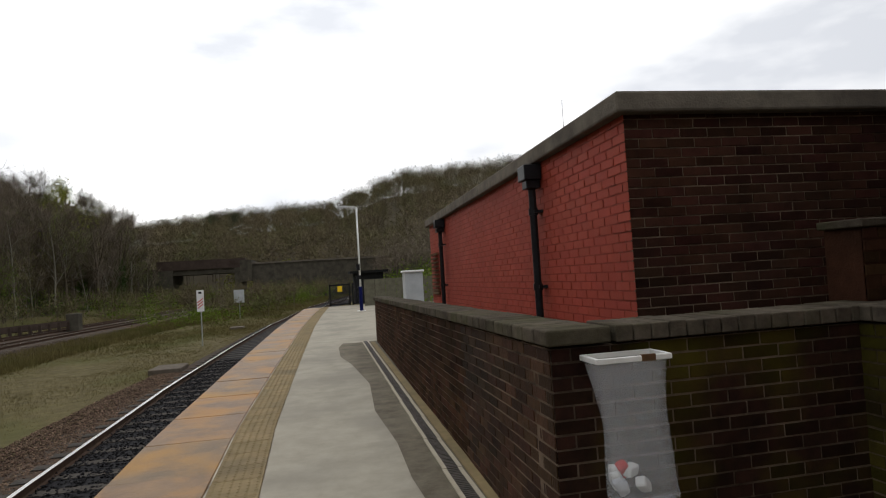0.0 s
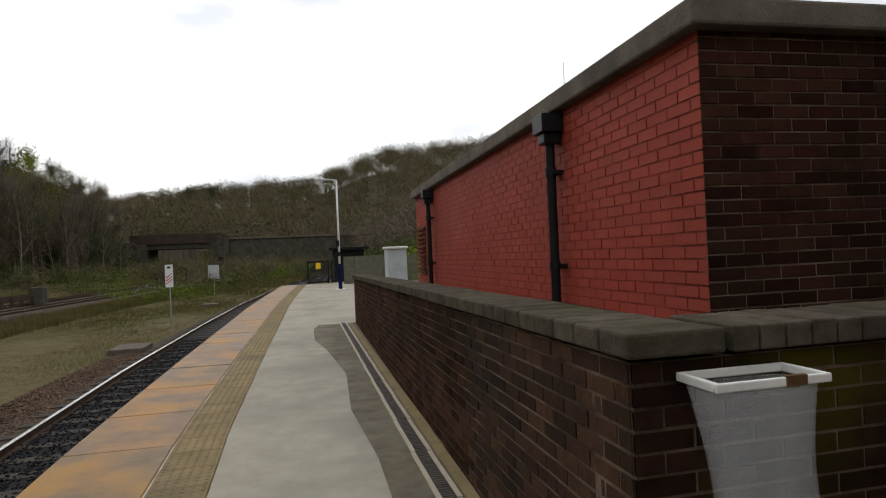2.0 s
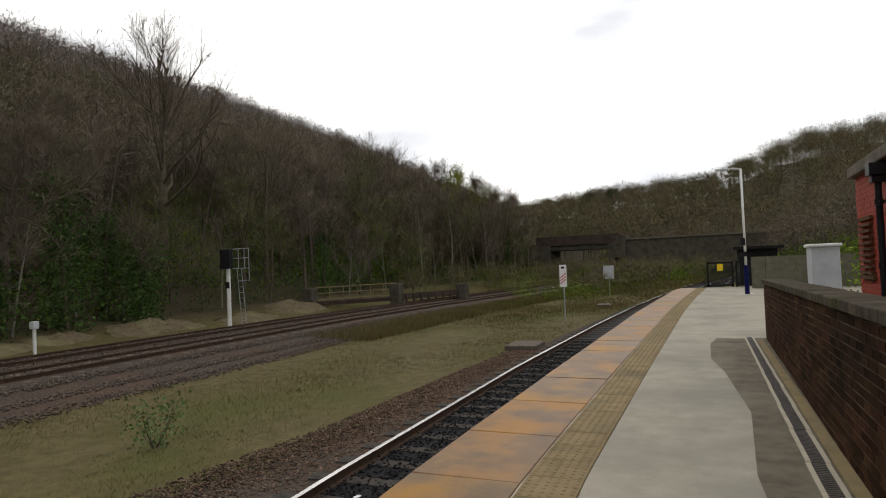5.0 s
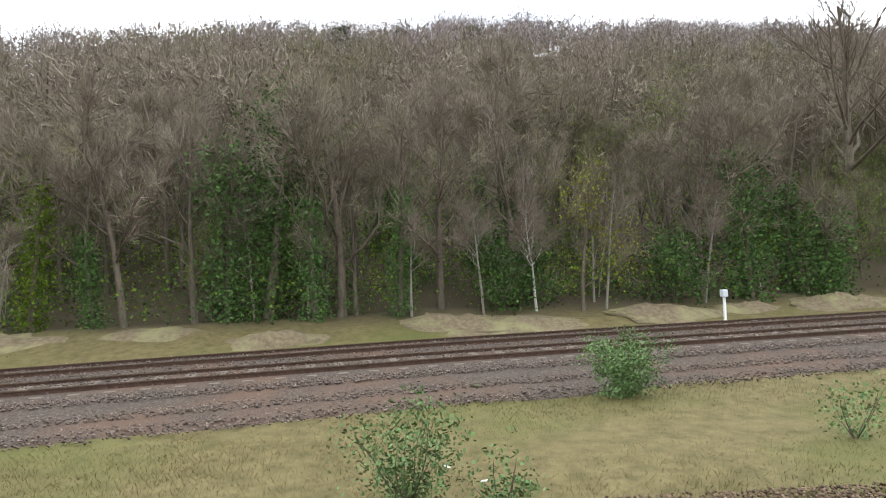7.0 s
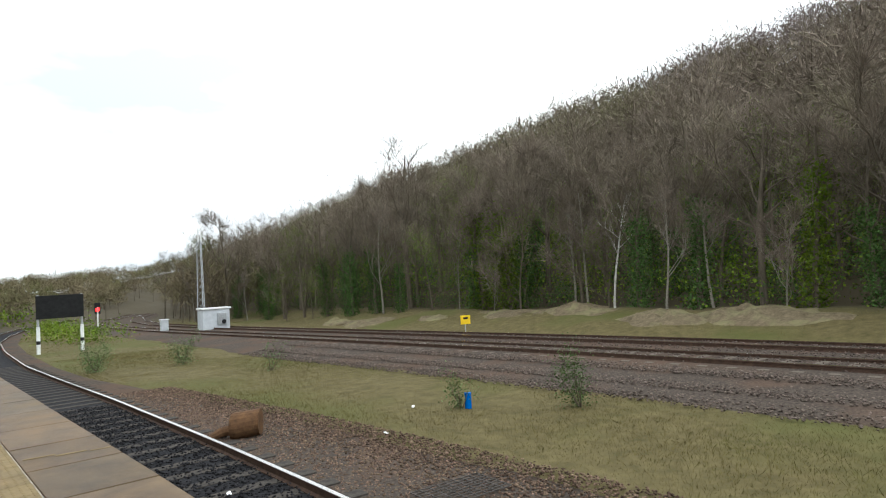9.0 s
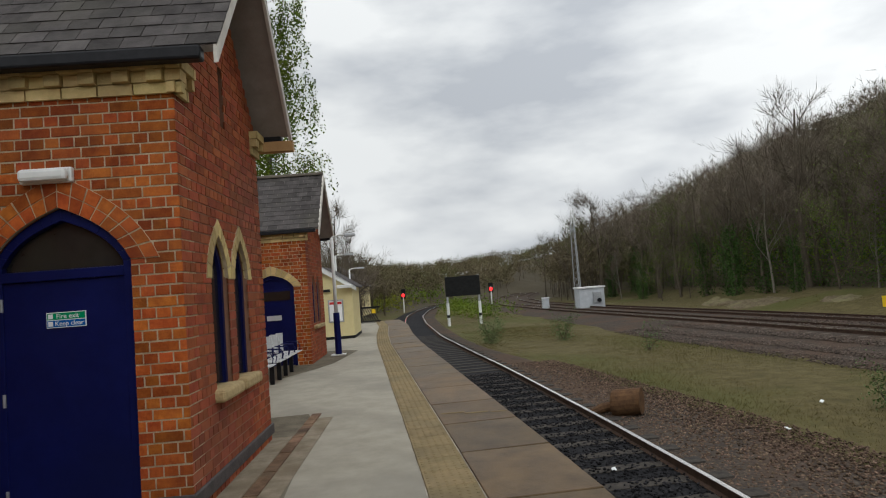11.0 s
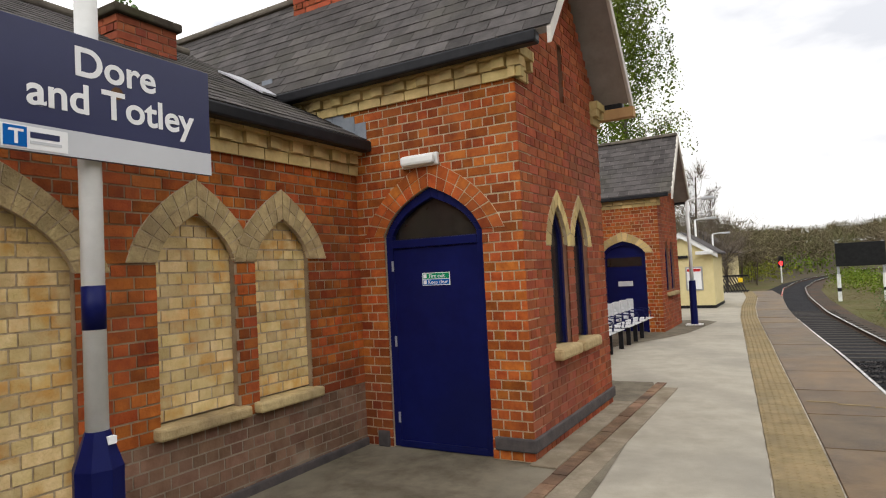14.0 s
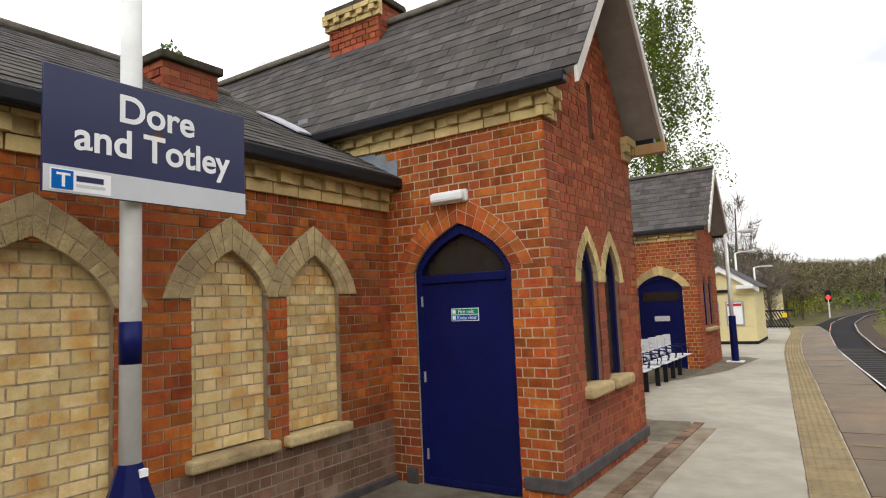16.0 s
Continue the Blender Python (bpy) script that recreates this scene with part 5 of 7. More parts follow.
def slates(thing, o, u, v, length, height, sw=0.25, sh=0.17, seed=1, keep=None, pieces=0):
    """Overlapping slates on a plane: o the eave's corner, u along the eave, v up the slope."""
    rng = random.Random(seed)
    u, v, o = Vector(u).normalized(), Vector(v).normalized(), Vector(o)
    n = u.cross(v).normalized()
    if n.z < 0:
        n = -n
    g = Geo()
    rows = int(height / sh) + 1
    made = 0
    for r in range(rows):
        x = -(sw / 2) * (r % 2)
        while x < length:
            x0, x1 = max(0, x), min(length, x + sw - 0.006)
            x += sw
            if x1 - x0 < 0.03:
                continue
            a, b = r * sh, min(r * sh + sh * 1.6, height)
            if keep is not None and not keep((x0 + x1) / 2, r * sh):
                continue
            l0, l1 = 0.013 + rng.uniform(0, 0.005), 0.005
            P = [o + u * x0 + v * a + n * l0, o + u * x1 + v * a + n * l0, o + u * x1 + v * b + n * l1, o + u * x0 + v * b + n * l1]
            Q = [p - n * 0.006 for p in P]
            if made < pieces:
                made += 1
                link_mesh("slate", P + Q, [(0, 1, 2, 3), (1, 0, 4, 5), (2, 1, 5, 6), (0, 3, 7, 4)], SLATE_OB, thing)
            else:
                k = len(g.V)
                g.V += P + Q
                g.F += [tuple(k + i for i in f) for f in ((0, 1, 2, 3), (1, 0, 4, 5), (2, 1, 5, 6), (0, 3, 7, 4))]
    if g.F:
        g.out("slating", SLATE, thing)["kind"] = "stuff"


SL = 1.24
ns = math.sqrt(1 + SL * SL)
roof = empty("roof_main", "steep slate roof with pale barge boards", "roof", kind="structure")
EY, EZ = YD + 0.17, ZE + 0.31
half = EY - YM
RX0, RX1 = X1 - 0.42, 9.5
slates(roof, (RX0, EY, EZ), (1, 0, 0), (0, -1, SL), RX1 - RX0, half * ns, seed=2, pieces=300)
slates(roof, (RX0, 2 * YM - EY, EZ), (1, 0, 0), (0, 1, SL), RX1 - RX0, half * ns, seed=3)
for sgn in (1, -1):
    g = Geo()
    b = Vector((0, YM + sgn * half, EZ))
    t = Vector((0, YM, EZ + half * SL))
    nrm = Vector((0, sgn * SL, 1)).normalized()
    for xx in ((RX0 + 0.03, RX1),):
        P = [b + Vector((xx[0], 0, 0)), b + Vector((xx[1], 0, 0)), t + Vector((xx[1], 0, 0)), t + Vector((xx[0], 0, 0))]
        k = len(g.V)
        g.V += P + [p - nrm * 0.06 for p in P]
        g.F += [(0, 1, 2, 3), (7, 6, 5, 4), (0, 4, 5, 1), (1, 5, 6, 2), (2, 6, 7, 3), (3, 7, 4, 0)]
    g.out("soffit", SOFFIT, roof, "grey boarded soffit")
    g = Geo()
    dn = Vector((0, 0, -0.15))
    P = [b + Vector((RX0, 0, 0.0)), t + Vector((RX0, 0, 0.0)), t + Vector((RX0, 0, 0)) + dn, b + Vector((RX0, 0, 0)) + dn * 0.95]
    g.V += P + [p + Vector((0.035, 0, 0)) for p in P]
    g.F += [(0, 1, 2, 3), (7, 6, 5, 4), (0, 4, 5, 1), (1, 5, 6, 2), (2, 6, 7, 3), (3, 7, 4, 0)]
    g.out("barge_board", BARGE, roof, "pale painted barge board")
    g = Geo()
    q = b + Vector((RX0 + 0.02, 0, -0.2))
    g.box(RX0 - 0.02, X1 + 0.02, q.y - 0.06 - sgn * 0.06, q.y + 0.06 - sgn * 0.06, EZ - 0.22, EZ - 0.1)
    if sgn < 0:
        g.out("bracket", TIMBER, roof, "timber purlin end")
    Geo().box(RX0 + 0.12, RX1, b.y - 0.06, b.y + 0.06, EZ - 0.12, EZ - 0.01).out("gutter", BLACK, roof, "black gutter", bevel=0.02)
Geo().box(RX0, RX1, YM - 0.09, YM + 0.09, EZ + half * SL - 0.03, EZ + half * SL + 0.06).out("ridge", COPE_CONC, roof, "mortar-bedded ridge tiles", bevel=0.03)

wing_roof = empty("roof_wing", "low slate roof of the set-back wing", "roof", kind="structure")
WSL = 0.55
wn = math.sqrt(1 + WSL * WSL)
WX, WZ = X2 - 0.16, 3.02
slates(wing_roof, (WX, YD, WZ), (0, 1, 0), (1, 0, WSL), 4.7, 2.7 * wn, seed=4)
Geo().box(0, 2.7 * wn, 0, 4.7, -0.07, -0.004, Matrix.Translation((WX, YD, WZ)) @ Matrix.Rotation(-math.atan(WSL), 4, "Y")).out("boarding", SOFFIT, wing_roof)
Geo().box(WX - 0.06, WX + 0.06, YD, 4.3, WZ - 0.12, WZ - 0.01).out("gutter", BLACK, wing_roof, "black gutter", bevel=0.02)
Geo().box(WX + 2.6, WX + 2.8, YD, 4.3, WZ + 2.7 * WSL - 0.04, WZ + 2.7 * WSL + 0.05).out("ridge", COPE_CONC, wing_roof, bevel=0.03)
g = Geo()
for k in range(10):                                      # stepped lead flashing
    xx = WX + 0.0 + k * 0.14
    g.box(xx, xx + 0.15, YD, YD + 0.012 + 0.003 * (k % 2), WZ + k * 0.14 * WSL - 0.02, WZ + k * 0.14 * WSL + 0.19)
g.out("flashing", LEAD, wing_roof, "stepped lead flashing")
Geo().box(0, 0.75, 0, 0.32, 0.03, 0.05, Matrix.Translation((WX + 1.0, YD + 0.1, WZ + 1.0 * WSL)) @ Matrix.Rotation(-math.atan(WSL), 4, "Y")).out("valley", LEAD_LT, wing_roof, "pale lead valley")

# ---------------------------------------------------------------- chimneys


def chimney(x, y, z0, z1, w, d, label):
    c = empty("chimney", label, "chimney")
    brick_wall(c, frame_m((x + w / 2, y + d / 2, z0), (-1, 0, 0)), w, z1 - z0, [], BRICK_GA, MORTAR_GA, thick=d / 2, course=0.08, blen=0.2, seed=31, in0=0.02, in1=0.02)
    brick_wall(c, frame_m((x - w / 2, y + d / 2, z0), (0, -1, 0)), d, z1 - z0, [], BRICK_GA, MORTAR_GA, thick=w / 2, course=0.08, blen=0.22, seed=32)
    brick_wall(c, frame_m((x + w / 2, y - d / 2, z0), (0, 1, 0)), d, z1 - z0, [], BRICK_GA, MORTAR_GA, thick=w / 2, course=0.08, blen=0.22, seed=33)
    Geo().box(x - w / 2 - 0.05, x + w / 2 + 0.05, y - d / 2 - 0.05, y + d / 2 + 0.05, z1, z1 + 0.09).out("cap", COPING, c, "weathered chimney cap", bevel=0.02)
    return c


chimney(5.35, 0.85, 3.5, 4.22, 0.42, 0.62, "short brick chimney stack on the wing roof")
c2 = chimney(4.9, YM, 4.6, 5.65, 0.85, 0.5, "brick chimney stack with buff dentils on the ridge")
dentil(c2, frame_m((4.9 + 0.475, YM + 0.25, 5.44), (-1, 0, 0)), 0, 0.95, 0.0, BRICK_CREAM, h=0.07, deep=0.09, piece=0.1)
rng = random.Random(3)
V, F = [], []
for _ in range(12):
    leaf_cloud(rng, Vector((5.3, 0.95, 4.33)) + Vector((rng.gauss(0, 0.05), rng.gauss(0, 0.05), rng.uniform(0, 0.1))), 0.035, 6, 0.05, V, F)
tagged(tri_mesh("weed", [tuple(v) for v in V], F, BUSH_LEAF), "small green weed growing on the chimney top", "weed")

# ---------------------------------------------------------------- second gabled block and the set-back wall between
stB = empty("station_block", "second gabled orange brick block with blue door", "building")
BX, BY, BL = 2.74, -10.7, 2.4
BD = frame_m((BX + 2.2, BY, -0.08), (-1, 0, 0))
bx0, bx1 = 2.2 + BX - 4.12, 2.2 + BX - 3.08
brick_wall(stB, BD, 2.2, 3.15, [arch(bx0, bx1, 0.0, 2.0, 2.3)], BRICK_OR, MORTAR, thick=0.3, seed=41)
BG = frame_m((BX, BY, -0.08), (0, -1, 0))


def gable2(z):
    if z <= 3.3:
        return (0.0, BL)
    k = (z - 3.3) / 1.15
    return (k, BL - k) if k < BL / 2 else None


brick_wall(stB, BG, BL, 3.3 + BL / 2 * 1.15, [arch(0.62, 1.1, 1.0, 1.9, 2.25), arch(1.28, 1.76, 1.0, 1.9, 2.25)], BRICK_GA, MORTAR_GA, thick=0.3, seed=42, gable=gable2, in0=0.003)
for a, b in ((0.62, 1.1), (1.28, 1.76)):
    win = empty("window_2", "narrow pointed window with blue frame", "window", kind="structure")
    arch_frame(BG, a, b, 1.0, 1.9, 2.25, 0.06, 0.07, 0.045).out("window_frame", BLUE, win)
    arch_plate(BG, a + 0.05, b - 0.05, 1.0, 1.9, 2.2, 0.01, 0.075).out("pane", GLASS_DK, win)
    Geo().box(a - 0.06, b + 0.06, -0.1, 0.25, 0.9, 0.995, BG).out("window_sill", STONE_ARCH, win, bevel=0.03)
dentil(stB, BD, 0, 2.2 + 0.08, 3.1, BRICK_CREAM, h=0.085)
voussoirs(stB, BD, bx0, bx1, 2.0, 2.3, 0.2, 6, BRICK_CREAM, proud=0.016, name="arch_brick")
door2 = empty("door_2", "dark blue painted door with a notice", "door", kind="structure")
arch_frame(BD, bx0, bx1, 0.08, 2.0, 2.3, 0.07, 0.1, 0.03).out("frame", BLUE, door2)
arch_plate(BD, bx0 + 0.06, bx1 - 0.06, 1.95, 2.0, 2.25, 0.02, 0.08).out("fanlight", BLUE, door2)
Geo().box(bx0 + 0.06, bx1 - 0.06, 0.06, 0.1, 0.1, 1.95, BD).out("door_leaf", BLUE, door2, bevel=0.004)
Geo().box(bx0 + 0.1, bx1 - 0.1, 0.05, 0.06, 1.68, 1.9, BD).out("fanlight", GLASS_DK, door2, "dark glazed panel")
Geo().box(bx0 + 0.35, bx0 + 0.7, 0.045, 0.06, 1.2, 1.32, BD).out("notice", SIGN_GREY, door2, "small pale notice")
roofB = empty("roof_second", "slate roof of the second gable", "roof", kind="structure")
bs, bz = 1.15, 3.3
bh = BL / 2 + 0.15
bn = math.sqrt(1 + bs * bs)
slates(roofB, (BX - 0.38, BY + 0.15, bz), (1, 0, 0), (0, -1, bs), 4.5, bh * bn, seed=6)
slates(roofB, (BX - 0.38, BY - BL - 0.15, bz), (1, 0, 0), (0, 1, bs), 4.5, bh * bn, seed=7)
for sgn in (1, -1):
    yb, yt, zt = BY - BL / 2 + sgn * bh, BY - BL / 2, bz + bh * bs
    g = Geo()
    P = [Vector((BX - 0.36, yb, bz)), Vector((BX + 4.1, yb, bz)), Vector((BX + 4.1, yt, zt)), Vector((BX - 0.36, yt, zt))]
    nr = Vector((0, sgn * bs, 1)).normalized()
    g.V = P + [p - nr * 0.06 for p in P]
    g.F = [(0, 1, 2, 3), (7, 6, 5, 4), (0, 4, 5, 1), (1, 5, 6, 2), (2, 6, 7, 3), (3, 7, 4, 0)]
    g.out("soffit", SOFFIT, roofB)
    g = Geo()
    P = [Vector((BX - 0.4, yb, bz + 0.02)), Vector((BX - 0.4, yt, zt + 0.02)), Vector((BX - 0.4, yt, zt - 0.18)), Vector((BX - 0.4, yb, bz - 0.18))]
    g.V = P + [p + Vector((0.035, 0, 0)) for p in P]
    g.F = [(0, 1, 2, 3), (7, 6, 5, 4), (0, 4, 5, 1), (1, 5, 6, 2), (2, 6, 7, 3), (3, 7, 4, 0)]
    g.out("barge_board", BARGE, roofB)
    Geo().box(BX - 0.3, BX + 4, yb - 0.05, yb + 0.05, bz - 0.1, bz - 0.01).out("gutter", BLACK, roofB, bevel=0.015)
Geo().box(BX - 0.38, BX + 4.1, BY - BL / 2 - 0.08, BY - BL / 2 + 0.08, bz + bh * bs - 0.02, bz + bh * bs + 0.06).out("ridge", COPE_CONC, roofB, bevel=0.02)
mid_wall = empty("wall_middle", "set-back orange brick wall behind the benches", "wall", kind="structure")
brick_wall(mid_wall, frame_m((4.3, YG + 0.3, -0.08), (0, -1, 0)), YG - BY + 0.3, 2.9, [], BRICK_OR, MORTAR, thick=0.3, seed=44)
brick_wall(mid_wall, frame_m((X1, YG, -0.08), (1, 0, 0)), 2.6, 3.4, [], BRICK_OR, MORTAR, thick=0.1, seed=45)
brick_wall(mid_wall, frame_m((BX, BY - BL, -0.08), (1, 0, 0)), 2.6, 3.3, [], BRICK_OR, MORTAR, thick=0.1, seed=46)
roofM = empty("roof_middle", "low slate roof between the gables", "roof", kind="structure")
slates(roofM, (4.15, BY, 2.95), (0, 1, 0), (1, 0, 0.55), YG - BY, 2.4, seed=9)
Geo().box(0, 2.4, 0, YG - BY, -0.08, -0.01, Matrix.Translation((4.15, BY, 2.95)) @ Matrix.Rotation(-math.atan(0.55), 4, "Y")).out("boarding", SOFFIT, roofM)
# station end wall and back, closing the house
Geo().box(X2 + 0.3, 9.5, 4.9, 5.0, -0.1, 4.0).out("wall_end", BRICK_DK, station)
Geo().box(9.4, 9.5, -13, 5.0, -0.1, 4.0).out("wall_back", BRICK_DK, station)

# ---------------------------------------------------------------- benches
BENCH_GREY = mat("bench_steel", (0.48, 0.48, 0.48), (0.6, 0.6, 0.6), 9, 0.5, 0.1)


def bench_seat(m):
    t = empty("bench_seat", "grey perforated steel platform seat with blue arm rests", "seat", "row of platform seats")
    g = Geo()
    for k in range(7):
        g.box(-0.24, 0.24, 0.02 + k * 0.062, 0.06 + k * 0.062, 0.43 + (0.01 if k in (0, 6) else 0), 0.455)
    g.out("seat", BENCH_GREY, t)
    g = Geo()
    for k in range(6):
        z = 0.5 + k * 0.062
        g.box(-0.24, 0.24, 0.46 + k * 0.02, 0.48 + k * 0.02, z, z + 0.045)
    g.box(-0.24, -0.215, 0.45, 0.6, 0.46, 0.87, Matrix.Identity(4)).box(0.215, 0.24, 0.45, 0.6, 0.46, 0.87)
    g.out("backrest", BENCH_GREY, t)
    Geo().box(-0.025, 0.025, 0.2, 0.29, 0.0, 0.42).out("leg", BLACK, t, bevel=0.01)
    for x in (-0.26, 0.26):
        Geo().tube([(x, 0.42, 0.45), (x, 0.42, 0.64), (x, 0.36, 0.66), (x, 0.12, 0.64), (x, 0.08, 0.55), (x, 0.1, 0.46)], [0.011] * 6, 8).out("arm_rest", BLUE, t, "blue tubular arm rest")
    t.matrix_world = m
    return t


first = bench_seat(pose(2.75, -5.7, 0, 0, 0, -90))
for y in (-6.3, -6.9, -7.7, -8.3, -8.9, -9.5):
    copy_thing(first, pose(2.75, y, 0, 0, 0, -90))

# ---------------------------------------------------------------- name sign on its pole
pole = empty("station_sign", "navy station name board on a white and blue pole", "sign", at=(2.96, 2.67, 0))


def P3(x, y, z):
    return Vector((x, y, z))


Geo().tube([P3(0.09, 0, 0.9), P3(0.09, 0, 4.6)], [0.057, 0.057], 20).out("pole", WHITE, pole, "white painted lamp pole", smooth=True)
Geo().tube([P3(0.09, 0, 1.455), P3(0.09, 0, 1.685)], [0.059, 0.059], 20).out("pole_band", BLUE, pole, "blue painted band", smooth=True)
Geo().tube([P3(0.09, 0, 0.0), P3(0.09, 0, 0.70), P3(0.09, 0, 0.74), P3(0.09, 0, 0.93)], [0.125, 0.125, 0.125, 0.062], 8).out("pole_base", BLUE, pole, "faceted blue pole base")
Geo().box(0.0, 0.03, -0.05, -0.005, 0.86, 0.9, pose(-0.0, -0.0, 0, 0, -0, 0)).out("sticker", LETTER, pole, "small white sticker")
SB = frame_m((0, 0.5, 2.335), (0, -1, 0))
board = Geo().box(0, 1.2, -0.012, 0.012, 0, 0.645, SB).out("board", NAVY, pole, "navy enamel board", bevel=0.003)
Geo().box(0.002, 1.198, -0.0155, -0.012, 0.002, 0.135, SB).out("stripe", SIGN_GREY, board, "silver-grey stripe")
Geo().box(0.03, 0.33, -0.0185, -0.0155, 0.012, 0.12, SB).out("logo_panel", LETTER, board, "white operator panel with plain bars")
Geo().box(0.038, 0.14, -0.0205, -0.0185, 0.018, 0.114, SB).out("logo_block", BLUE_SIGN, board)
Geo().box(0.06, 0.125, -0.022, -0.0205, 0.088, 0.1, SB).box(0.085, 0.1, -0.022, -0.0205, 0.03, 0.088, SB).out("logo_mark", LETTER, board)
Geo().box(0.155, 0.29, -0.0205, -0.0185, 0.066, 0.095, SB).out("logo_bar", NAVY, board)
Geo().box(0.155, 0.3, -0.0205, -0.0185, 0.038, 0.052, SB).out("logo_bar", SIGN_GREY, board)
Geo().box(0.16, 0.86, 0.012, 0.05, 0.1, 0.16, SB).box(0.16, 0.86, 0.012, 0.05, 0.48, 0.54, SB).out("bracket", GREY_METAL, pole)
text_part("lettering", "Dore", 0.215, LETTER, board, SB @ Matrix.Translation((0.6, -0.014, 0.43)) @ TR, "white name lettering", 0.001, "CENTER", 0.004)
text_part("lettering", "and Totley", 0.215, LETTER, board, SB @ Matrix.Translation((0.61, -0.014, 0.235)) @ TR, "white name lettering", 0.001, "CENTER", 0.004)
Geo().tube([SB @ Vector((0.6, -0.013, 0.38)), SB @ Vector((0.6, -0.0145, 0.38))], [0.035, 0.035], 12).out("stain", RUST, board, "brown scuff mark")

# ---------------------------------------------------------------- platform lamps


def platform_lamp(x, y, h, arm, blue_to, lean=0.0):
    t = empty("platform_lamp", "white platform lamp post with blue base and flat lamp head", "lamp post", "platform lamp posts", at=(x, y, 0))
    Geo().tube([P3(0, 0, blue_to), P3(0, 0, h)], [0.05, 0.04], 12).out("post", WHITE, t, smooth=True)
    Geo().tube([P3(0, 0, 0), P3(0, 0, blue_to)], [0.09, 0.085], 12).out("post_base", BLUE, t, "blue painted base")
    Geo().box(-0.2, 0.2, -0.15, 0.15, 0, 0.03).out("foot_plate", WHITE, t)
    Geo().tube([P3(0, 0, h), P3(arm * 0.5, 0, h + 0.05), P3(arm, 0, h + 0.06)], [0.03, 0.025, 0.025], 8).out("arm", WHITE, t)
    Geo().box(min(arm, arm * 1.9), max(arm, arm * 1.9), -0.08, 0.08, h + 0.0, h + 0.09).out("lamp_head", SIGN_GREY, t, "flat grey lamp head", bevel=0.03)
    return t


platform_lamp(2.33, -12.5, 3.2, -0.35, 1.15)
platform_lamp(3.75, -24.0, 3.4, -0.45, 0.9)
platform_lamp(3.9, -31.0, 3.0, -0.45, 0.9)
lp = platform_lamp(2.35, 32.9, 5.1, -0.5, 1.2)
Geo().box(-0.16, 0.02, -0.05, 0.05, 2.0, 2.3).out("camera_box", BLACK, lp, "black box on the post")
Geo().box(-0.2, 0.06, -0.05, 0.05, 1.55, 1.75).out("notice_box", BLACK, lp)

# ---------------------------------------------------------------- cream hut
hut = empty("cream_hut", "small cream-painted waiting hut with a gabled roof", "building")
HX0, HX1, HY = 2.5, 4.55, -18.5
hm = (HX0 + HX1) / 2
Geo().prism([(HX0, 0), (HX1, 0), (HX1, 1.95), (hm, 2.6), (HX0, 1.95)], Matrix.Translation((0, HY, 0)), -2.6).out("wall", CREAM, hut)
Geo().box(HX0 - 0.02, HX1, HY - 2.6, HY + 0.02, 0, 0.1).out("plinth", BLACK_MATT, hut)
for s in (1, -1):
    a, b = Vector((hm, HY + 0.15, 2.68)), Vector((hm + s * 1.2, HY + 0.15, 1.88))
    g = Geo()
    Pq = [a, b, b + Vector((0, 0, -0.16)), a + Vector((0, 0, -0.2))]
    g.V = Pq + [p + Vector((0, -0.04, 0)) for p in Pq]
    g.F = [(0, 1, 2, 3), (7, 6, 5, 4), (0, 4, 5, 1), (1, 5, 6, 2), (2, 6, 7, 3), (3, 7, 4, 0)]
    g.out("barge_board", WHITE, hut, "white barge board")
    g = Geo()
    g.quad(a + Vector((0, 0.02, 0.02)), b + Vector((0, 0.02, 0.02)), b + Vector((0, -2.9, 0.02)), a + Vector((0, -2.9, 0.02)))
    g.quad(a + Vector((0, 0.02, -0.02)), b + Vector((0, 0.02, -0.02)), b + Vector((0, -2.9, -0.02)), a + Vector((0, -2.9, -0.02)))
    g.out("roof", SLATE, hut)
for x0, colr in ((2.85, RED_SIGN), (3.62, SIGN_GREY)):
    fr = Geo().box(x0, x0 + 0.56, HY, HY + 0.04, 0.62, 1.45).out("poster_case", GREY_METAL, hut, "grey framed poster case", bevel=0.01)
    Geo().box(x0 + 0.05, x0 + 0.51, HY + 0.04, HY + 0.045, 0.67, 1.4).out("poster", LETTER, fr)
    Geo().box(x0 + 0.06, x0 + 0.5, HY + 0.045, HY + 0.048, 1.28, 1.37).out("poster_band", colr, fr)
Geo().box(3.3, 4.0, HY, HY + 0.08, 1.75, 1.85).out("display", BLACK, hut, "slim black display")
Geo().box(4.0, 4.2, HY, HY + 0.03, 1.5, 1.66).out("notice", BLUE_SIGN, hut)
Geo().box(2.45, 3.0, HY + 0.05, HY + 0.4, 1.85, 1.97).out("eave_box", WHITE, hut, bevel=0.02)
house = empty("far_house", "low dark-roofed house half hidden behind the hut", "house")
Geo().box(4.3, 9.0, -50.0, -44.0, -0.2, 2.2).out("wall", CREAM, house)
Geo().prism([(4.0, 2.1), (9.3, 2.1), (6.6, 4.0)], Matrix.Translation((0, -43.6, 0)), -6.8).out("roof", SLATE, house, "dark slate roof")
gate2 = empty("trellis_gate", "black trellis fence with a small yellow notice", "fence")
for k in range(11):
    x = 2.2 + k * 0.125
    Geo().box(x, x + 0.05, -28.6, -28.55, 0.0, 0.88, Matrix.Translation((x, -28.6, 0)) @ pose(0, 0, 0, 0, 25, 0) @ Matrix.Translation((-x, 28.6, 0))).out("slat", BLACK, gate2)
Geo().box(2.15, 3.6, -28.65, -28.6, 0.05, 0.12).out("bottom_rail", BLACK, gate2)
Geo().box(2.15, 3.6, -28.65, -28.6, 0.78, 0.86).out("top_rail", BLACK, gate2)
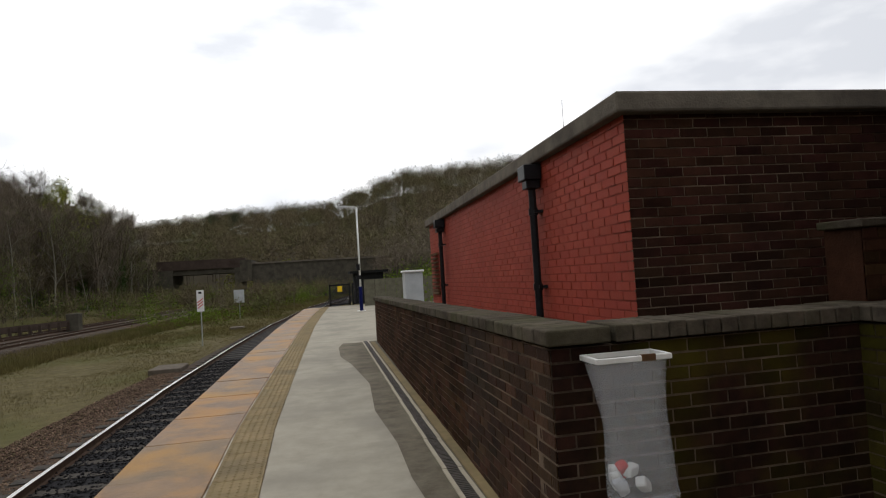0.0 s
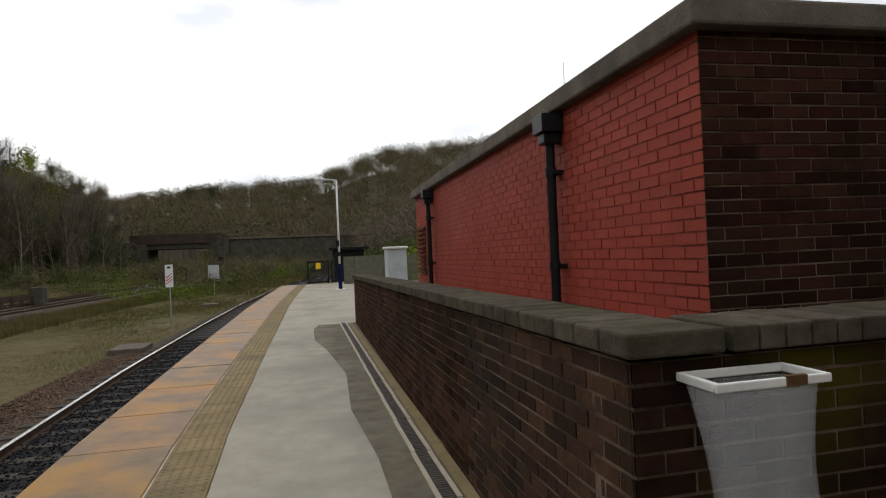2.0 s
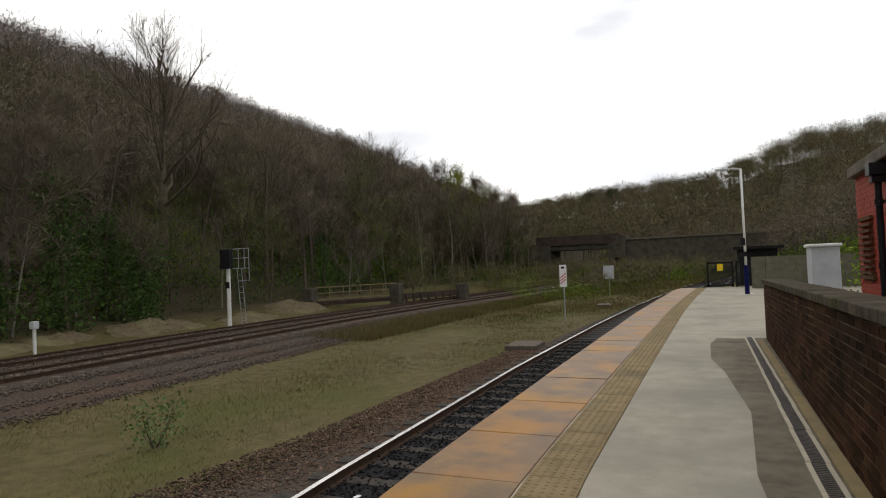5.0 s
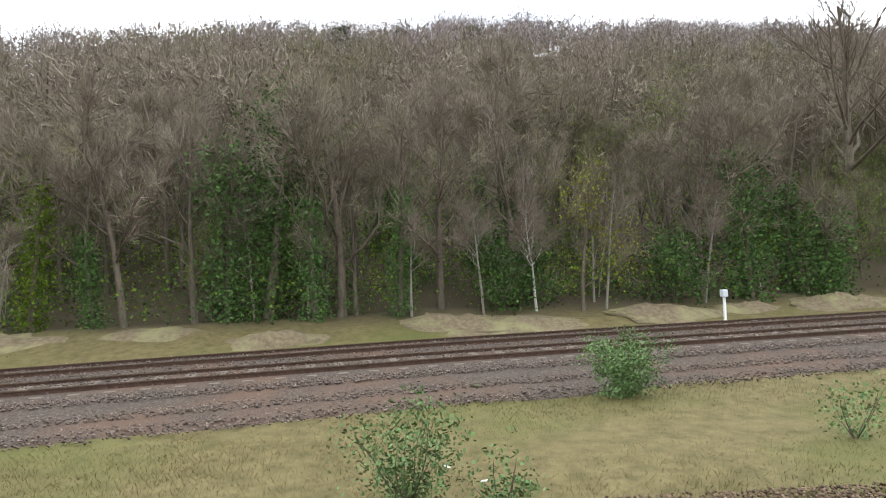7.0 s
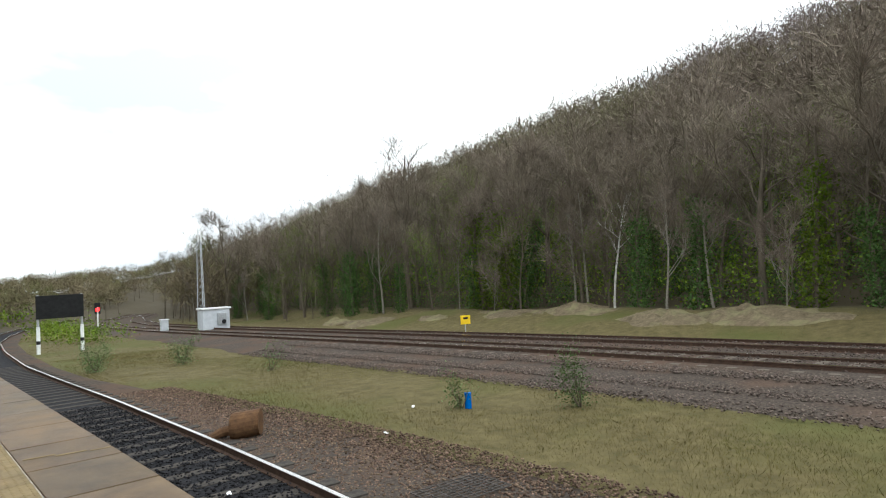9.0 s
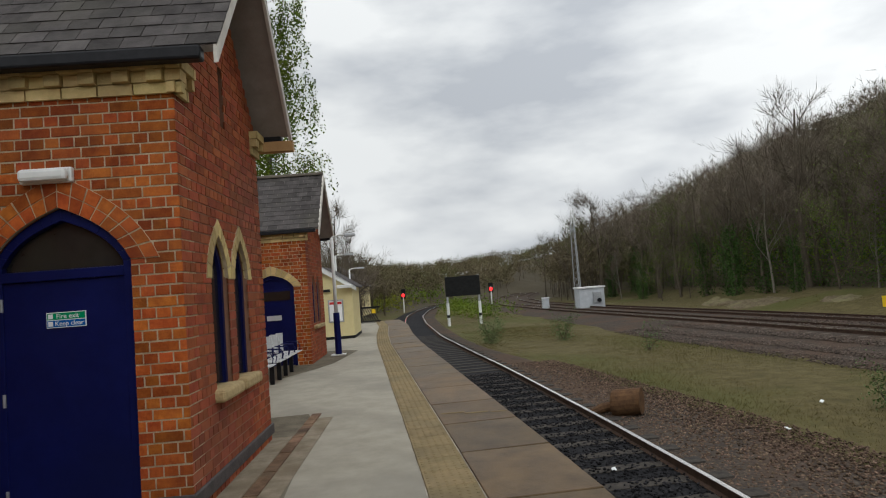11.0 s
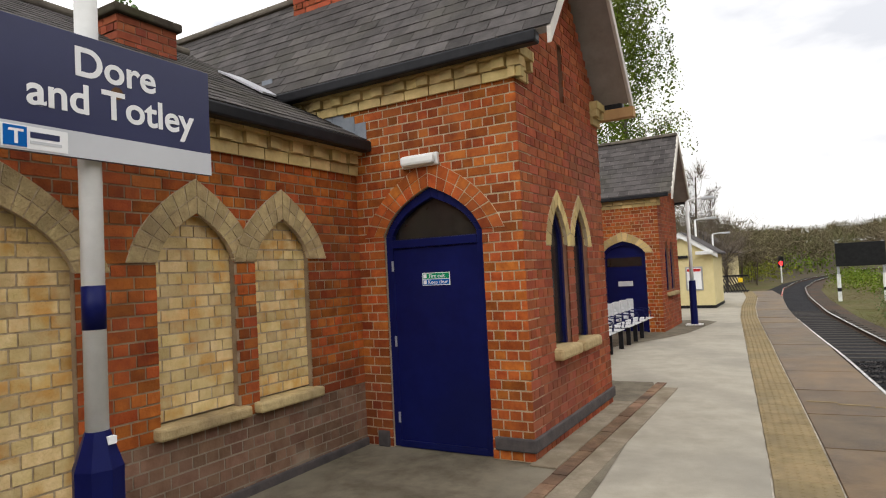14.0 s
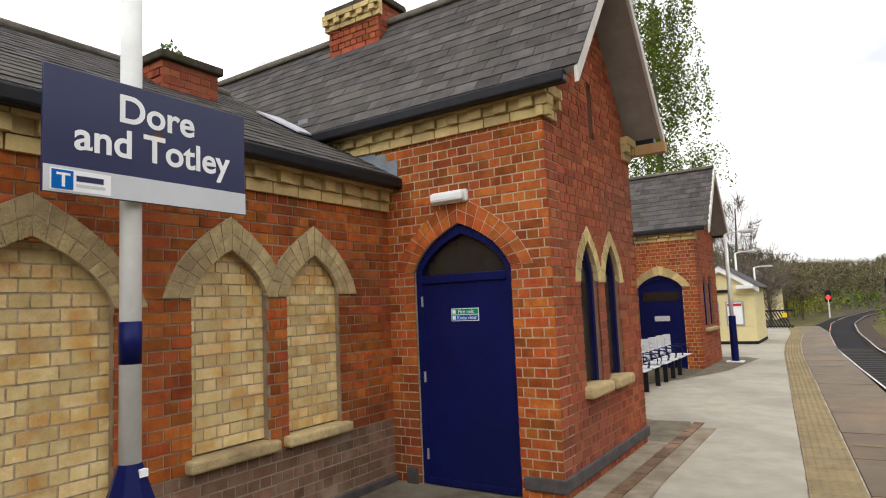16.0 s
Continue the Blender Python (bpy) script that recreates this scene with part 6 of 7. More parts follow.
Geo().box(2.4, 2.6, -28.53, -28.52, 0.5, 0.72).out("notice", YELLOW, gate2)

# ---------------------------------------------------------------- far end of the platform, +y
gate = empty("trellis_fence", "black wooden trellis fence across the platform end", "fence")
for x0, x1 in ((0.95, 2.2), (2.3, 3.5)):
    g = Geo().box(x0, x0 + 0.09, 40.0, 40.09, 0, 1.32).out("post", BLACK, gate)
    Geo().box(x1 - 0.09, x1, 40.0, 40.09, 0, 1.32).out("post", BLACK, gate)
    Geo().box(x0, x1, 40.0, 40.06, 1.2, 1.3).out("top_rail", BLACK, gate)
    Geo().box(x0, x1, 40.0, 40.06, 0.05, 0.15).out("bottom_rail", BLACK, gate)
    for k in range(9):
        c = x0 + 0.1 + (x1 - x0 - 0.2) * k / 8
        Geo().box(-0.025, 0.025, -0.01, 0.01, -0.62, 0.62, pose(c, 40.0, 0.66, 0, 38, 0)).out("slat", BLACK, gate)
Geo().box(1.45, 1.72, 39.97, 39.985, 0.85, 1.2).out("notice", YELLOW, gate, "yellow notice")
bd = empty("brick_fence", "grey boundary fence on the bank", "fence")
for k in range(14):
    Geo().box(2.9 + k * 0.62, 3.5 + k * 0.62, 38.0, 38.06, 0.0, 1.5).out("panel", mat("fence_grey", (0.10, 0.095, 0.07), (0.16, 0.15, 0.11), 4, 0.9, 0.3) if "fence_grey" not in MATS else MATS["fence_grey"], bd)
shelter = empty("dark_shelter", "small dark shelter beyond the platform end", "shelter")
Geo().box(2.6, 4.4, 41.5, 43.5, 0, 1.9).out("wall", BLACK_MATT, shelter)
Geo().box(2.3, 4.7, 41.2, 43.8, 1.9, 2.05, pose(0, 0, 0, 0, 0, 0)).out("roof", BLACK_MATT, shelter)
cab = empty("grey_cabinet", "pale grey equipment cabinet behind the parapet", "cabinet")
Geo().box(2.62, 3.1, 18.9, 19.5, 0.0, 1.72).out("body", CAB_GREY, cab, bevel=0.015)
Geo().box(2.58, 3.14, 18.85, 19.55, 1.72, 1.78).out("lid", WHITE, cab, bevel=0.02)

# road bridge beyond
bridge = empty("road_bridge", "dark steel and stone road bridge over the tracks", "bridge")
BR_ST = mat("bridge_steel", (0.045, 0.032, 0.026), (0.075, 0.055, 0.045), 1.5, 0.9, 0.3)
BR_SN = mat("bridge_stone", (0.05, 0.045, 0.035), (0.10, 0.09, 0.07), 1.2, 0.95, 0.4)
Geo().box(-24, -10.8, 105, 106, 4.3, 5.75).out("parapet", BR_ST, bridge, "riveted girder parapet")
Geo().box(-22.5, -11.2, 105.3, 113, 3.5, 4.3).out("deck", BR_SN, bridge, "deck edge")
Geo().box(-23.4, -21.7, 105, 113, -1.5, 4.3).out("pier", BR_SN, bridge)
Geo().box(-12.5, -11.5, 105, 113, -1.5, 4.3).out("pier", BR_SN, bridge)
Geo().box(-11.6, -9.8, 104.6, 113, 2.0, 5.4).out("pilaster", BR_SN, bridge)
Geo().box(-9.8, 22, 105.2, 113, -1.5, 4.7).out("abutment", BR_SN, bridge, "dark stone abutment wall")
Geo().box(-9.9, 22.2, 105.0, 105.4, 4.7, 4.95).out("coping", COPE_CONC, bridge)
Geo().box(-60, -23.4, 105.2, 113, -1.5, 4.6).out("abutment", BR_SN, bridge)

# lineside signs
s1 = empty("speed_sign", "white lineside sign with red diagonal bars on a post", "sign")
Geo().tube([(-5.1, 33.05, -1.2), (-5.1, 33.05, 0.6)], [0.03, 0.03], 8).out("post", GREY_METAL, s1)
Geo().box(-5.27, -4.95, 33.0, 33.03, 0.5, 1.5).out("plate", LETTER, s1)
for k in range(3):
    Geo().box(-0.2, 0.2, -0.006, 0.0, -0.02, 0.02, pose(-5.11, 32.998, 0.75 + k * 0.13, 0, -38, 0) @ Matrix.Diagonal((0.8, 1, 1, 1))).out("bar", RED_SIGN, s1)
Geo().box(-5.18, -5.04, 32.994, 33.0, 1.33, 1.42).out("bar", BLACK, s1)
s2 = empty("back_sign", "grey sign board seen from behind", "sign")
Geo().box(-6.4, -5.6, 55.0, 55.05, 0.15, 1.2).out("plate", CAB_GREY, s2)
Geo().tube([(-6.0, 55.1, -1.3), (-6.0, 55.1, 0.3)], [0.04, 0.04], 8).out("post", GREY_METAL, s2)

sig = empty("signal", "railway signal with black head, white post and ladder", "signal")
Geo().tube([(-22.9, 31.5, -1.1), (-22.9, 31.5, 2.1)], [0.11, 0.11], 12).out("post", WHITE, sig, "grey-white post")
Geo().box(-23.2, -22.55, 31.2, 31.5, 2.0, 3.05).out("head", BLACK, sig, "black signal head", bevel=0.03)
Geo().box(-23.0, -22.75, 31.37, 31.39, 0.95, 1.3).out("plate", BLACK, sig)
for zz in (2.0, 2.55, 3.05):
    Geo().tube([(-22.6, 31.5, zz), (-21.5, 31.5, zz)], [0.02, 0.02], 6).out("rail", GREY_METAL, sig)
for xx in (-22.2, -21.8, -21.5):
    Geo().tube([(xx, 31.5, 1.3 if xx > -21.6 else 2.0), (xx, 31.5, 3.05)], [0.018, 0.018], 6).out("upright", GREY_METAL, sig)
for xx in (-22.15, -21.85):
    Geo().tube([(xx - 0.0, 31.6, -1.0), (xx - 0.2, 31.55, 2.0)], [0.018, 0.018], 6).out("ladder_side", GREY_METAL, sig)
for k in range(9):
    Geo().tube([(-22.17 - k * 0.02, 31.6, -0.8 + k * 0.3), (-21.87 - k * 0.02, 31.6, -0.8 + k * 0.3)], [0.012, 0.012], 5).out("rung", GREY_METAL, sig)
Geo().tube([(-22.2, 31.5, 1.35), (-21.5, 31.5, 1.35)], [0.02, 0.02], 6).out("rail", GREY_METAL, sig)

post = empty("marker_post", "short white marker post with grey cap beside the track", "post")
Geo().box(-20.9, -20.82, 19.5, 19.58, -1.1, 0.05).out("stem", WHITE, post)
Geo().box(-20.97, -20.75, 19.43, 19.65, 0.05, 0.32).out("cap", CAB_GREY, post, bevel=0.03)
rail_br = empty("bridge_railing", "pale yellow handrail and girder of the underbridge", "railing")
RB0, RB1 = Vector((-24.5, 42.0, -0.7)), Vector((-20.3, 46.3, -0.65))
for k in range(7):
    p = RB0.lerp(RB1, k / 6)
    Geo().tube([p, p + Vector((0, 0, 1.25))], [0.03, 0.03], 6).out("post", TACTILE, rail_br)
for h in (0.35, 0.8, 1.22):
    Geo().tube([RB0 + Vector((0, 0, h)), RB1 + Vector((0, 0, h))], [0.035, 0.035], 6).out("rail", TACTILE, rail_br)
Geo().tube([RB0 + Vector((0, 0, 0.1)), RB1 + Vector((0, 0, 0.1))], [0.2, 0.2], 4).out("girder", BR_ST, rail_br)
for p, h in ((RB0 + Vector((-0.3, -0.3, 0)), 1.2), (RB1, 1.2), (Vector((-16.4, 49.8, -0.9)), 1.2)):
    Geo().box(p.x - 0.4, p.x + 0.4, p.y - 0.4, p.y + 0.4, p.z - 0.5, p.z + h).out("pier", BR_SN, rail_br, bevel=0.05)
Geo().tube([RB1 + Vector((0.3, 0.3, 0.2)), (-16.4, 49.8, -0.35)], [0.28, 0.28], 4).out("girder", BR_ST, rail_br)
for k in range(9):
    p = RB1.lerp(Vector((-16.4, 49.8, -0.6)), (k + 0.5) / 9)
    Geo().box(p.x - 0.08, p.x + 0.08, p.y - 0.35, p.y - 0.2, p.z - 0.2, p.z + 0.35).out("stiffener", BR_ST, rail_br)

# ---------------------------------------------------------------- looking back along the line
bb = empty("display_board", "back of a large black board on white banded posts", "board")
Geo().box(-4.2, -1.8, -38.0, -37.9, 0.9, 2.25).out("panel", BLACK_MATT, bb, bevel=0.02)
for x in (-4.1, -1.9):
    Geo().tube([(x, -38.05, 0.4), (x, -38.05, 2.3)], [0.07, 0.07], 10).out("post_top", GREY_METAL, bb)
    Geo().tube([(x, -38.05, -1.2), (x, -38.05, 0.45)], [0.1, 0.1], 10).out("post", WHITE, bb)
    Geo().tube([(x, -38.05, -0.55), (x, -38.05, -0.35)], [0.104, 0.104], 10).out("band", BLACK, bb)
for x, y, z in ((1.9, -70.0, 0.92), (-8.7, -70.0, 0.9)):
    t = empty("red_signal", "signal showing a red light on a slim post", "signal", "red signals along the line")
    Geo().tube([(x, y, -1.3), (x, y, z + 0.3)], [0.07, 0.07], 8).out("post", WHITE, t)
    Geo().box(x - 0.28, x + 0.28, y - 0.15, y + 0.05, z - 0.45, z + 0.75).out("head", BLACK_MATT, t, bevel=0.05)
    Geo().tube([(x, y + 0.06, z), (x, y + 0.1, z)], [0.2, 0.2], 14).out("lens", RED_LAMP, t, "glowing red lens")
mast = empty("lattice_mast", "grey steel lattice radio mast", "mast")
mx, my = -12.9, -45.2
for k, (dx, dy) in enumerate(((-0.3, -0.3), (0.3, -0.3), (0.0, 0.3))):
    Geo().tube([(mx + dx, my + dy, -1.1), (mx + dx * 0.55, my + dy * 0.55, 6.0)], [0.035, 0.03], 6).out("leg", GREY_METAL, mast)
for k in range(14):
    z = -0.9 + k * 0.5
    f = 1 - 0.45 * (z + 1.1) / 7.1
    f2 = 1 - 0.45 * (z + 1.6) / 7.1
    cs = [(-0.3, -0.3), (0.3, -0.3), (0.0, 0.3)]
    for i in range(3):
        a, b = cs[i], cs[(i + 1) % 3]
        Geo().tube([(mx + a[0] * f, my + a[1] * f, z), (mx + b[0] * f2, my + b[1] * f2, z + 0.5)], [0.016, 0.016], 4).out("brace", GREY_METAL, mast)
for dx in (-0.12, 0.1):
    Geo().box(mx + dx - 0.06, mx + dx + 0.06, my - 0.05, my + 0.05, 5.9, 7.0).out("antenna", WHITE, mast, "white panel antenna", bevel=0.02)
kio = empty("equipment_cabin", "white and grey equipment cabin beside the track", "cabin")
Geo().box(-14.5, -12.5, -45.0, -43.6, -1.0, 0.62).out("body", CAB_GREY, kio, bevel=0.02)
Geo().box(-14.6, -12.4, -45.1, -43.5, 0.62, 0.74).out("roof", WHITE, kio, bevel=0.02)
Geo().box(-14.2, -13.55, -43.6, -43.4, -0.55, 0.3).out("unit", GREY_METAL, kio, "air conditioning unit", bevel=0.02)
Geo().tube([(-14.0, -43.4, -0.35), (-14.0, -43.37, -0.35)], [0.17, 0.17], 14).out("fan", BLACK, kio)
c3 = empty("trackside_cabinet", "small pale trackside cabinet", "cabinet")
Geo().box(-11.0, -10.45, -48.4, -47.9, -1.1, -0.05).out("body", CAB_GREY, c3, bevel=0.02)
Geo().box(-11.06, -10.4, -48.45, -47.85, -0.05, 0.02).out("lid", WHITE, c3, bevel=0.02)
ys_ = empty("yellow_sign", "small yellow lineside sign at the foot of the bank", "sign")
Geo().box(-19.35, -18.75, -20.0, -19.97, -0.55, -0.1).out("plate", YELLOW, ys_)
Geo().box(-19.2, -18.9, -19.968, -19.964, -0.3, -0.2).out("bar", BLACK, ys_)
Geo().tube([(-19.05, -20.02, -1.2), (-19.05, -20.02, -0.2)], [0.03, 0.03], 6).out("post", GREY_METAL, ys_)

drum = empty("rusty_drum", "rusty steel drum with a bent bar lying on the ballast", "drum")
Geo().tube([(-3.55, -7.45, -0.85), (-3.62, -7.4, -0.85), (-3.95, -7.2, -0.8), (-4.0, -7.17, -0.8)], [0.25, 0.26, 0.24, 0.25], 18).out("drum", RUST, drum)
Geo().tube([(-3.05, -7.5, -1.03), (-3.35, -7.48, -0.93), (-3.6, -7.4, -0.9)], [0.06, 0.09, 0.1], 8).out("bar", RUST, drum)
can = Geo().tube([(-8.15, -6.0, -1.1), (-8.15, -6.0, -0.76)], [0.075, 0.075], 14).out("blue_can", BLUE_SIGN, None)
tagged(can, "blue metal can standing in the grass", "can")
grid = empty("cable_grid", "rusty wire mesh panel lying on the ballast", "grid")
for k in range(9):
    Geo().box(-5.3, -4.2, -2.2 + k * 0.09, -2.185 + k * 0.09, -1.03, -1.015).out("wire", IRON, grid)
    Geo().box(-5.3 + k * 0.137, -5.285 + k * 0.137, -2.2, -1.47, -1.03, -1.015).out("wire", IRON, grid)
mh = empty("trough_lid", "dark concrete trough cover beside the rail", "cover")
Geo().box(-5.2, -4.2, 23.9, 25.2, -1.15, -0.93).out("lid", SLEEPER, mh, bevel=0.03)
Geo().box(-5.1, -4.3, 42.0, 43.0, -1.15, -0.95).out("lid", SLEEPER, mh, bevel=0.03)

# ---------------------------------------------------------------- bushes between the tracks


def bush(x, y, h, w, seed, leaf_n, label, stems=9):
    rng = random.Random(seed)
    wood, wf, lv, lf = [], [], [], []
    for k in range(stems):
        a = rng.uniform(0, 6.28)
        d = Vector((math.cos(a) * w / h, math.sin(a) * w / h, 1.0)).normalized()
        pts, e = branch(rng, wood, wf, Vector((0, 0, -0.05)), d, h * rng.uniform(0.7, 1.1), 0.012, 4, 5, 0.18)
        for p in pts[1:]:
            for _ in range(4):
                q = p + Vector((rng.gauss(0, 0.09), rng.gauss(0, 0.09), rng.gauss(0, 0.08))) * (h + 0.3)
                leaf_cloud(rng, q, 0.06 * (h + 0.2), leaf_n * 2, 0.05, lv, lf)
    t = empty("bush", label, "bush", "bushes between the tracks", at=(x, y, ground_z(x, y)))
    tri_mesh("woody_frame", [tuple(v) for v in wood], wf, BARK, t)
    tri_mesh("foliage", [tuple(v) for v in lv], lf, BUSH_LEAF, t)
    return t


bush(-6.9, 5.95, 1.25, 0.6, 1, 5, "green budding buddleia bush in the grass", 12)
bush(-6.3, 6.9, 0.75, 0.35, 2, 3, "small green bush in the grass", 6)
bush(-11.5, 10.9, 1.25, 0.75, 3, 10, "dense grey-green bush beside the ballast", 16)
bush(-7.7, 12.6, 0.9, 0.6, 4, 2, "thin straggly bush in the grass", 6)
bush(-9.7, -4.2, 1.25, 0.65, 5, 5, "green sapling bush in the grass", 8)
bush(-8.05, -6.1, 0.85, 0.35, 6, 3, "thin green bush beside the blue can", 5)
bush(-6.2, -22.7, 1.3, 0.6, 7, 4, "green budding bush in the grass", 9)
bush(-3.05, -23.6, 1.3, 0.7, 8, 5, "green budding bush near the curve", 10)
bush(-7.8, -16.9, 1.1, 0.4, 9, 2, "thin pale bush in the grass", 5)

# ---------------------------------------------------------------- trees seen singly
EDGE = "trees at the edge of the wood"


def stand(t, x, y, lean=0.0, turn=0.0):
    t.matrix_world = pose(x, y, ground_z(x, y) - 0.1, 0, lean, turn)


stand(make_tree("tree", 61, "tall old oak with spreading bare limbs above the wood", EDGE, h=18.5, r=0.36, limbs=22, twigs=4, sub=10, low=0.36, spread=0.42, twig_len=1.1, twig_w=0.012, bend=0.3), -29.5, 33.2)
stand(make_tree("tree", 62, "thick ivy-covered tree with dark green leaves", EDGE, h=11.5, r=0.28, limbs=10, twigs=7, sub=3, leaves=22, leaf_size=0.17, low=0.3, spread=0.22, ivy=120, ivy_to=0.97, ivy_r=0.28, leaf=IVY), -26.9, 2.3)
stand(make_tree("tree", 66, "leaning ivy-covered stem beside the thick ivy tree", EDGE, h=9.0, r=0.18, limbs=8, twigs=8, sub=3, leaves=10, leaf_size=0.16, low=0.45, spread=0.3, ivy=60, ivy_to=0.9, ivy_r=0.12, leaf=IVY), -27.2, 0.6, 4.0, 90)
stand(make_tree("tree", 67, "gnarled bare oak with crooked limbs", EDGE, h=11.5, r=0.24, limbs=14, twigs=11, sub=6, low=0.28, spread=0.5, bend=0.6, twig_w=0.012), -26.9, 5.4)
stand(make_tree("tree", 68, "slender stem wrapped in yellow-green ivy", EDGE, h=9.5, r=0.14, limbs=8, twigs=8, sub=3, low=0.55, spread=0.3, ivy=70, ivy_to=0.8, ivy_r=0.0, climber=LEAF), -26.6, -6.7)
for k, (x, y, h, pale) in enumerate(((-25.6, -15.9, 7.5, 1), (-26.3, -18.3, 8.5, 0), (-26.6, -19.4, 8.0, 0), (-26.2, 4.0, 5.5, 0), (-26.2, 8.4, 5.8, 0), (-26.2, 11.6, 6.2, 0), (-26.3, 14.0, 5.6, 1), (-26.4, 17.3, 8.2, 0), (-26.4, 22.3, 6.6, 0), (-26.5, -11.0, 7.2, 0))):
    stand(make_tree("tree", 140 + k, "slim white-barked birch at the edge of the wood" if pale else "slim pale bare tree at the edge of the wood", EDGE, BARK_WHITE if pale else BARK_PALE, h=h, r=0.075, limbs=9, twigs=10, sub=4, low=0.5, spread=0.16, twig_len=0.7, twig_w=0.008), x, y, 2.0 * math.sin(k * 2.3), 40.0 * k)
for k, (x, y, h, lm) in enumerate(((-26.6, 25.0, 10.5, IVY), (-26.4, 28.9, 6.5, IVY), (-25.9, -26.6, 9.5, LEAF), (-25.8, -24.0, 9.0, LEAF))):
    stand(make_tree("tree", 160 + k, "upright tree sheathed in green ivy", EDGE, h=h, r=0.15, limbs=8, twigs=9, sub=3, low=0.45, spread=0.26, ivy=80, ivy_to=0.85, ivy_r=0.16, climber=lm), x, y)
for k, (x, y) in enumerate(((-27.4, 12.4), (-27.2, 13.4), (-26.9, 21.0))):
    stand(make_tree("holly", 170 + k, "dark blue-green holly thicket under the trees", "holly under the trees", category="shrub", h=3.6, r=0.06, limbs=12, twigs=2, sub=4, leaves=24, leaf_size=0.13, low=0.05, spread=0.4, leaf=IVY), x, y)
stand(make_tree("tree", 63, "tree in bright yellow-green spring leaf", EDGE, h=17, r=0.26, limbs=14, twigs=4, sub=5, leaves=24, leaf_size=0.2, low=0.25, spread=0.3, leaf=LEAF_Y), -27.0, 80.0)
stand(make_tree("tree", 64, "young tree in bright yellow-green spring leaf", EDGE, h=8, r=0.12, limbs=10, twigs=4, sub=4, leaves=8, leaf_size=0.12, low=0.2, spread=0.3, leaf=LEAF_Y), -26.3, 16.2)
for k, (x, y, h) in enumerate(((-26.5, -36.5, 16.0), (-31, -21.5, 13.5), (-26, -57, 12.0), (-24, -78, 11.5))):
    stand(make_tree("tree", 180 + k, "tall bare tree rising above the wood", EDGE, h=h, r=0.24, limbs=14, twigs=5, sub=6, low=0.4, spread=0.38, twig_len=0.9, twig_w=0.014, bend=0.3), x, y, 0, 50 * k)


def weeping_birch(x, y, h, seed, label):
    """Pale trunk, rising limbs and long hanging strands of small leaves."""
    rng = random.Random(seed)
    wood, wf, tw, tf, lv, lf = [], [], [], [], [], []
    trunk, d = branch(rng, wood, wf, Vector((0, 0, -0.3)), Vector((0.02, 0, 1)), h * 0.9, 0.2, 8, 8, 0.06)
    for k in range(26):
        t = 0.28 + 0.7 * k / 26
        i = min(int(t * 8), 7)
        o = trunk[i].lerp(trunk[i + 1], t * 8 - i)
        a = k * 2.4 + rng.uniform(-0.4, 0.4)
        pts, e = branch(rng, wood, wf, o, Vector((math.cos(a), math.sin(a), 1.0)).normalized(), h * (0.22 - 0.12 * t), 0.05 * (1.2 - t), 5, 4, 0.18, droop=0.1)
        for p in pts[1:]:
            for _ in range(4):
                q = p + Vector((rng.gauss(0, 0.25), rng.gauss(0, 0.25), 0.1))
                L = rng.uniform(1.0, 2.8)
                drift = Vector((rng.gauss(0, 0.08), rng.gauss(0, 0.08), -1.0))
                n = len(tw)
                tw += [q - Vector((0.006, 0, 0)), q + Vector((0.006, 0, 0)), q + drift * L]
                tf.append((n, n + 1, n + 2))
                for j in range(int(L * 12)):
                    leaf_cloud(rng, q + drift * (L * rng.random()), 0.11, 3, 0.10, lv, lf)
    t = empty("tree", label, "tree", "trees behind the station", at=(x, y, -0.1))
    tri_mesh("trunk", [tuple(v) for v in wood], wf, BARK_PALE, t)
    tri_mesh("crown", [tuple(v) for v in tw], tf, TWIG, t)["label"] = "hanging twigs"
    tri_mesh("foliage", [tuple(v) for v in lv], lf, LEAF, t)["label"] = "small new green leaves"


weeping_birch(5.75, -22.5, 17.5, 70, "tall weeping birch with small new leaves")
for k, (x, y, h) in enumerate(((4.9, -33.0, 9.8), (4.6, -44.0, 6.8), (7.5, -38, 8.0))):
    t = make_tree("tree", 71 + k, "bare tree behind the waiting hut", "trees behind the station", BARK, h=h, r=0.14, limbs=15, twigs=10, sub=6, low=0.2, spread=0.26, twig_len=0.8, twig_w=0.008)
    t.matrix_world = pose(x, y, ground_z(x, y))
for k, (x, y) in enumerate(((-105, 18), (-108, 8), (-104, 30), (-30, 200), (-24, 204))):
    rng = random.Random(80 + k)
    V, F = [], []
    H = 6.5
    for i in range(120):
        u = i / 120
        r = 3.2 * (1 - u * u) + 0.4
        leaf_cloud(rng, Vector((rng.gauss(0, r * 0.5), rng.gauss(0, r * 0.5), 2.5 + u * H)), 0.45, 12, 0.5, V, F)
    p = empty("pine_tree", "dark evergreen pine above the bare wood", "tree", "pines on the hill", at=(x, y, ground_z(x, y)))
    Geo().tube([(0, 0, -0.3), (0, 0, H)], [0.25, 0.05], 7).out("trunk", BARK, p)
    tri_mesh("crown", [tuple(v) for v in V], F, CLOUDY_WOOD, p)

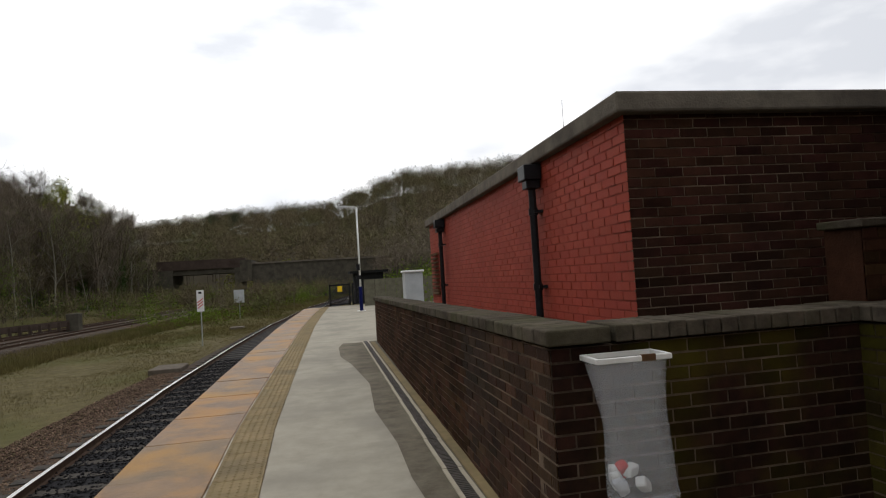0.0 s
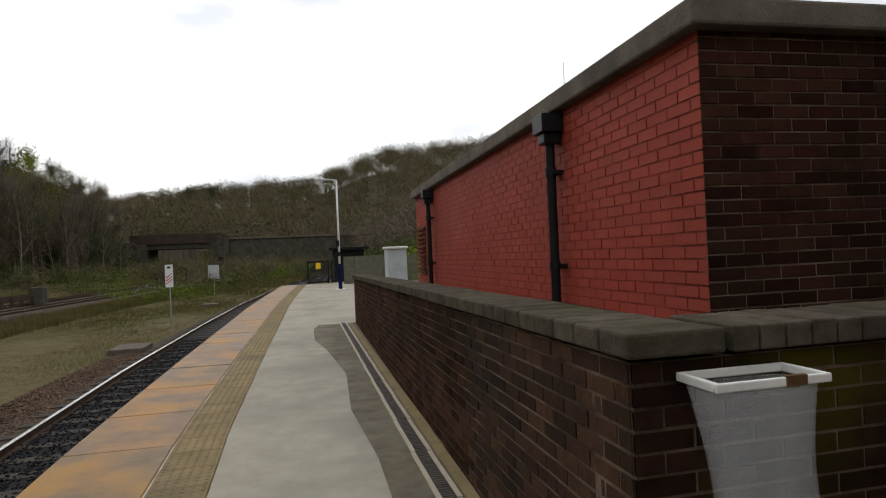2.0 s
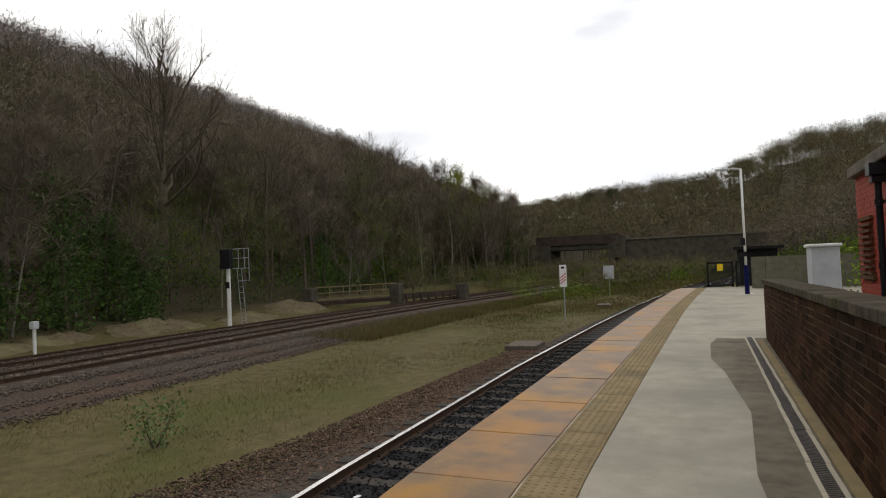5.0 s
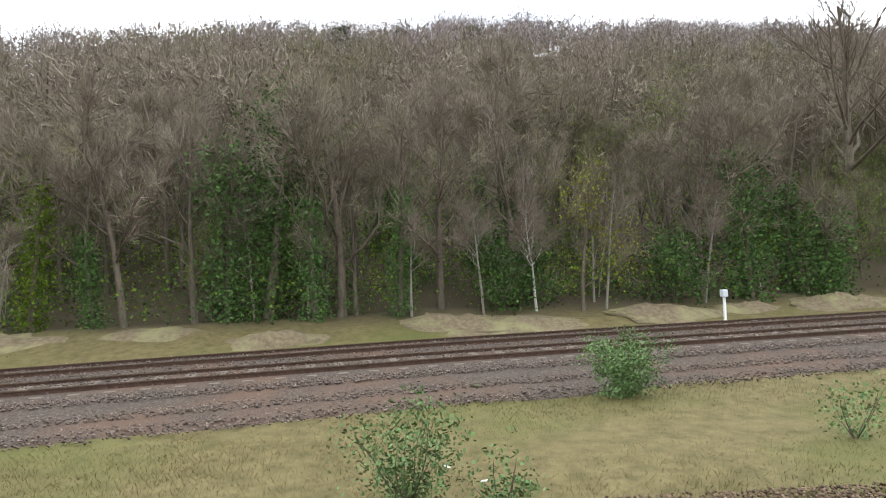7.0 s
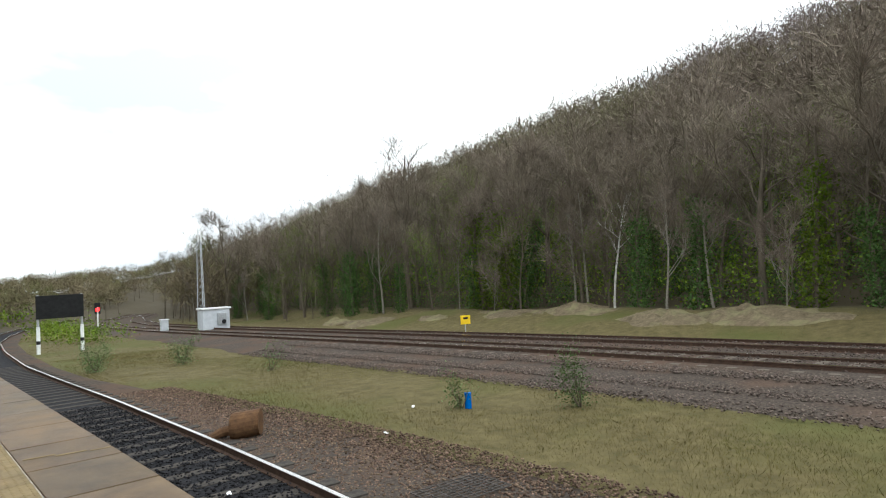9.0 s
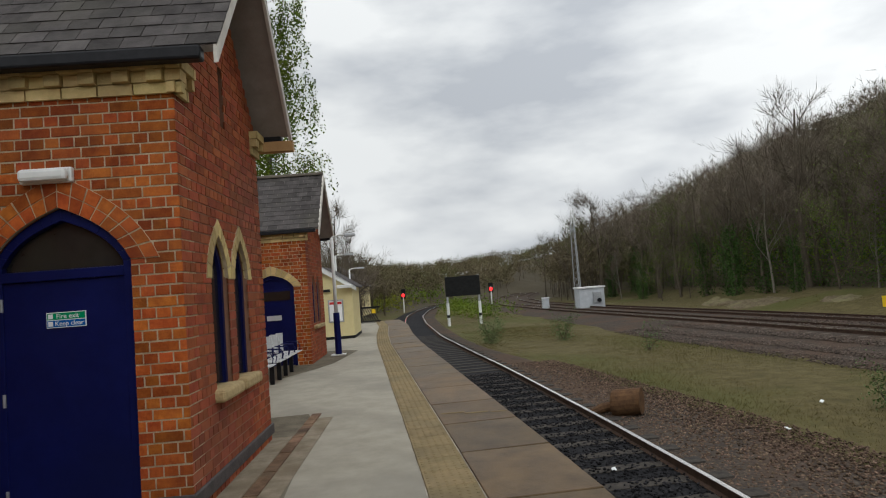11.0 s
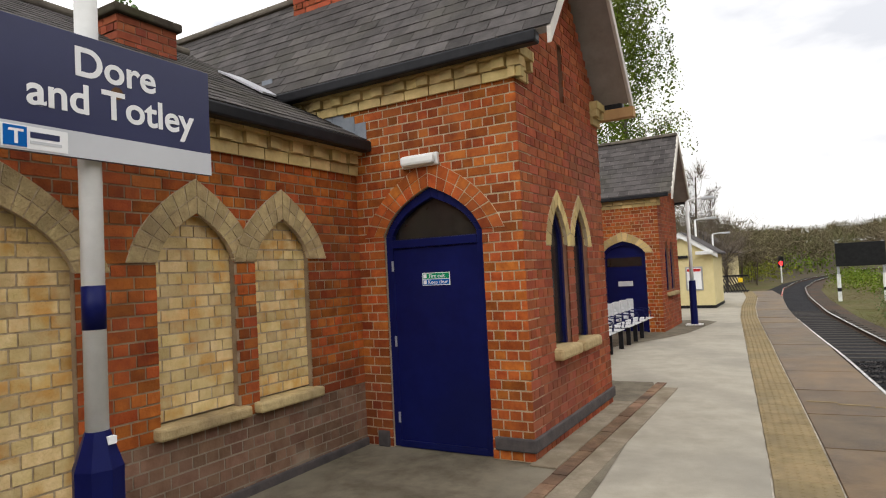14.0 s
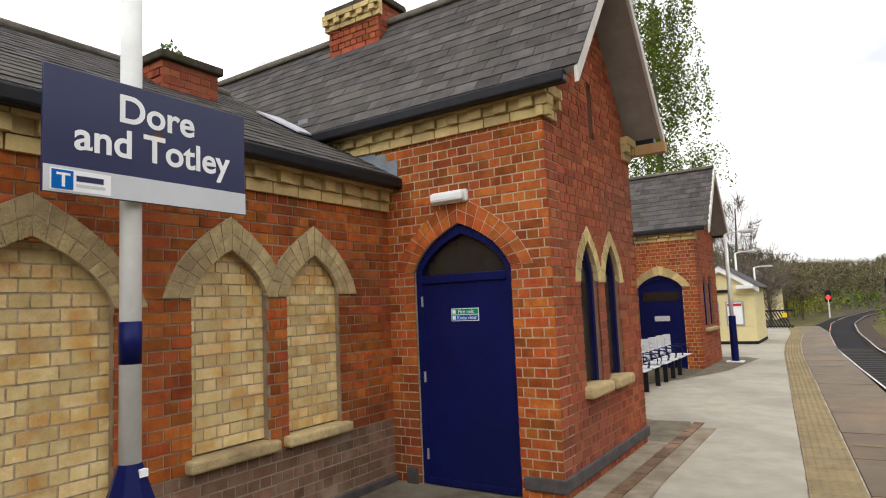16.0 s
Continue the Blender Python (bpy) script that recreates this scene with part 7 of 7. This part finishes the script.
woods_stuff("woods", scatter(70, 3.5, 16, -108, -58, 41, lambda x, y: x > near_cx(y) + 4), 26, "bare brown trees on the outer side of the curve", 4.5, 7.5, 240, material=TWIG_OL, tw=0.035, tl=0.7, wide=0.42)
woods_stuff("woods", scatter(150, -45, 20, -150, -96, 42, lambda x, y: abs(x - near_cx(y)) > 3.6 and abs(x - far_cx(y) + 1.5) > 4.5), 27, "bare brown trees closing the view along the curve", 4, 6.5, 220, material=TWIG_OL, tw=0.05, tl=0.8, wide=0.45)
woods_stuff("woods", scatter(170, -60, -15, -112, -58, 45, lambda x, y: x < far_cx(y) - 6.5), 28, "bare brown trees at the foot of the hill beside the curve", 5, 9, 200, material=TWIG_OL, tw=0.035, tl=0.8, wide=0.36)
leafy_stuff("undergrowth", scatter(14, 2.5, 9, -92, -66, 43, lambda x, y: x > near_cx(y) + 3), 43, "yellow-green bushes outside the curve", 1.1, 150, 0.22, LEAF_Y)
leafy_stuff("undergrowth", scatter(34, -9, -1.5, -75, -42, 44, lambda x, y: abs(x - near_cx(y)) > 2.6 and abs(x - far_cx(y)) > 3.5), 44, "fresh green shrubs between the diverging tracks", 0.6, 130, 0.13, LEAF)
woods_stuff("woods", scatter(260, 8, 60, -112, -48, 6), 16, "bare trees behind the curve of the line", 6, 10, 170, material=TWIG_OL, tw=0.03, tl=1.3, wide=0.33)
woods_stuff("woods", scatter(200, -70, -24, -125, -72, 7, lambda x, y: x < far_cx(max(y, -165)) - 9), 17, "bare trees along the foot of the hill", 7, 12, 190, tw=0.028, tl=1.3, wide=0.33)
woods_stuff("woods", scatter(120, -34, -26, 60, 112, 8), 18, "bare scrubby trees before the bridge", 5, 10, 200, material=TWIG_OL, tw=0.02, tl=1.1, wide=0.35)
# spoil heaps on the bank
rng = random.Random(9)
HEAP = mat("spoil", (0.085, 0.068, 0.040), (0.17, 0.132, 0.082), 5, 0.95, 0.8, c=(0.2, 0.19, 0.09), cscale=0.9, camount=0.6, fine=20)
for k in range(16):
    y = -38 + k * 5.2 + rng.uniform(-1.5, 1.5)
    x = -24.0 + rng.uniform(-1.2, 1.0) + max(0, -y - 20) * 0.2
    g = Geo()
    n, rings = 18, 6
    R_, Hh = rng.uniform(1.2, 3.0), rng.uniform(0.12, 0.42)
    for i in range(rings + 1):
        for j in range(n):
            a = 2 * math.pi * j / n
            r = R_ * i / rings * (1 + 0.25 * noise.noise(Vector((math.cos(a), math.sin(a), k * 3.1))))
            r *= 1 + 0.3 * noise.noise(Vector((i * 0.9, j * 0.7, k * 1.7)))
            px, py = x + math.cos(a) * r * 0.7, y + math.sin(a) * r * 1.3
            z = ground_z(px, py) - 0.05 + Hh * math.cos(math.pi / 2 * i / rings) * (1 + 0.9 * noise.noise(Vector((px * 2.1, py * 2.1, 0))))
            g.V.append(Vector((px, py, z)))
    for i in range(rings):
        for j in range(n):
            g.F.append((i * n + j, (i + 1) * n + j, (i + 1) * n + (j + 1) % n, i * n + (j + 1) % n))
    tagged(g.out("soil_mound", HEAP, None, smooth=True), "low heap of pale soil and cuttings on the bank", "heap", "spoil heaps on the bank")

# ---------------------------------------------------------------- platform slabs, piece by piece
rng = random.Random(5)


def slab_mesh(name, w, l, t, material, dots=False):
    c = 0.006
    V = [(0, 0, -t), (w, 0, -t), (w, l, -t), (0, l, -t), (0, 0, -c), (w, 0, -c), (w, l, -c), (0, l, -c), (c, c, 0), (w - c, c, 0), (w - c, l - c, 0), (c, l - c, 0)]
    F = [(8, 9, 10, 11), (4, 5, 9, 8), (5, 6, 10, 9), (6, 7, 11, 10), (7, 4, 8, 11), (0, 1, 5, 4), (1, 2, 6, 5), (2, 3, 7, 6), (3, 0, 4, 7)]
    if dots:
        for i in range(6):
            for j in range(6):
                x, y = w * (i + 0.5) / 6, l * (j + 0.5) / 6
                k = len(V)
                for r, z in ((0.016, 0.0), (0.011, 0.005)):
                    V += [(x + r * math.cos(a * 1.0472), y + r * math.sin(a * 1.0472), z) for a in range(6)]
                F += [(k + a, k + (a + 1) % 6, k + 6 + (a + 1) % 6, k + 6 + a) for a in range(6)] + [tuple(k + 6 + a for a in range(6))]
    me = bpy.data.meshes.new(name)
    me.from_pydata(V, [], F)
    me.materials.append(material)
    return me


edging = empty("platform_edge", "row of wide worn stone slabs along the platform edge", "paving", kind="structure")
tact = empty("tactile_strip", "buff tactile warning slabs behind the edge", "paving", kind="structure")
lens = [1.3, 1.42, 1.52]
rust = [slab_mesh("slab", 0.9, l - 0.016, 0.1, PAVER_RUST) for l in lens]
stone = [slab_mesh("slab", 0.9, l - 0.016, 0.1, PAVER_STONE) for l in lens]
y = PY0
while y < PY1 - 1.6:
    i = rng.randrange(3)
    ob = new("slab", (rust if y > 2.5 else stone)[i])
    ob.parent = edging
    a = math.degrees(math.atan2(-(edge_x(y + lens[i]) - edge_x(y)), lens[i]))
    ob.matrix_local = pose(edge_x(y), y, rng.uniform(-0.001, 0.003), rng.uniform(-0.15, 0.15), rng.uniform(-0.15, 0.15), a)
    y += lens[i]
tm = slab_mesh("tactile_slab", 0.43, 0.43, 0.06, TACTILE, True)
y = PY0
while y < PY1 - 0.5:
    ob = new("tactile_slab", tm)
    ob.parent = tact
    a = math.degrees(math.atan2(-(edge_x(y + 0.44) - edge_x(y)), 0.44))
    ob.matrix_local = pose(edge_x(y) + 0.92, y, 0.001 + rng.uniform(-0.001, 0.001), 0, 0, a)
    y += 0.437

mark = Geo()
for dx, dy, w, l in ((-0.42, -3.62, 0.3, 0.05), (-0.72, -3.54, 0.3, 0.06), (-0.95, -3.48, 0.2, 0.04)):
    mark.box(dx, dx + w, dy, dy + l, 0.003, 0.0065, pose(0, 0, 0))
tagged(mark.out("paint_mark", TACTILE, None), "worn pale yellow paint mark on an edge slab", "paint mark")
rng = random.Random(77)
for k in range(14):
    y = rng.uniform(-9, 12)
    x = near_cx(y) + rng.choice([rng.uniform(-0.5, 0.5), rng.uniform(-5.5, -1.2)])
    Geo_l = Geo().box(-0.03, 0.03, -0.045, 0.045, 0, 0.015, pose(x, y, -1.03 if abs(x - near_cx(y)) < 0.6 else -1.06, rng.uniform(-20, 20), rng.uniform(-20, 20), rng.uniform(0, 180)))
    tagged(Geo_l.out("litter", LETTER, None, bevel=0.006), "scrap of white litter on the ballast", "litter", "litter on the ballast")

aerial = empty("aerial", "thin radio aerial above the flat roof", "aerial")
Geo().tube([(6.2, 16.0, 2.8), (6.2, 16.0, 5.6)], [0.012, 0.006], 6).out("rod", GREY_METAL, aerial)
Geo().box(6.15, 6.25, 15.95, 16.05, 2.75, 2.85).out("foot", GREY_METAL, aerial)
